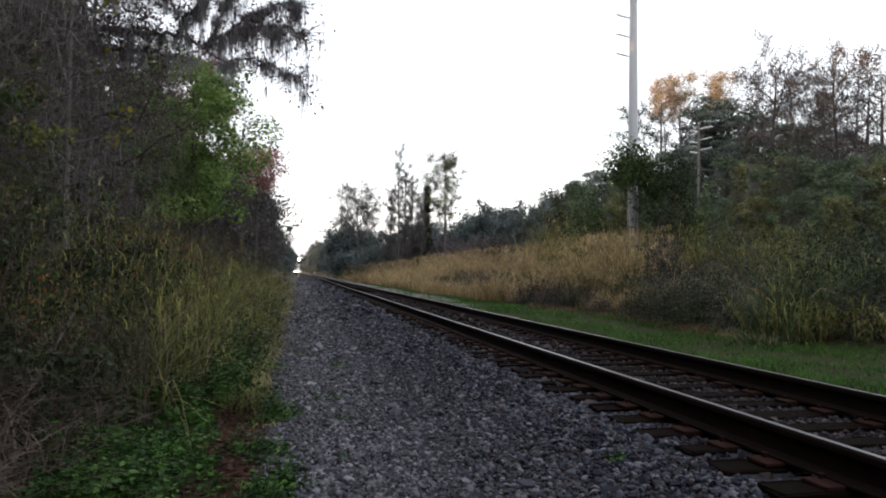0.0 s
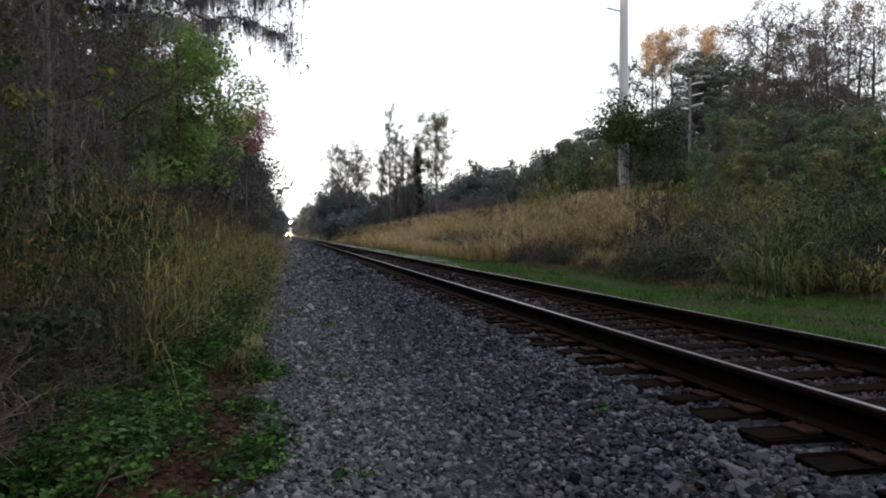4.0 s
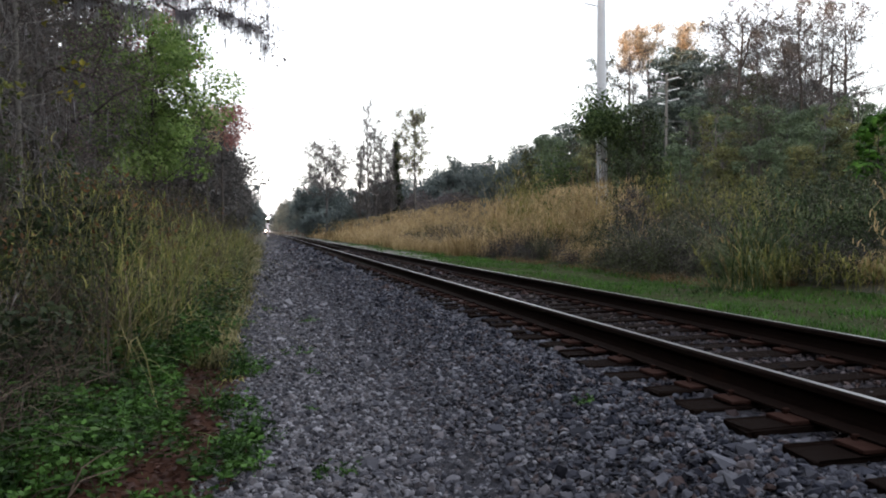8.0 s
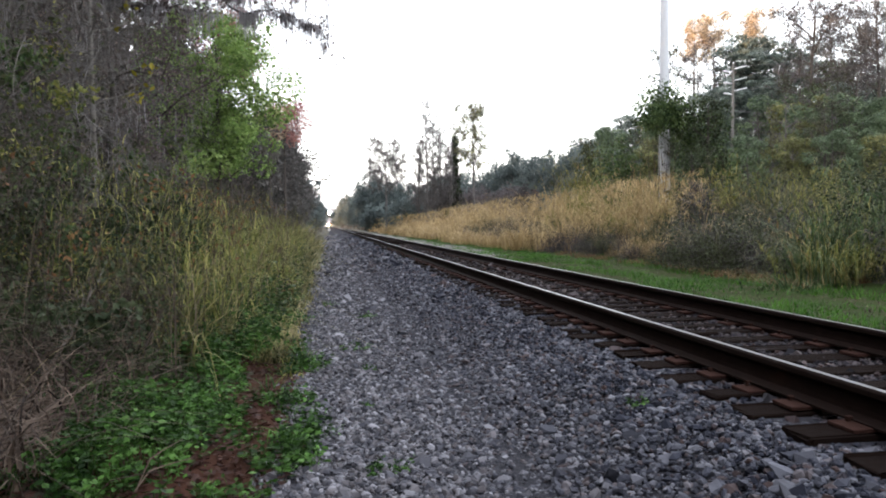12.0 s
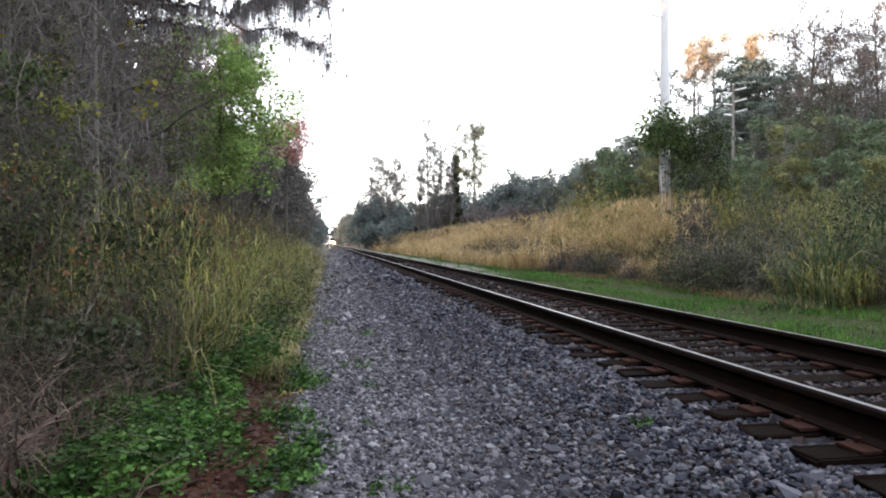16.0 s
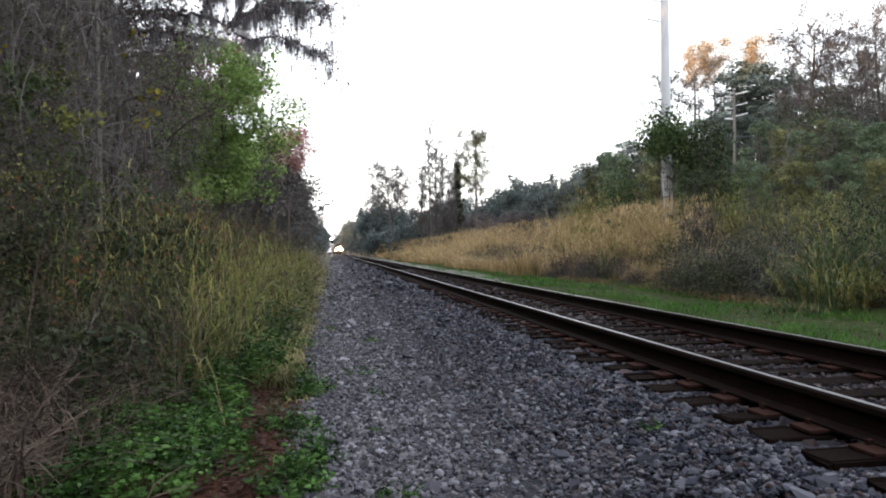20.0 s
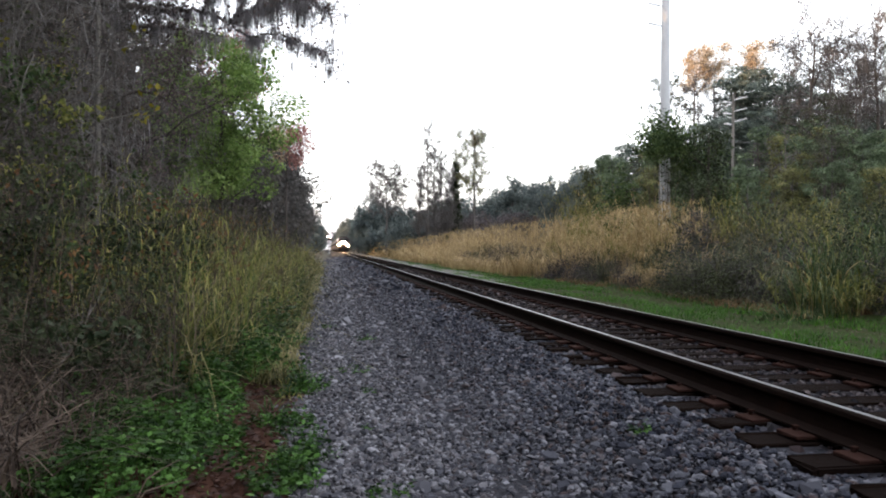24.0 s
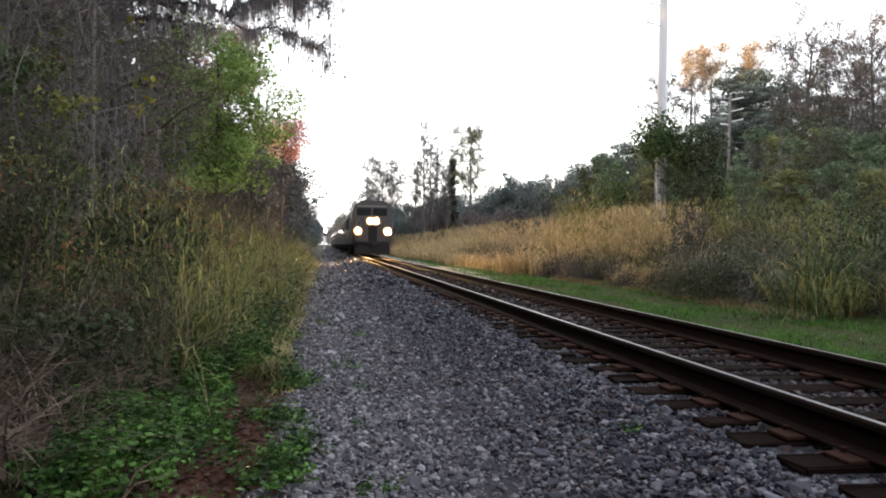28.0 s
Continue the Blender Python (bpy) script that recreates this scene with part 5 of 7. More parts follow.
    for k, (x, y, z, w, h, m, n, lf) in enumerate(((-4.1, 10.5, 3.4, 0.9, 0.6, VINE, 240, 0.05), (-4.3, 10.6, 3.1, 0.7, 0.5, VINE, 160, 0.05), (-3.85, 10.8, 2.9, 0.6, 0.5, CANE, 110, 0.05), (-4.05, 10.2, 2.1, 1.2, 0.9, CANE, 200, 0.045), (-3.6, 11.0, 3.0, 0.5, 0.5, CANE, 80, 0.06), (-2.9, 10.2, 1.2, 0.8, 0.8, DARK_GREEN, 600, 0.045), (-3.7, 9.6, 1.0, 1.1, 0.9, DARK_GREEN, 700, 0.045), (-3.2, 9.4, 0.7, 0.7, 0.8, VINE, 460, 0.05), (-2.55, 12.0, 1.3, 1.0, 0.9, DARK_GREEN, 700, 0.05), (-2.15, 11.0, 0.8, 0.8, 0.8, VINE, 500, 0.05), (-2.8, 8.7, 0.1, 1.0, 0.8, RUSSET, 220, 0.035), (-3.3, 8.6, 0.0, 0.9, 0.9, CANE, 320, 0.045), (-2.2, 8.6, 0.0, 0.9, 0.8, DARK_GREEN, 600, 0.045), (-2.6, 8.2, 0.1, 0.5, 0.5, BROWN_LEAF, 60, 0.04), (-2.0, 8.0, 0.3, 0.25, 0.25, BROWN_LEAF, 36, 0.05))):
        make_shrub("creeper", "trailing leafy growth in front of the thicket", put(x, y), m, 330 + k, (w, w, h), 8, n, lf, 12, group="creepers", category="creeper", fill=0.2, lift=z)
    loops = []
    for k in range(9):
        a = np.array([-2.15 + rng.uniform(0, 0.5), 24 + rng.normal(0, 0.2), 3.75 + rng.uniform(-0.1, 0.15)])
        e = a + np.array([rng.uniform(-0.25, 0.25), rng.normal(0, 0.1), rng.uniform(-0.5, -0.1)])
        mid = (a + e) / 2 + np.array([rng.uniform(-0.1, 0.1), 0, -rng.uniform(0.3, 0.9)])
        q = np.linspace(0, 1, 9)[:, None]
        loops.append(polytube((1 - q) ** 2 * a + 2 * q * (1 - q) * mid + q ** 2 * e, np.linspace(0.022, 0.012, 9), 5))
    tagged(piece("dead_vine", mesh_from("dead_vine", *joined(loops), PALE_BARK)), "pale dead vine hanging in loops from a tree", "vines", kind="stuff")
    n = 6000
    y = 7.5 + 14 * rng.uniform(0, 1, n) ** 1.4
    x = -1.2 - 0.3 * smooth((9 - y) / 2.0) - rng.uniform(0, 3.2, n)
    z = rng.uniform(0, 1, n) ** 1.3 * 2.0
    keep = np.array([noise.noise(Vector((a * 1.2, b * 0.9, c * 1.4 + 5))) > 0.12 for a, b, c in zip(x, y, z)])
    C = np.stack([x, y, ground_z(x, y) + 0.1 + z], 1)[keep]
    tagged(piece("dead_leaves", mesh_from("dead_leaves", *leaf_quads(rng, C, 0.032, 2.2, 0.6), BROWN_LEAF)), "withered orange-brown leaves caught in the reeds", "leaves", kind="stuff")
    for k, (x, y, h, n) in enumerate(((-2.7, 11.0, 2.7, 34), (-2.2, 12.6, 2.4, 34), (-3.3, 10.0, 2.1, 30), (-1.9, 15.0, 2.3, 34), (-1.7, 18.5, 2.2, 34), (-3.7, 12.3, 2.6, 30), (-1.4, 13.6, 1.4, 30), (-1.3, 11.2, 1.1, 26), (-1.4, 22.0, 1.9, 34), (-1.5, 27.0, 1.8, 34), (-1.3, 33.0, 1.7, 34), (-2.4, 9.2, 1.3, 24), (-4.4, 9.6, 1.7, 26), (-2.6, 17.0, 2.6, 30), (-2.4, 23.5, 2.6, 30))):
        make_cane_stand(x, y, h, n, (CANE, REED, CANE)[k % 3], 500 + k, "yellow-green leafy cane leaning over the verge", 0.3, 0.4, 0.013, 10)
    for k, (x, y, h) in enumerate(((-1.95, 7.9, 1.1), (-2.3, 8.3, 1.2), (-3.4, 10.4, 2.2), (-1.6, 8.6, 0.9))):
        make_cane_stand(x, y, h, 34, PALE_STRAW, 530 + k, "dead tan-coloured stalks with curled leaves", 0.18, 0.35, 0.014, 6)
    # unseen copies carry the thicket on behind the camera and darken the foreground
    behind = [o for o in scene.objects if o.name.startswith(("thicket_tree", "thicket_shrub")) and o.parent is None][:10]
    for k, (x, y) in enumerate(((-5.5, 3.0), (-7.0, -1.0), (-5.0, -4.5), (-6.5, -9.0), (-8.5, 4.5), (-9.0, -5.0), (-5.4, 0.5), (-6.0, -13.0), (-7.0, 4.2), (-8.0, -17.0))):
        copy_thing(behind[k], put(x, y, k * 50, 1.1))


def low_tangle():
    """Dead brown stems and trailing vines in front of the thicket."""
    rng = np.random.default_rng(94)
    n = 1700
    y = rng.uniform(5.2, 8.2, n)
    x = -1.5 - rng.uniform(0, 1, n) * 2.6 - 0.5 * smooth((7 - y) / 2.0)
    P = np.stack([x, y, ground_z(x, y) + rng.uniform(0, 1, n) ** 1.5 * 0.75], 1)
    d = unit(rng.normal(0, 1, (n, 3)) + np.array([0.2, -0.1, 0.35]))
    A, B, R0, R1 = [], [], [], []
    L = rng.uniform(0.08, 0.25, n)
    r = rng.uniform(0.002, 0.005, n)
    for k in range(4):
        Q = P + d * L[:, None]
        A.append(P), B.append(Q), R0.append(r * (1 - k * 0.2)), R1.append(r * (0.8 - k * 0.2))
        d = unit(d + rng.normal(0, 0.35, (n, 3)) + np.array([0, 0, -0.15]))
        P = Q
    V, F = tubes(np.concatenate(A), np.concatenate(B), np.concatenate(R0), np.maximum(np.concatenate(R1), 0.0015), 3)
    tagged(piece("vine_tangle", mesh_from("vine_tangle", V, F, STRAW)), "low tangle of dead brown stems and vines", "vines", kind="stuff")
    m = 30000
    y = 6.0 + 18.0 * rng.uniform(0, 1, m) ** 1.5
    x = -1.5 - 0.5 * smooth((y - 7.5) / 2.0) - rng.uniform(0, 1, m) ** 0.9 * 3.4
    h = rng.uniform(0, 1, m) ** 1.2 * (0.75 + 0.8 * smooth((y - 7.0) / 2.5) + 0.7 * smooth((-x - 3.0) / 1.0))
    keep = np.array([noise.noise(Vector((a * 1.3, b * 1.3, c * 1.6))) > -0.02 for a, b, c in zip(x, y, h)])
    C = np.stack([x, y, ground_z(x, y) + 0.05 + h], 1)[keep]
    tagged(piece("undergrowth", mesh_from("undergrowth", *leaf_quads(rng, C, 0.05, 1.6, 0.2), DARK_GREEN)), "dark leafy undergrowth between the reeds", "undergrowth", kind="stuff")


def twig_tangle():
    """Bare crooked twigs and vines through the whole thicket."""
    rng = np.random.default_rng(93)
    n = 2600
    y = 9.8 + 11 * rng.uniform(0, 1, n) ** 1.2
    x = -3.1 - 0.09 * np.maximum(0, y - 10) - rng.uniform(0, 1, n) ** 1.2 * 4.5 - 0.7 * smooth((9 - y) / 2.0)
    P = np.stack([x, y, ground_z(x, y) + rng.uniform(0, 1, n) ** 0.8 * 7.2], 1)
    d = unit(rng.normal(0, 1, (n, 3)) + np.array([0.25, 0, 0.45]))
    A, B, R0, R1 = [], [], [], []
    L = rng.uniform(0.15, 0.5, n)
    r = rng.uniform(0.004, 0.011, n)
    for k in range(4):
        Q = P + d * L[:, None]
        A.append(P), B.append(Q), R0.append(r * (1 - k * 0.2)), R1.append(r * (0.8 - k * 0.2))
        d = unit(d + rng.normal(0, 0.35, (n, 3)) + np.array([0, 0, -0.12]))
        P = Q
    V, F = tubes(np.concatenate(A), np.concatenate(B), np.concatenate(R0), np.maximum(np.concatenate(R1), 0.002), 3)
    tagged(piece("twig_tangle", mesh_from("twig_tangle", V, F, GREY_BARK)), "tangle of bare grey-brown twigs and vines", "twigs", kind="stuff")


def make_left_wood():
    """A wood added behind the thicket to shut out the low sun."""
    rng = np.random.default_rng(95)
    bits, tr = [], []
    for k in range(300):
        y = rng.uniform(-130, 260)
        x = -rng.uniform(14, 42) + float(bend(y))
        H = rng.uniform(16, 22) + (5 if x < -24 else 0) if k % 2 else rng.uniform(5, 9)
        # low crowns out of view, placed to stop sun streaks on the gravel
        if y < 18 and k % 2 == 0:
            H = rng.uniform(3, 7)
            x = -rng.uniform(10, 14)
        c = np.array([x, y, 0])
        m = 420
        q = unit(rng.normal(size=(26, 3))) * rng.uniform(0.4, 1, (26, 1)) * np.array([3.8, 3.8, H * 0.42]) + np.array([0, 0, H * 0.56])
        P = c + q[rng.integers(0, 26, m)] + rng.normal(0, 0.75, (m, 3))
        P[:, 2] = np.maximum(P[:, 2], 0.2)
        bits.append(leaf_quads(rng, P, 0.55, 1.5))
        tr.append((c + [0, 0, -0.5], c + [rng.normal(0, 0.5), rng.normal(0, 0.5), H * 0.85]))
    # tall hidden crowns, added so the low sun reaches only the highest tops
    for k in range(230):
        y = -140 + 1.5 * k + rng.normal(0, 2)
        x = -rng.uniform(24, 44) + float(bend(y))
        H = rng.uniform(29.0, 31.0)
        q = unit(rng.normal(size=(26, 3))) * rng.uniform(0.3, 1, (26, 1)) * np.array([4.2, 4.2, H * 0.42]) + np.array([x, y, H * 0.55])
        bits.append(leaf_quads(rng, q[rng.integers(0, 26, 420)] + rng.normal(0, 0.9, (420, 3)), 1.0, 1.5))
        # low leaves close the gap where sun leaked under the crowns
        bits.append(leaf_quads(rng, np.array([x, y, 2.4]) + rng.normal(size=(140, 3)) * np.array([2.4, 2.4, 1.7]), 0.9, 1.5))
        tr.append((np.array([x, y, -0.5]), np.array([x, y, H * 0.85])))
    V, F = joined(bits)
    V2, F2 = tubes(np.array([a for a, b in tr]), np.array([b for a, b in tr]), np.full(len(tr), 0.22), np.full(len(tr), 0.05), 6)
    me = mesh_from("woodland", np.concatenate([V, V2]), [F, F2 + len(V)], [OLIVE, BARK])
    idx = np.zeros(len(F) + len(F2), dtype=np.int32)
    idx[len(F):] = 1
    me.polygons.foreach_set("material_index", idx)
    tagged(piece("woodland", me), "mixed trees added behind the thicket to block the low sun", "woods", kind="stuff")


# ---- the far side ----
def make_lawn():
    rng = np.random.default_rng(101)
    n = 44000
    x, y = scatter(rng, n, 5.7, 11.6, 6.0, 75, 1.7)
    bare = np.array([noise.noise(Vector((a * 0.9, b * 0.35, 3.0))) for a, b in zip(x, y)])
    trodden = smooth(1 - np.abs(x - 9.0 - 0.4 * np.sin(y * 0.5)) / 0.7) * smooth((19 - y) / 6.0)
    keep = (bare + 0.3 * trodden + rng.normal(0, 0.08, n) < 0.02) & (rng.uniform(size=n) < 1 - 0.75 * smooth((y - 34) / 16.0))
    x, y = x[keep], y[keep]
    P = on_ground(x, y)
    V, F = blades(rng, P, rng.uniform(0.05, 0.16, len(P)) * (1 + y / 60), 0.018 + 0.0 * x[0], 0.7, 0.2, 3)
    tagged(piece("mown_grass", mesh_from("mown_grass", V, F, LAWN)), "strip of short bright green grass beside the track", "grass", kind="stuff")
    xs, ys = np.linspace(5.6, 11.8, 14), np.linspace(0, 140, 90)
    X, Y = np.meshgrid(xs, ys)
    Z = ground_z(X, Y) + 0.012
    m = len(xs)
    i = (np.arange(len(ys) - 1)[:, None] * m + np.arange(m - 1)[None]).ravel()
    turf = solid_material("turf", [(0.12, 0.098, 0.074), (0.05, 0.05, 0.024), (0.022, 0.05, 0.01), (0.03, 0.08, 0.012)], 0.7, 0.95, 0.0, 0.8, 0.03)
    rngp = np.random.default_rng(102)
    for kind, mat, lab, count, x0, x1, y0, y1, h in (("dry_tufts", RUSSET, "low russet tufts at the foot of the brush", 5200, 10.3, 11.9, 14, 60, 0.32), ("dry_lawn_grass", STRAW, "short dry grass between green patches", 9000, 5.9, 11.4, 7, 40, 0.07), ("sparse_weeds", WEED_GREEN, "scattered broad-leaved weeds in the grass", 1500, 8.6, 11.6, 9, 34, 0.2)):
        x, y = scatter(rngp, count, x0, x1, y0, y1, 1.6)
        g = np.array([noise.noise(Vector((a * 0.8, b * 0.3, 21.0))) for a, b in zip(x, y)])
        x, y = (x, y) if kind == "dry_lawn_grass" else (x[g > 0.05], y[g > 0.05])
        tagged(piece(kind, mesh_from(kind, *blades(rngp, on_ground(x, y), h, 0.022, 1.0, 0.6, 4), mat)), lab, "grass", kind="stuff")
    xs2, ys2 = np.linspace(5.7, 9.2, 8), np.linspace(30, 150, 61)
    X2, Y2 = np.meshgrid(xs2, ys2)
    X2 = X2 + 0.25 * np.sin(Y2 * 0.9) * (X2 > 9)
    Z2 = ground_z(X2, Y2) + 0.02 - 0.05 * (smooth((X2 - 8.6) / 0.6) + smooth((34 - Y2) / 4.0))
    i2 = (np.arange(60)[:, None] * 8 + np.arange(7)[None]).ravel()
    tagged(piece("gravel_shoulder", mesh_from("gravel_shoulder", np.stack([X2 + bend(Y2), Y2, Z2], -1), np.stack([i2, i2 + 1, i2 + 9, i2 + 8], 1), SAND, True)), "grey sandy shoulder beside the track, paled for haze", "shoulder", kind="structure")
    tagged(piece("turf", mesh_from("turf", np.stack([X, Y, Z], -1), np.stack([i, i + 1, i + m + 1, i + m], 1), turf, True)), "short green turf with sandy patches", "grass", kind="structure")


def make_field():
    """The bank of tall golden grass."""
    rng = np.random.default_rng(111)
    bits = []
    n = 2500
    cy = 17 + 175 * rng.uniform(0, 1, n) ** 1.5
    foot = 12.2 - 2.3 * smooth((cy - 30) / 14)  # the grass comes nearer the rails farther on
    cx = foot + rng.uniform(0, 1, n) ** 1.3 * 16
    cx = np.minimum(cx, np.maximum(foot, cy * rng.uniform(0.4, 0.58, n)))
    for x, y in zip(cx, cy):
        if y < 24:
            continue
        m = int(rng.uniform(14, 30))
        h = 1.28 * rng.uniform(1.2, 2.7) * (0.6 + 0.4 * min(1.0, max(0.0, x - 12.0 + 2.3 * float(smooth((y - 30) / 14))) / 3.0)) * (0.9 + 1.1 * noise.noise(Vector((x * 0.2, y * 0.09, 1.0))))
        if noise.noise(Vector((x * 0.35, y * 0.16, 7.0))) > 0.38:
            continue
        B = on_ground(x + rng.normal(0, 0.3, m), y + rng.normal(0, 0.35, m))
        bits.append(blades(rng, B, h, 0.022 + y * 0.0005, 0.75, 0.55, 5))
    tagged(piece("golden_grass", mesh_from("golden_grass", *joined(bits), GOLD)), "tall golden dry grass with feathery plumes", "grass", kind="stuff")
    # feathery tops
    n = 5200
    y = 20 + 170 * rng.uniform(0, 1, n) ** 1.5
    foot = 12.4 - 2.3 * smooth((y - 30) / 14)
    x = np.minimum(foot + rng.uniform(0, 1, n) ** 1.2 * 16, np.maximum(foot, y * rng.uniform(0.38, 0.56, n)))
    x, y = x[y > 26], y[y > 26]
    n = len(x)
    B = on_ground(x, y)
    B[:, 2] += rng.uniform(1.1, 3.0, n)
    V, F = blades(rng, np.repeat(B, 4, 0) + rng.normal(0, 0.06, (4 * n, 3)), rng.uniform(0.2, 0.6, 4 * n), 0.03, 1.2, 0.7, 4)
    tagged(piece("grass_plumes", mesh_from("grass_plumes", V, F, GOLD)), "feathery golden seed plumes of tall grass", "grass", kind="stuff")
    # green-yellow reeds in front of it
    bits = []
    n = 210
    cy = 16 + 54 * rng.uniform(0, 1, n) ** 1.6
    cx = 11.3 + rng.uniform(0, 1, n) ** 1.2 * 9 + 1.2 * smooth((22 - cy) / 8.0)
    for x, y in zip(cx, cy):
        m = int(rng.uniform(22, 46))
        B = on_ground(x + rng.normal(0, 0.25, m), y + rng.normal(0, 0.25, m))
        bits.append(blades(rng, B, rng.uniform(0.7, 2.5), 0.03, rng.uniform(0.3, 0.8), 0.5, 5))
    tagged(piece("reed_grass", mesh_from("reed_grass", *joined(bits), GREEN_REED)), "tall green and yellow reedy grass clumps", "grass", kind="stuff")


def make_reed_clump(x, y, h, m, seed, lab="large arching clump of green and yellow cane grass", mat=None):
    rng = np.random.default_rng(seed)
    top = tagged(new("cane_grass"), lab, "grass clump", "cane grass clumps")
    top.matrix_basis = put(x, y)
    B = rng.normal(0, 0.32, (m, 3)) * np.array([1, 1, 0])
    B[:, 2] = -0.03
    az = np.arctan2(B[:, 1], B[:, 0]) + rng.normal(0, 0.6, m)
    tagged(piece("foliage", mesh_from("foliage", *blades(rng, B, rng.uniform(0.35, 1.15, m) * h, 0.034, 1.05, 0.7, 7, az), mat or GREEN_REED), top), kind="stuff")
    k = m // 8
    B2 = rng.normal(0, 0.38, (k, 3)) * np.array([1, 1, 0])
    tagged(piece("dry_foliage", mesh_from("dry_foliage", *blades(rng, B2, rng.uniform(0.3, 1.0, k) * h, 0.035, 0.8, 0.6, 5), GOLD), top, "dry straw-coloured blades"), kind="stuff")


def make_right_bank():
    for k, (x, y, h, m) in enumerate(((11.3, 14.9, 1.8, 200), (12.2, 15.9, 2.3, 240), (10.2, 14.3, 0.7, 80), (13.4, 19.9, 1.9, 140), (15.0, 24.0, 2.2, 140), (17.5, 21.5, 2.4, 180), (18.5, 27.0, 2.6, 180), (20.5, 30.0, 2.8, 180), (22.5, 27.5, 2.7, 160), (15.2, 30.5, 2.4, 140))):
        make_reed_clump(x, y, h, m, 120 + k, "large arching clump of green cane grass", LUSH_REED if y < 18 else None)
    labs = ((OLIVE, "olive brush on the far bank"), (BANK_BRUSH, "grey-brown withered brush on the far bank"), (DARK_GREEN, "dark green bush on the far bank"))
    firsts = [make_shrub("bank_brush", lab, put(11.4 + k, 19.5 + 3 * k), m, 140 + k, (2.6, 2.6, 1.7), 60, 2000, 0.05, 40, fill=0.3, group="brush on the far bank") for k, (m, lab) in enumerate(labs)]
    rng = np.random.default_rng(145)
    for k in range(40):
        y = 12 + 60 * rng.uniform() ** 1.4
        x = 11.2 + rng.uniform(0, 1) ** 1.5 * 2.6 + (1.2 if y < 17 else 0) + y * 0.012
        copy_thing(firsts[(1, 0, 1, 1, 2)[int(rng.integers(0, 5))]], put(x, y, rng.uniform(0, 360), rng.uniform(0.4, 0.95)))
    for k in range(64):
        y = 17 + 58 * rng.uniform() ** 1.3
        copy_thing(firsts[(1, 0, 1, 1)[k % 4]], put(11.0 + rng.uniform(0, 1.5) + y * 0.008, y, rng.uniform(0, 360), rng.uniform(0.35, 0.8)))
    # dark green ones at y 12 to 18 are added to darken the bank's shaded foot
    for x, y, f, k in ((15.2, 26.5, 1.2, 1), (16.0, 28.0, 1.5, 1), (14.5, 25.0, 1.0, 1), (13.8, 23.5, 0.9, 1), (19.5, 27.0, 1.3, 0), (21.5, 26.0, 1.5, 2), (18.0, 24.0, 1.1, 1), (24.0, 30.0, 1.7, 2), (16.2, 20.0, 1.1, 1), (18.6, 20.5, 1.2, 2), (14.2, 13.6, 0.9, 2), (15.4, 14.8, 1.1, 2), (13.4, 12.2, 0.7, 2), (16.4, 15.6, 1.3, 2), (12.8, 14.6, 0.8, 2), (13.4, 15.6, 1.1, 2), (14.4, 17.0, 1.3, 2), (12.4, 13.4, 0.6, 2), (15.6, 18.2, 1.4, 0), (13.9, 18.6, 1.1, 1), (17.2, 17.6, 1.5, 2), (18.4, 18.6, 1.6, 0), (20.0, 33.0, 1.5, 1), (22.0, 34.0, 1.7, 2), (24.5, 35.0, 1.8, 1), (26.5, 36.0, 1.9, 2), (21.0, 23.5, 1.4, 1), (23.5, 26.0, 1.5, 1), (26.0, 28.5, 1.7, 2), (28.5, 31.0, 1.8, 1), (17.0, 27.0, 1.2, 1), (19.5, 22.0, 1.2, 2), (15.0, 22.0, 1.0, 1), (16.5, 23.0, 1.1, 1), (14.0, 21.5, 0.9, 1), (12.8, 47.0, 1.2, 1), (13.4, 52.0, 1.3, 1), (13.0, 57.0, 1.3, 0), (12.6, 43.0, 1.1, 1)):
        copy_thing(firsts[k], put(x, y, x * 77, f * (0.68 if k == 1 and 20 < y < 29 else 1.0)))
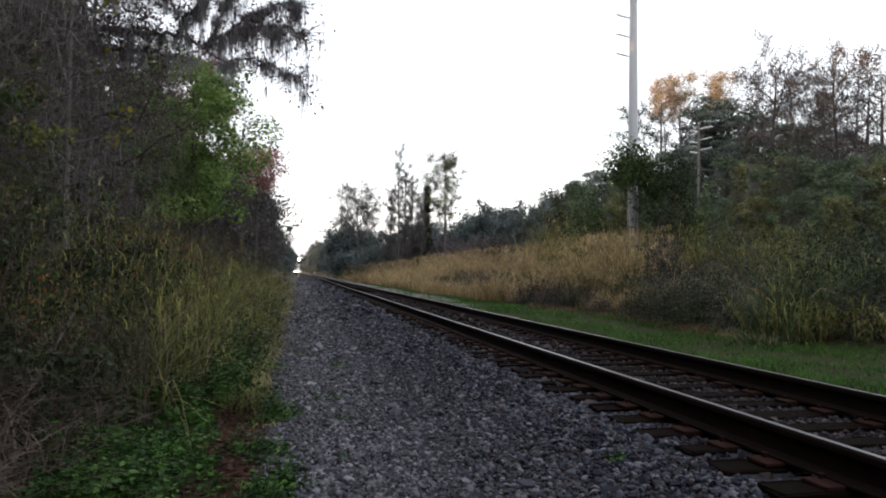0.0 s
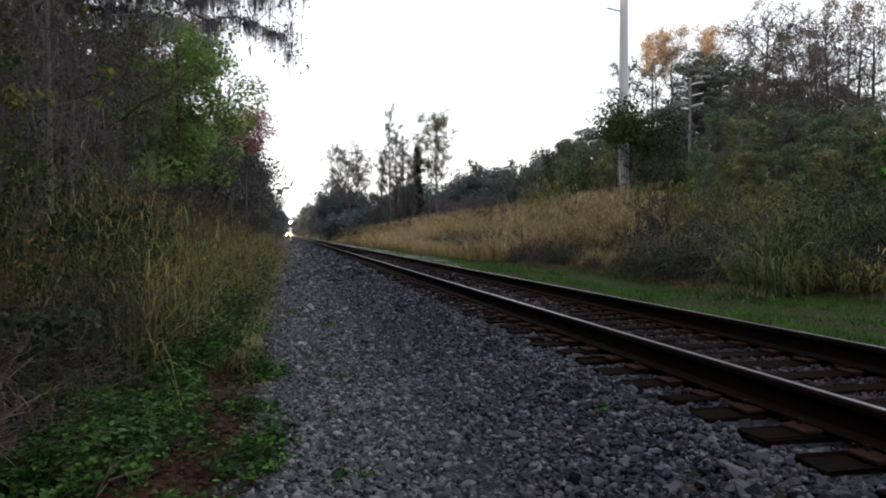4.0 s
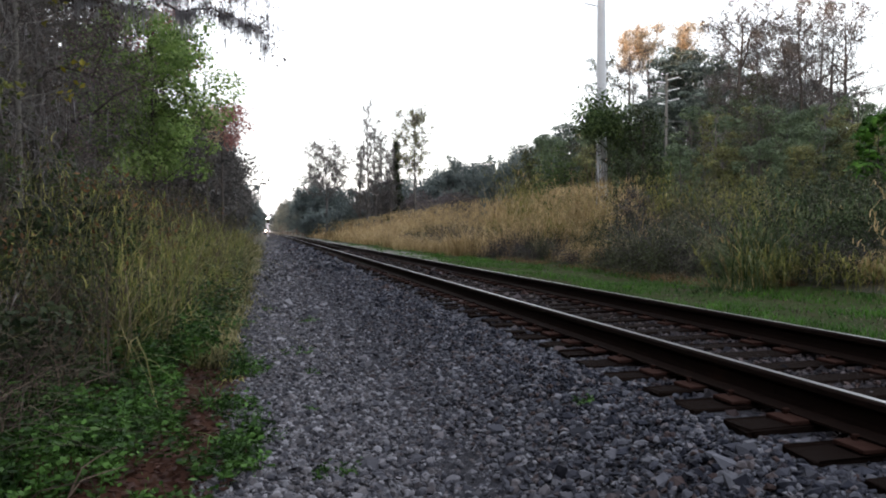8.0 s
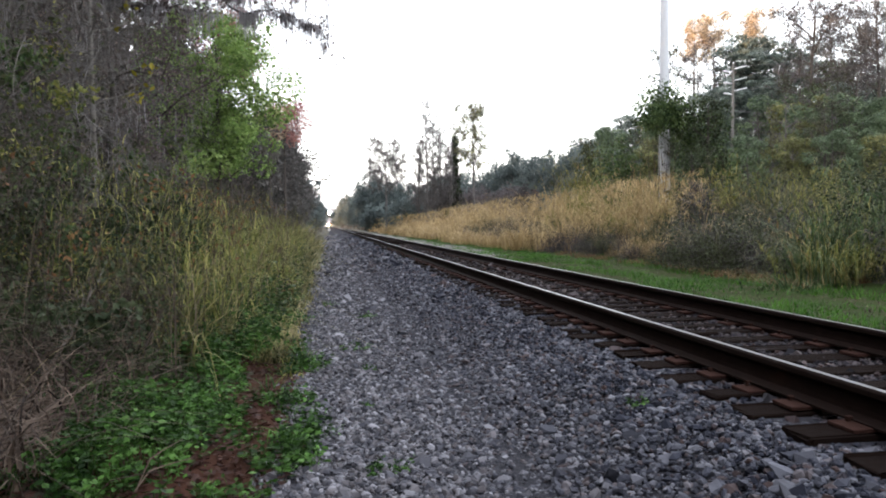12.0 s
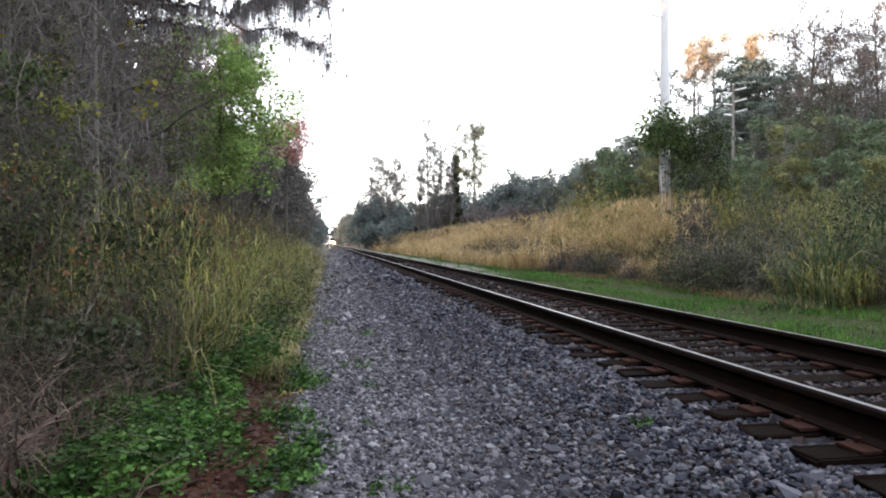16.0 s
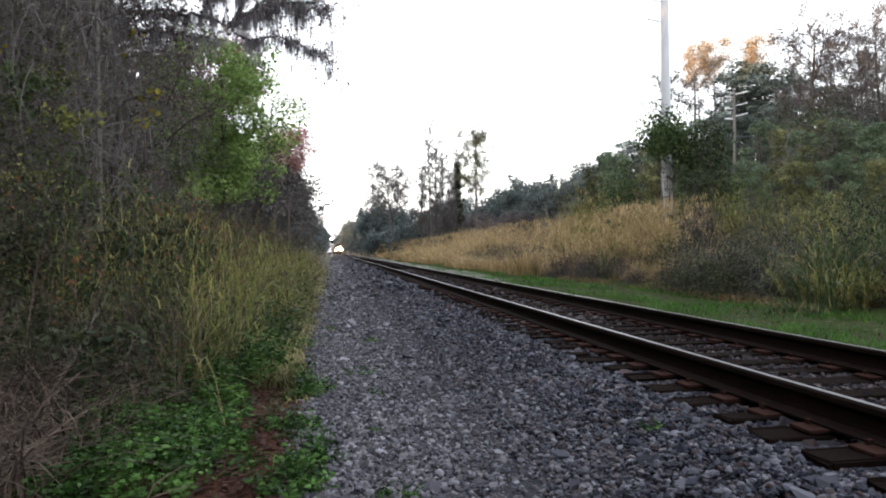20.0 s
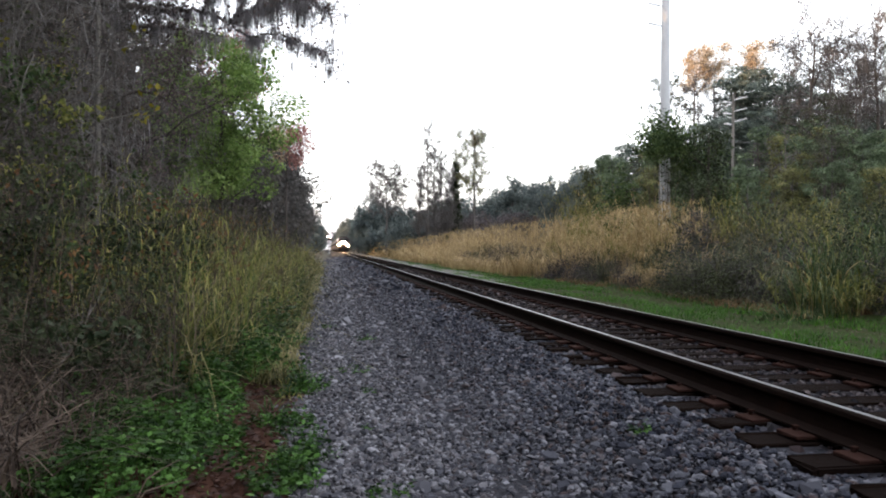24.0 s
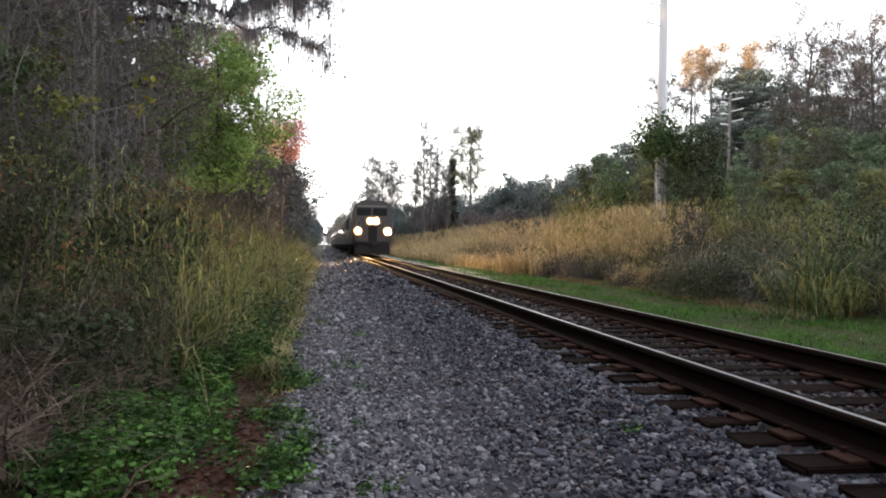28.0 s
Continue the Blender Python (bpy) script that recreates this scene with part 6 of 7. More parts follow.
    # tall canes that stand up over the golden grass, and yellow ones before the wood
    for k, (x, y, h, n, m) in enumerate(((15.0, 40.0, 2.9, 60, 0), (13.6, 40.5, 2.2, 50, 0), (16.6, 42.5, 3.6, 60, 0), (15.6, 44, 5.0, 60, 0), (16.4, 45, 5.6, 70, 0), (17.4, 46, 6.2, 60, 0), (14.6, 42, 3.6, 60, 1), (18.5, 43.5, 4.2, 70, 1), (17.3, 41, 4.0, 70, 1), (18.3, 39.6, 4.6, 60, 1), (16.3, 38.0, 3.3, 70, 0), (14.8, 36.0, 2.7, 60, 0), (13.2, 35, 2.3, 60, 1), (17.8, 30.5, 3.2, 50, 0), (18.9, 31.2, 3.8, 50, 0), (19.8, 30.5, 3.3, 50, 2), (18.8, 27.2, 2.6, 50, 0), (17.6, 24.4, 2.4, 40, 2), (22.8, 30.5, 3.0, 40, 2), (13.2, 16.6, 2.1, 60, 0), (12.4, 15.4, 1.7, 60, 3), (13.9, 15.9, 2.2, 60, 3), (11.3, 14.5, 0.9, 40, 0), (14.9, 15.4, 2.0, 50, 3), (19.4, 25.6, 2.6, 50, 0), (21.2, 28.0, 2.9, 50, 0), (16.6, 33.0, 2.9, 50, 0), (13.6, 31.5, 2.0, 50, 0), (24.2, 29.6, 3.0, 50, 0), (11.6, 14.6, 1.0, 34, 0), (12.0, 12.6, 0.9, 34, 0), (26.0, 31.0, 3.2, 40, 2))):
        make_cane_stand(x, y, h, n, (YELLOW_REED, GOLD, GREEN_REED, LUSH_REED)[m], 560 + k, ("stand of yellow-green cane with arching leaves", "stand of dry golden cane with feathery tops", "stand of olive-green cane with arching leaves", "stand of lush green cane with arching leaves")[m], 0.45, 0.8, 0.034 if y > 25 else 0.028, 9, 0.3)
    # cane and grass all over the bank
    n = 1300
    y = 12.5 + 40 * rng.uniform(0, 1, n) ** 1.3
    x = np.maximum(11.6 + 1.0 * smooth((17 - y) / 3.0), y * rng.uniform(0.34, 0.9, n) + rng.uniform(0, 4, n))
    x = np.where(np.arange(n) % 4 == 0, 11.8 + rng.uniform(0, 1, n) ** 2 * 5, x)
    c = np.array([noise.noise(Vector((a * 0.45, b * 0.35, 2.0))) for a, b in zip(x, y)])
    c = np.where((x > 0.47 * y) & (c < 0), c + 0.24, c)
    tuft = np.array([noise.noise(Vector((a * 0.6, b * 0.4, 12.0))) for a, b in zip(x, y)])
    for lo, hi, mat, lab, nm in ((-1, -0.1, GOLD, "dry straw-coloured cane grass on the far bank", "dry_cane"), (0.0, 1, GREEN_REED, "olive-green cane grass on the far bank", "bank_cane")):
        m = (c > lo) & (c < hi)
        leafy_stalks(rng, nm, lab, on_ground(x[m], y[m]), rng.uniform(0.7, 2.3, m.sum()) * (0.8 + 0.5 * np.abs(c[m])) * (0.55 + 0.45 * np.clip((x[m] - 11.5) / 3.0, 0, 1)) * (0.5 + 1.7 * np.clip(tuft[m] + 0.15, 0, 0.5)), mat, 0.75, 0.034, 7, 0.6)
    pad_tree("vine_hung_bush", "dark bush hung with dead vines among the grass", put(16.7, 30.8), BARK, DARK_GREEN, 157, 4.3, 0.4, 0.75, 26, 3400, 0.06, 0.42, 0.9, 0.1, "wide", category="bush")
    pad_tree("vine_hung_bush", "dark bush hung with dead vines among the grass", put(14.9, 27.6), BARK, BANK_BRUSH, 158, 2.6, 0.3, 0.7, 22, 2400, 0.05, 0.42, 0.9, 0.06, "wide", category="bush")
    # the tree wrapped in vines, at the pole's foot
    make_shrub("vine_covered_tree", "tree smothered in dark green climbing vines", put(18.9, 38.4), VINE, 151, (3.3, 2.6, 2.5), 14, 5200, 0.1, 30, fill=0.3, category="tree", lift=6.0)
    make_shrub("vine_covered_tree", "drooping mass of dark green climbing vines", put(21.5, 38.6), VINE, 153, (3.3, 3.0, 3.6), 30, 5200, 0.1, 26, fill=0.3, category="tree", lift=3.2)
    make_shrub("vine_covered_tree", "mound of dark green climbing vines under a tree", put(22.4, 38.9), DARK_GREEN, 152, (2.4, 2.8, 4.2), 40, 3600, 0.09, 34, fill=0.2, category="tree")
    make_shrub("vine_covered_tree", "low dark vine-hung bush beside a pole", put(17.2, 40.5), VINE, 154, (2.8, 2.4, 5.6), 30, 4200, 0.1, 30, fill=0.3, category="tree")
    pad_tree("vine_covered_tree", "dead tree trunk hung with dark vines to the ground", put(20.7, 36.6), BARK, DARK_GREEN, 156, 7.4, 0.6, 0.9, 34, 4200, 0.09, 0.55, 0.9, 0.16, "wide")
    make_tree("vine_covered_tree", "thin bare tree rising out of climbing vines", put(20.3, 41.5), BARK, OLIVE, 155, H=11.0, base=4.0, spread=2.3, limbs=14, subs=6, twigs=5, leaves=1500, leaf=0.08, cluster=0.12, r0=0.1, rise=1.0, thin=0.014)
    # woods at the far bank, most leaf colours paled for air haze
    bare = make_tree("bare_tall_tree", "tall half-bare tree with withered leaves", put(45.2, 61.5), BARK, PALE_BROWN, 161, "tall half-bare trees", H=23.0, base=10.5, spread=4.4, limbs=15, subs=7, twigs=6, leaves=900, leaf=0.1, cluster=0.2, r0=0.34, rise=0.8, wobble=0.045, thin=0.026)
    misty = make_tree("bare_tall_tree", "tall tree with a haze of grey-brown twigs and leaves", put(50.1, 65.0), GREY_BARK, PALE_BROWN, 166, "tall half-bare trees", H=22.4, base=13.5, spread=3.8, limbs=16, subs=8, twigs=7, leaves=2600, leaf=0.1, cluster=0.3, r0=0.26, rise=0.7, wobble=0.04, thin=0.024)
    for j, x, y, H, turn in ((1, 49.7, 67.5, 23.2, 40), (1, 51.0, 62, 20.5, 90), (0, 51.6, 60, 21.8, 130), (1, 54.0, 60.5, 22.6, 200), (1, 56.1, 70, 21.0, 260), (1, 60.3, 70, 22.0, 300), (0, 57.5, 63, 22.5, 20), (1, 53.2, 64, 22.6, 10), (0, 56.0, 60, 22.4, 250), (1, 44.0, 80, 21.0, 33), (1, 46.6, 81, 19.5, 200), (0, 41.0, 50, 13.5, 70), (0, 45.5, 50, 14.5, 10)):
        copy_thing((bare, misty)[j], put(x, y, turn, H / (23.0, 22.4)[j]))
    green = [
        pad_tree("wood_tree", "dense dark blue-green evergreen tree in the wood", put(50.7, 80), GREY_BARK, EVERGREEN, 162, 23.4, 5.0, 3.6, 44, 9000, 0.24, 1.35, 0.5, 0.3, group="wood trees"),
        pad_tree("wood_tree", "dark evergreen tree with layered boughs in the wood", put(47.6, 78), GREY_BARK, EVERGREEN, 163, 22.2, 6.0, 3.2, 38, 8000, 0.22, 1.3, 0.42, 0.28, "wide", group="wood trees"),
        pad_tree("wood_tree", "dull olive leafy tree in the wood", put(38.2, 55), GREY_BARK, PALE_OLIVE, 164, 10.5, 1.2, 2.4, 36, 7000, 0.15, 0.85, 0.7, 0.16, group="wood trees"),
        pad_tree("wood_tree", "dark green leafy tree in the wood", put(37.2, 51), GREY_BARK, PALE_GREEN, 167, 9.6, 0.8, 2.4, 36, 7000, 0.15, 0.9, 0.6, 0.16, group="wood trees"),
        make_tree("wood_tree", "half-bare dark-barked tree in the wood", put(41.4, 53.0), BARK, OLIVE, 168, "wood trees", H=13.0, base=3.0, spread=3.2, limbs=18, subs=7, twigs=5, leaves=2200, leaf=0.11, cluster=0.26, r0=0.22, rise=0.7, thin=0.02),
    ]
    tall = (23.4, 22.2, 10.5, 9.6, 13.0)
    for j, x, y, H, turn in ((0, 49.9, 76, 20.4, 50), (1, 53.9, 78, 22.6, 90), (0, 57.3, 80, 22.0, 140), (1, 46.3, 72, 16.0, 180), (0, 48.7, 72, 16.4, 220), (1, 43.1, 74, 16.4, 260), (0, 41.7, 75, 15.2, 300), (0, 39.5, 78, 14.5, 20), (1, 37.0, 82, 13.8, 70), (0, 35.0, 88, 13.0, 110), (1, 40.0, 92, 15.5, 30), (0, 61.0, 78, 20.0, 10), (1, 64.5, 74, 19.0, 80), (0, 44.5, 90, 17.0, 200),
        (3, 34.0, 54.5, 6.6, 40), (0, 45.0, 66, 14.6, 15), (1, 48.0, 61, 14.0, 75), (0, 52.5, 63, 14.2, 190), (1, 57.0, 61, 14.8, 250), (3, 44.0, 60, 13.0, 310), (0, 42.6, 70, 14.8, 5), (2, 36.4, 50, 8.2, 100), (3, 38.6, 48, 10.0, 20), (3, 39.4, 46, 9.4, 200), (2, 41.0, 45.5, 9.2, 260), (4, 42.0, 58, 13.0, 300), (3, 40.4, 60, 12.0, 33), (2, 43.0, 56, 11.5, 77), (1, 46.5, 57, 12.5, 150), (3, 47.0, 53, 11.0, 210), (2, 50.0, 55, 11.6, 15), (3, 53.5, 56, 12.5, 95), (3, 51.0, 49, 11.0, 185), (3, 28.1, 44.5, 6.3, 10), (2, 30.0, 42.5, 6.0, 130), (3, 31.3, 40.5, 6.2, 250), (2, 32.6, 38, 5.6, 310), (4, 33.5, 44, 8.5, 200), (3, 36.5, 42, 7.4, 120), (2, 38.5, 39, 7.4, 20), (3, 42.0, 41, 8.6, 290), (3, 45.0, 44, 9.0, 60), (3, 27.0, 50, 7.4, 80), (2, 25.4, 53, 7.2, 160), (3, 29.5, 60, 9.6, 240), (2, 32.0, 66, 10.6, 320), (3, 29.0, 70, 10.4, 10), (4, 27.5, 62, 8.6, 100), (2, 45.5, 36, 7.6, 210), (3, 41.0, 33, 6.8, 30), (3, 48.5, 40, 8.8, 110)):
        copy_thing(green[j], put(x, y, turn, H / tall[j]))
    pad_tree("broad_leaved_bush", "bush with broad bright green leaves at the wood's edge", put(34.6, 34.4), BARK, LAWN, 169, 7.0, 3.2, 1.1, 14, 700, 0.32, 0.6, 0.7, 0.06, category="bush")
    for k, (x, y, H) in enumerate(((40.6, 56.5, 14.0), (43.4, 53.0, 12.0), (36.6, 47.0, 10.0), (33.4, 48.0, 9.5), (46.4, 48.0, 12.5), (38.6, 43.0, 9.0), (30.8, 47.5, 9.0))):
        make_tree("bare_sapling", "thin pale bare trunk at the wood's edge", put(x, y), PALE_BARK if k % 2 else BARK, PALE_BROWN, 180 + k, "bare saplings", H=H, base=3.0, spread=1.6, limbs=12, subs=4, twigs=3, leaves=260, leaf=0.1, cluster=0.15, r0=0.13, shape="tall", rise=0.9, wobble=0.05, thin=0.016)
    # crown colour is brightened to look sunlit, besides the sun that reaches it
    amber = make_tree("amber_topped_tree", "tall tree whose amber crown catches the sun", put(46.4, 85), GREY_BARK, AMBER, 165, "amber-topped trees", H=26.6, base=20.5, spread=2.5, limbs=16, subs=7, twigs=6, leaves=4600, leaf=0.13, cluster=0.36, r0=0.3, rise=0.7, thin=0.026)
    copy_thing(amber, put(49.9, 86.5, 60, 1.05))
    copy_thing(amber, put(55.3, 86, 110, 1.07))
    # single trees down the line
    for k, (x, y, H, n) in enumerate(((15.6, 115, 21.5, 1500), (16.9, 116, 18.5, 1700), (18.3, 117, 16.5, 1700), (14.6, 117, 15.0, 1200), (19.6, 116, 14.0, 1300))):
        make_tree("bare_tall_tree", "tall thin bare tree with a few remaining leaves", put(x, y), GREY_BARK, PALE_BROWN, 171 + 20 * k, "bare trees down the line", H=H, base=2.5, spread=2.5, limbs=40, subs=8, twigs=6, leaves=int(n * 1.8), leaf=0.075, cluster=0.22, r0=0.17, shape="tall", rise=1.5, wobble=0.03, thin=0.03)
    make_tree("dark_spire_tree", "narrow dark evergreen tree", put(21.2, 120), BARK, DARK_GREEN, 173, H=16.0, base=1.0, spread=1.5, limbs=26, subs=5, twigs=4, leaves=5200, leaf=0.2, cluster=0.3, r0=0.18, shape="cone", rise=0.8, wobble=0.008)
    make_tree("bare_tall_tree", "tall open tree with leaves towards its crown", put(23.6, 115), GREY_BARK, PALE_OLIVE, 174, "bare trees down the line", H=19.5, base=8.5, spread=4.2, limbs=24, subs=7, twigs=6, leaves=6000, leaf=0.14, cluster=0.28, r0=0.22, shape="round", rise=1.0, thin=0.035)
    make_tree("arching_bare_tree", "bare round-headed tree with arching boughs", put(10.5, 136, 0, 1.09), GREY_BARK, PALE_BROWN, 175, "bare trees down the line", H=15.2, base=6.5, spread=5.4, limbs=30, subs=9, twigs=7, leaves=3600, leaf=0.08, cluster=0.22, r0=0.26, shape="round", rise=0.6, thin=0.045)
    make_tree("bare_tall_tree", "small half-bare tree over the golden grass", put(23.4, 62), BARK, OLIVE, 176, "bare trees down the line", H=7.6, base=1.5, spread=1.8, limbs=16, subs=5, twigs=4, leaves=1700, leaf=0.16, cluster=0.25, r0=0.1, shape="tall", rise=1.0)


def make_far_woods():
    """Woods that close the view down the line."""
    rng = np.random.default_rng(181)
    bits, tr, brown = [], [], []

    def crown(x, y, H, w, m, leaf, out=None):
        c = np.array([x, y, float(ground_z(x, y))])
        q = unit(rng.normal(size=(30, 3))) * rng.uniform(0.45, 1, (30, 1)) * np.array([w, w, H * 0.46]) + np.array([0, 0, H * 0.52])
        P = c + q[rng.integers(0, 30, m)] + rng.normal(0, 1, (m, 3)) * np.array([w, w, w]) * 0.16
        P[:, 2] = np.maximum(P[:, 2], c[2] + 0.2)
        (bits if out is None else out).append(leaf_quads(rng, P, leaf, 1.5))
        tr.append((c + [0, 0, -0.5], c + [rng.normal(0, 0.4), rng.normal(0, 0.4), H * 0.8]))

    for k in range(26):  # beyond the field, right of the line
        u = k / 25
        H = float(np.interp(u, [0, 0.12, 0.3, 0.45, 0.6, 0.76, 1.0], [17, 14.0, 13.0, 14.5, 19.0, 18.0, 24.0])) * rng.uniform(0.85, 1.1)
        crown(12 + u * 54 + rng.normal(0, 1.5), 215 - u * 95 + rng.normal(0, 5), H, rng.uniform(3.6, 5.2), 2200, 0.42)
    for x, y, H in ((32.1, 150, 11.6), (35.3, 148, 13.5), (37.9, 146, 15.5), (40.2, 143, 15.5), (42.7, 140, 16.1), (44.9, 137, 15.3), (45.4, 130, 15.6), (45.8, 122, 16.0), (46.6, 116, 16.3), (47.1, 110, 16.6), (47.3, 104, 16.6)):  # an unbroken belt of rounded crowns
        for dx, dy, f in ((0, 0, 1.0), (1.9, 2.0, 0.93), (-1.4, 4.0, 0.95), (0.8, -3.0, 0.8)):
            crown(x + dx + rng.normal(0, 0.4), y + dy, H * f * rng.uniform(0.94, 1.03), rng.uniform(2.6, 3.4), 1900, 0.36)
    for k in range(44):  # low brush behind the field
        u = k / 43
        crown(10 + u * 56 + rng.normal(0, 1), 200 - u * 92 + rng.normal(0, 4), rng.uniform(4, 6), rng.uniform(3, 4), 500, 0.42)
    for k in range(20):  # dark brush under the bare trees
        u = k / 19
        crown(12.2 + u * 21.8 + rng.normal(0, 0.6), 128 - u * 6 + rng.normal(0, 3), rng.uniform(5.5, 8.0), rng.uniform(2.8, 3.6), 1500, 0.26, brown if u > 0.22 else None)
    for k in range(16):  # right of the line, down to the bend
        y = 165 + k * 24 + rng.normal(0, 4)
        w = rng.uniform(3.2, 4.2)
        for row in range(2):
            crown(float(bend(y)) + 7.2 + w + row * 5.5, y, float(np.interp(y, [165, 195, 230, 300, 450], [6.5, 14.0, 16.0, 17.5, 21.0])) * rng.uniform(0.88, 1.02), w, 1900, 0.5)
    for k in range(40):  # on both sides, on to the horizon
        y = 270 + k * 26
        for side in (-1, 1):
            crown(float(bend(y)) + (15 + rng.uniform(0, 6) if side > 0 else -9.5 - rng.uniform(0, 6)), y, rng.uniform(12, 17), rng.uniform(4, 5.5), 520, 1.1)
    for k in range(27):  # close on the left, down to the end of the view
        y = 222 + k * 18 + rng.normal(0, 4)
        w = rng.uniform(3.0, 3.8)
        crown(float(bend(y)) - 0.8 - w, y, float(np.interp(y, [220, 320, 700], [9.5, 12.0, 15.0])) * rng.uniform(0.9, 1.1), w, 900, 0.55)
    for k in range(16):
        crown(float(bend(1085)) + 3.5 + (k - 7.5) * 6, 1085 + rng.normal(0, 8), rng.uniform(24, 34), 6, 300, 2.2)
    for k in range(60):  # wide belt round the place
        a = radians(20 + k * 5.6)
        crown(150 * math.sin(a) + 15, 150 * math.cos(a) + 20, rng.uniform(11, 16), rng.uniform(6, 8), 420, 1.4)
    V, F = joined(bits)
    V2, F2 = tubes(np.array([a for a, b in tr]), np.array([b for a, b in tr]), np.full(len(tr), 0.25), np.full(len(tr), 0.06), 5)
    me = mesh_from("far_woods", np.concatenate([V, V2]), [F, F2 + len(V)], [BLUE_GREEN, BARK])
    idx = np.zeros(len(F) + len(F2), dtype=np.int32)
    idx[len(F):] = 1
    me.polygons.foreach_set("material_index", idx)
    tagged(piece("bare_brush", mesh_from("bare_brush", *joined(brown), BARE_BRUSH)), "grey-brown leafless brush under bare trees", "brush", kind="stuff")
    tagged(piece("far_woods", me), "mixed woods down the line, their colour paled for haze", "woods", kind="stuff")


def make_poles():
    g = float(ground_z(19.8, 40))
    pole = tagged(new("transmission_pole"), "tall tapering pale grey steel transmission pole", "utility pole")
    pole.matrix_basis = pose(19.8, 40, g)
    H = 27.0
    zs = np.linspace(-1.0, H, 12)
    rs = np.interp(zs, [-1, 3, 15, H], [0.37, 0.34, 0.24, 0.16])
    P = np.stack([np.zeros(12), np.zeros(12), zs], 1)
    piece("shaft", mesh_from("shaft", *polytube(P, rs, 12), CONCRETE, True), pole)
    for z in (9.0, 17.5):
        part("joint_band", cyl_bm(float(np.interp(z, zs, rs)) + 0.008, float(np.interp(z, zs, rs)) + 0.008, 0.12, pose(0, 0, z), 16), CONCRETE, pole)
    for j, z in enumerate((13.9, 15.1, 16.3, 17.5)):
        arm = piece("insulator_arm", mesh_from("insulator_arm", *tubes([(-0.15, 0, z)], [(-1.15, 0, z + 0.16)], [0.035], [0.03], 6), CONCRETE), pole)
        for k in range(6):
            part("shed", cyl_bm(0.075, 0.05, 0.03, pose(-0.45 - k * 0.11, 0, z + 0.05 + k * 0.017, 0, 82, 0), 10), INSULATOR, arm)
    # vines climbing the shaft
    rng = np.random.default_rng(7)
    n = 1500
    a, z = rng.uniform(0, 6.28, n), rng.uniform(0, 1, n) ** 0.8 * 8.2
    keep = np.array([noise.noise(Vector((math.cos(u) * 1.5, math.sin(u) * 1.5, w * 2.6))) + (0.4 if w > 5.4 else 0.0) > -0.02 for u, w in zip(a, z)])
    a, z = a[keep], z[keep]
    r = 0.385 + rng.uniform(0, 0.1, len(a)) + np.where(z > 5.6, rng.uniform(0, 0.5, len(a)), 0)
    piece("climbing_vines", mesh_from("climbing_vines", *leaf_quads(rng, np.stack([np.cos(a) * r, np.sin(a) * r, z], 1), 0.12, 1.4), DARK_GREEN), pole, "dark green climbing vines")

    x, y = 40.0, 66.0
    g = float(ground_z(x, y))
    pole2 = tagged(new("utility_pole"), "weathered wooden utility pole with insulators and cables", "utility pole")
    pole2.matrix_basis = pose(x, y, g)
    top = 16.9 - g
    piece("shaft", mesh_from("shaft", *polytube([(0, 0, -1), (0, 0, 5), (0, 0, 11), (0, 0, top)], [0.2, 0.17, 0.145, 0.12], 10), WOODPOLE, True), pole2)
    for j, z in enumerate((16.75, 15.6, 14.55)):
        for x0, x1, z0, z1 in ((0.1, 1.5, z - 0.36, z), (-0.1, -1.0, z - 0.66, z - 0.6)):
            arm = piece("insulator_arm", mesh_from("insulator_arm", *tubes([(x0, 0, z0 - g)], [(x1, 0, z1 - g)], [0.05], [0.045], 6), INSULATOR), pole2, "pale standoff insulator")
            for q in range(5):
                f = 0.3 + 0.16 * q
                part("shed", cyl_bm(0.1, 0.07, 0.06, pose(x0 + (x1 - x0) * f, 0, z0 + (z1 - z0) * f - g, 0, 78 if x1 > 0 else -86, 0), 8), INSULATOR, arm)
    part("bracket", box_bm(-1.4, 1.9, -0.06, 0.06, 12.1 - g, 12.2 - g, 0.01), WIRE, pole2)
    # cables of the wooden pole
    for dx, z in ((-1.0, 16.15 - g), (1.5, 16.75 - g), (-1.0, 15.0 - g), (1.5, 15.6 - g), (-1.0, 13.95 - g), (1.5, 14.55 - g), (-1.3, 12.15 - g), (1.8, 12.15 - g)):
        pts = []
        for q in np.linspace(0, 1, 14):
            far = 42.0 * q * (1 if dx > 0 else -1)
            pts.append((x + dx + far * 0.78, y - far * 0.62, g + z - 1.6 * 4 * q * (1 - q) * 0.5))
        tagged(piece("overhead_cable", mesh_from("overhead_cable", *polytube(pts, np.full(14, 0.012 if dx > 0 else 0.004), 4), WIRE)), "thin sagging overhead cable", "cable", "overhead cables")


# ---- the train ----
SILVER = solid_material("train_silver", [(0.1, 0.1, 0.105), (0.16, 0.155, 0.155)], 1.5, 0.45, 0.5, 0.1, 0.002)
NAVY = solid_material("train_dark_paint", [(0.02, 0.014, 0.014), (0.042, 0.03, 0.03)], 1.5, 0.4, 0.0, 0.1, 0.002)
BLACK = solid_material("train_black", [(0.01, 0.01, 0.011), (0.03, 0.028, 0.027)], 4.0, 0.7, 0.0, 0.3, 0.004)
GLASS = solid_material("train_glass", [(0.015, 0.017, 0.02), (0.02, 0.022, 0.025)], 1.0, 0.08)
HEADLIGHT = glow_material("headlight_lens", (1.0, 0.62, 0.28), 1500.0)
# orange emission standing for the halo of glare around the lenses
HALO = glow_material("headlight_halo", (1.0, 0.5, 0.17), 0.5)
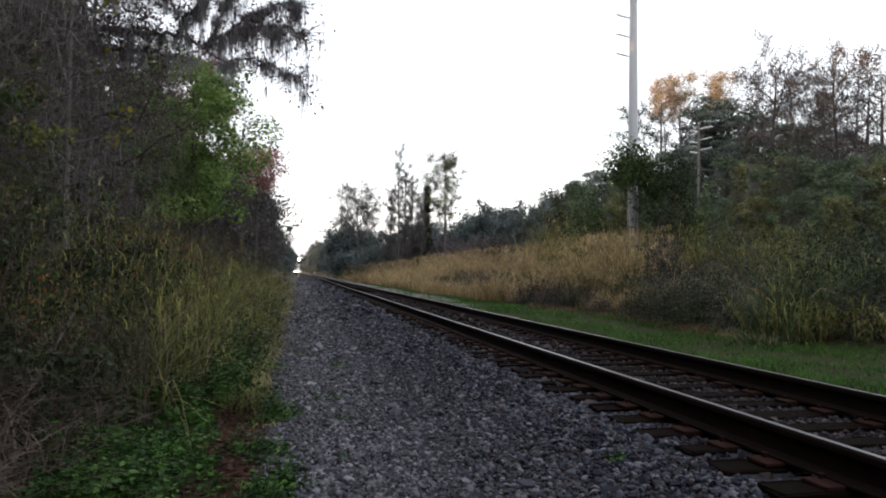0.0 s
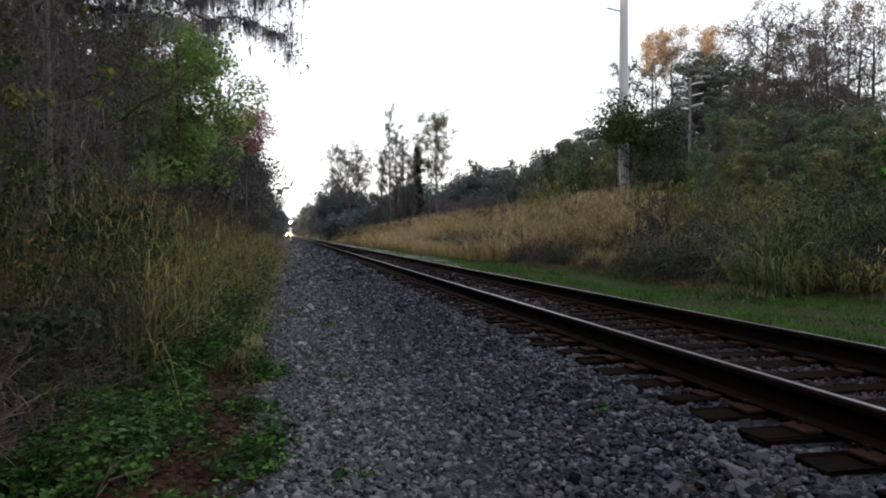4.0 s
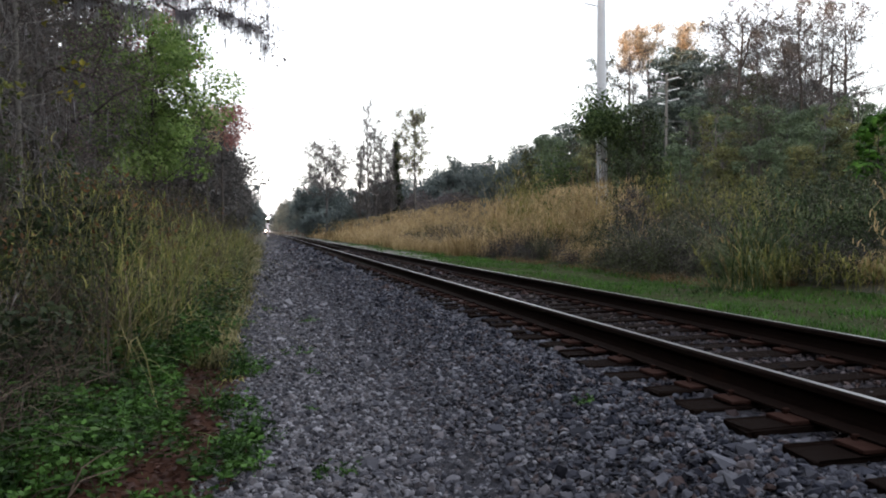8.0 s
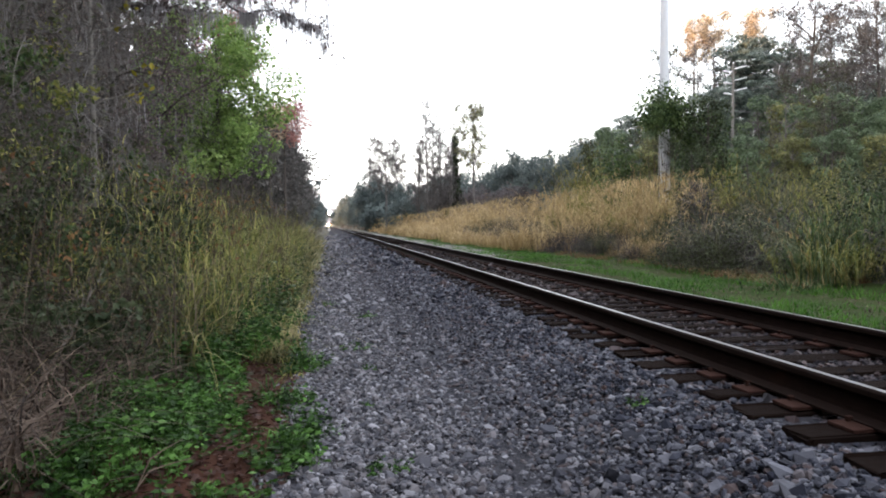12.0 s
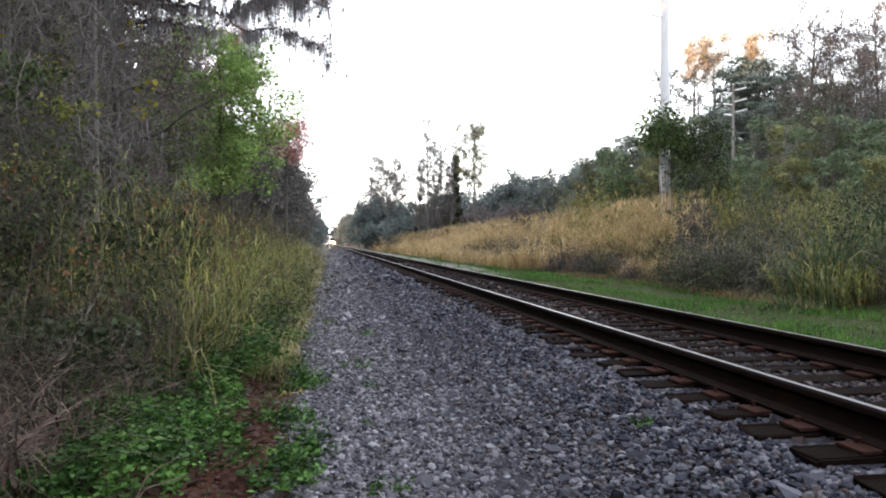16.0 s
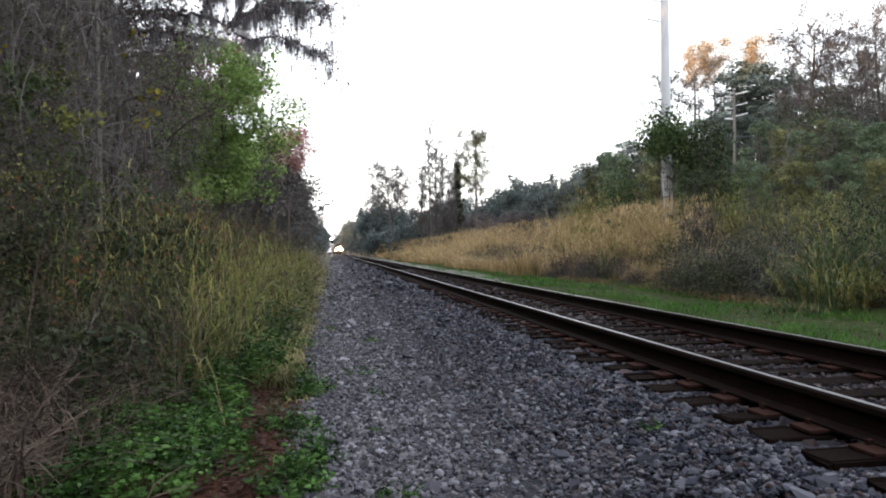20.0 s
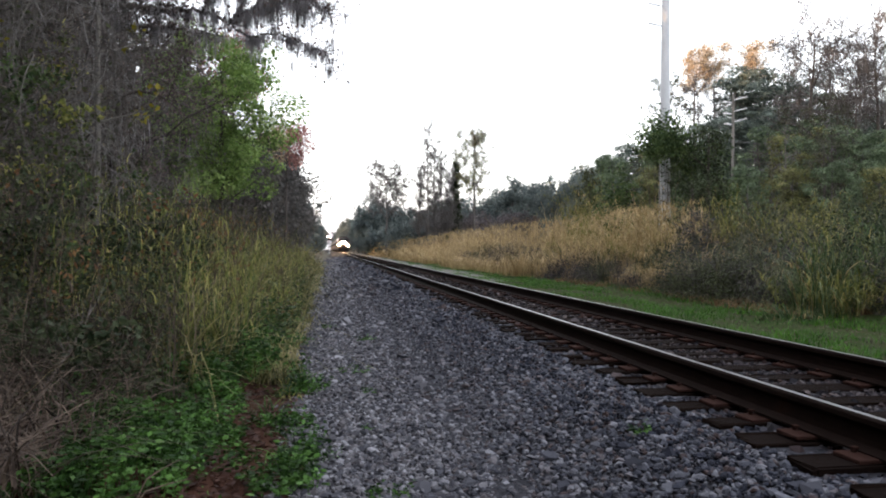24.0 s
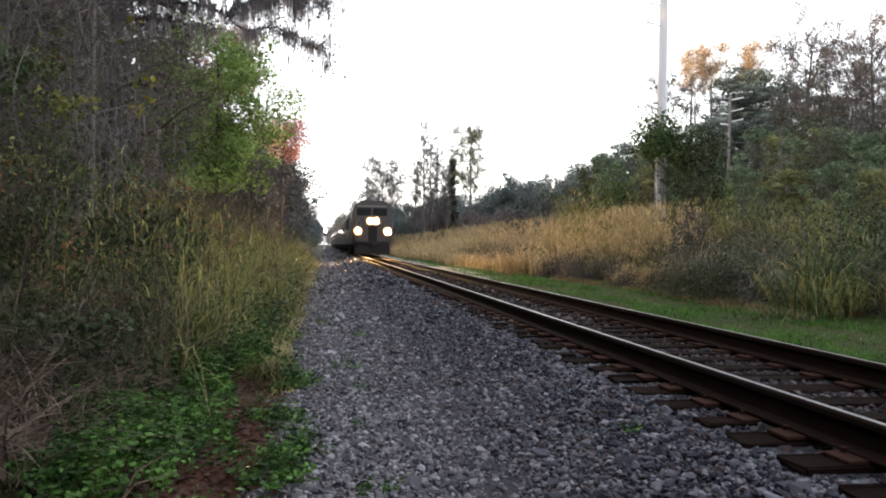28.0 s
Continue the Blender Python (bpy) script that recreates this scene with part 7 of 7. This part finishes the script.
SIGNAL_LAMP = glow_material("signal_lamp", (1.0, 0.9, 0.78), 900.0)
SPEED, ARRIVE = 34.0, 54.0  # metres a second; where the front stands at 28 s


def extrude_bm(section, y0, y1):
    """A closed outline in x and z, drawn out along y."""
    bm = bmesh.new()
    rings = [[bm.verts.new((x, y, z)) for x, z in section] for y in (y0, y1)]
    n = len(section)
    for k in range(n):
        bm.faces.new((rings[0][k], rings[0][(k + 1) % n], rings[1][(k + 1) % n], rings[1][k]))
    bm.faces.new(rings[0][::-1])
    bm.faces.new(rings[1])
    bmesh.ops.recalc_face_normals(bm, faces=bm.faces[:])
    return bm


def make_bogie(top, y):
    bogie = part("bogie", box_bm(-1.15, 1.15, y - 1.9, y + 1.9, 0.35, 0.85, 0.06), BLACK, top)
    for wy in (y - 1.35, y + 1.35):
        for side in (-1, 1):
            part("wheel", cyl_bm(0.5, 0.5, 0.13, pose(side * 0.75, wy, 0.5, 0, 90, 0), 24), BLACK, bogie)


HULL = [(-1.5, 0.9), (-1.53, 1.4), (-1.53, 3.3), (-1.3, 3.95), (-0.75, 4.3), (0.75, 4.3), (1.3, 3.95), (1.53, 3.3), (1.53, 1.4), (1.5, 0.9)]


def make_locomotive():
    loco = tagged(new("locomotive"), "dark diesel locomotive with bright headlights coming down the track", "locomotive")
    part("body", extrude_bm(HULL, 2.4, 20.5), NAVY, loco)
    part("cab", extrude_bm([(x * 1.005, z + 0.03 if z > 3 else z) for x, z in HULL], 1.3, 4.2), NAVY, loco)
    nose = [(-1.2, 0.9), (-1.25, 1.3), (-1.25, 2.45), (-1.0, 2.85), (-0.6, 2.93), (0.6, 2.93), (1.0, 2.85), (1.25, 2.45), (1.25, 1.3), (1.2, 0.9)]
    bm = extrude_bm(nose, 0.1, 1.3)
    part("nose", bm, NAVY, loco)
    for side in (-1, 1):
        part("windshield", box_bm(-0.55, 0.55, -0.02, 0.02, -0.3, 0.3, 0.015), GLASS, loco, "dark windscreen pane", pose(side * 0.62, 1.29, 3.42, 6, 0, 0))
        for kind, x, z, r in (("ditch_light", 1.12, 1.9, 0.17), ("headlight", 0.2, 2.68, 0.16)):
            ring = tubes([(side * x, 0.25, z)], [(side * x, -0.2, z)], [r + 0.18], [r + 0.18], 20)
            lamp = piece(kind, mesh_from(kind, *ring, BLACK), loco)
            # glowing disc added behind the lens as its glare halo
            part("reflector", cyl_bm(r + 0.17, r + 0.13, 0.04, pose(side * x, -0.0, z, 90, 0, 0), 20), HALO, lamp, "orange glowing disc for the glare halo round the lens")
            part("lens", cyl_bm(r, r, 0.02, pose(side * x, -0.05, z, 90, 0, 0), 20), HEADLIGHT, lamp, "glaring warm white lens")
        part("side_window", box_bm(-0.012, 0.012, -0.45, 0.45, -0.3, 0.3, 0.006), GLASS, loco, "", pose(side * 1.535, 3.2, 2.95))
        part("side_grille", box_bm(-0.02, 0.02, -3.5, 3.5, -0.45, 0.45, 0.01), BLACK, loco, "", pose(side * 1.535, 13.0, 2.7))
        part("handrail", cyl_bm(0.02, 0.02, 1.3, pose(side * 1.58, 4.6, 2.0), 8), SILVER, loco)
        part("grab_rail", cyl_bm(0.018, 0.018, 1.1, pose(side * 0.92, 0.05, 1.9), 8), SILVER, loco)
        part("side_step", box_bm(-0.22, 0.22, -0.2, 0.2, -0.03, 0.03, 0.01), BLACK, loco, "", pose(side * 1.35, 1.1, 0.75))
        part("wiper", box_bm(-0.012, 0.012, -0.012, 0.012, -0.25, 0.25), BLACK, loco, "", pose(side * 0.62, 1.26, 3.42, 6, 25, 0))
    part("nose_door", box_bm(-0.34, 0.34, 0.07, 0.11, 1.05, 2.35, 0.012), BLACK, loco, "dark nose door")
    part("anti_climber", box_bm(-1.25, 1.25, -0.12, 0.14, 1.0, 1.12, 0.02), BLACK, loco)
    part("pilot", extrude_bm([(-1.35, 0.15), (1.35, 0.15), (1.3, 0.95), (-1.3, 0.95)], 0.0, 0.5), BLACK, loco, "black steel snowplough pilot")
    part("coupler", box_bm(-0.16, 0.16, -0.35, 0.2, 0.75, 1.05, 0.04), BLACK, loco)
    part("fuel_tank", box_bm(-1.3, 1.3, 8.5, 14.0, 0.3, 0.95, 0.08), BLACK, loco)
    part("roof_fan_housing", box_bm(-0.9, 0.9, 14.0, 19.0, 4.25, 4.45, 0.05), BLACK, loco)
    part("horn", cyl_bm(0.12, 0.04, 0.5, pose(0.4, 4.0, 4.45, 90, 0, 0), 12), SILVER, loco)
    # reflection along the windscreen's top edge, built as a pale strip
    part("light_band", box_bm(-1.15, 1.15, 1.25, 1.29, 3.84, 3.93), SILVER, loco, "pale strip standing for a reflection at the windscreen's top")
    make_bogie(loco, 4.6)
    make_bogie(loco, 17.0)
    return loco


def make_coach():
    coach = tagged(new("passenger_coach"), "stainless steel passenger coach behind the locomotive", "railway coach", "coaches of the train")
    part("body", extrude_bm([(x, z * 0.985) for x, z in HULL], 0.3, 25.4), SILVER, coach)
    for k in range(9):
        for side in (-1, 1):
            part("window", box_bm(-0.014, 0.014, -0.75, 0.75, -0.35, 0.35, 0.006), GLASS, coach, "", pose(side * 1.532, 3.4 + k * 2.35, 2.55))
    for side in (-1, 1):
        part("stripe", box_bm(-0.008, 0.008, -12.2, 12.2, -0.12, 0.12), NAVY, coach, "dark blue stripe", pose(side * 1.535, 12.85, 1.75))
    part("underframe", box_bm(-1.2, 1.2, 7.0, 18.5, 0.4, 0.95, 0.05), BLACK, coach)
    make_bogie(coach, 3.4)
    make_bogie(coach, 22.3)
    return coach


def make_signal():
    """A wayside signal left of the track, its lamp lit."""
    y = 230.0
    x = float(bend(y)) - 0.22
    g = float(ground_z(x, y))
    signal = tagged(new("railway_signal"), "railway signal mast with one bright white lamp lit", "signal")
    signal.matrix_basis = pose(x, y, g)
    top = 5.15 - g
    part("mast", cyl_bm(0.1, 0.08, top + 0.9, pose(0, 0, top / 2 + 0.1), 12), CONCRETE, signal)
    part("base", box_bm(-0.35, 0.35, -0.35, 0.35, -0.2, 0.45, 0.03), CONCRETE, signal, "concrete foot")
    head = part("signal_head", box_bm(-0.33, 0.33, -0.24, -0.1, top - 1.2, top + 0.4, 0.04), BLACK, signal, "black target plate with lamps")
    for k, z in enumerate((top, top - 0.42, top - 0.84)):
        part("hood", cyl_bm(0.16, 0.16, 0.3, pose(0, -0.4, z + 0.03, 90, 0, 0), 16), BLACK, head)
        part("lens", cyl_bm(0.15, 0.15, 0.02, pose(0, -0.56, z, 90, 0, 0), 16), SIGNAL_LAMP if k == 0 else GLASS, head, "glaring white lens" if k == 0 else "unlit lens")
    for side in (-0.2, 0.2):
        part("ladder_rail", box_bm(side - 0.02, side + 0.02, 0.3, 0.34, 0.0, top - 0.6), BLACK, signal)
    for k in range(12):
        part("rung", box_bm(-0.2, 0.2, 0.31, 0.33, 0.3 + k * 0.36, 0.33 + k * 0.36), BLACK, signal)


def along(y):
    """The pose of a vehicle whose front stands at y on the track."""
    a = math.atan2(-(float(bend(y + 12)) - float(bend(y))), 12.0)
    return pose(TRACK_X + float(bend(y)), y, RAIL_TOP, 0, 0, math.degrees(a))


make_ground()
bed = make_bed()
make_track()
make_lawn()
make_field()
make_right_bank()
make_poles()
make_far_woods()
make_left_wood()
make_left_bank()
make_reeds()
make_ground_cover()
make_signal()
loco = make_locomotive()
coach = make_coach()
train = [(loco, 0.0)] + [(coach, 21.6)] + [(copy_thing(coach, Matrix()), 21.6 + 26.0 * k) for k in range(1, 7)]
make_gravel(bed)


def motions():
    for vehicle, back in train:
        walk(vehicle, [(t, along(ARRIVE + back + SPEED * (28.0 - t))) for t in range(0, 29)])


motions()
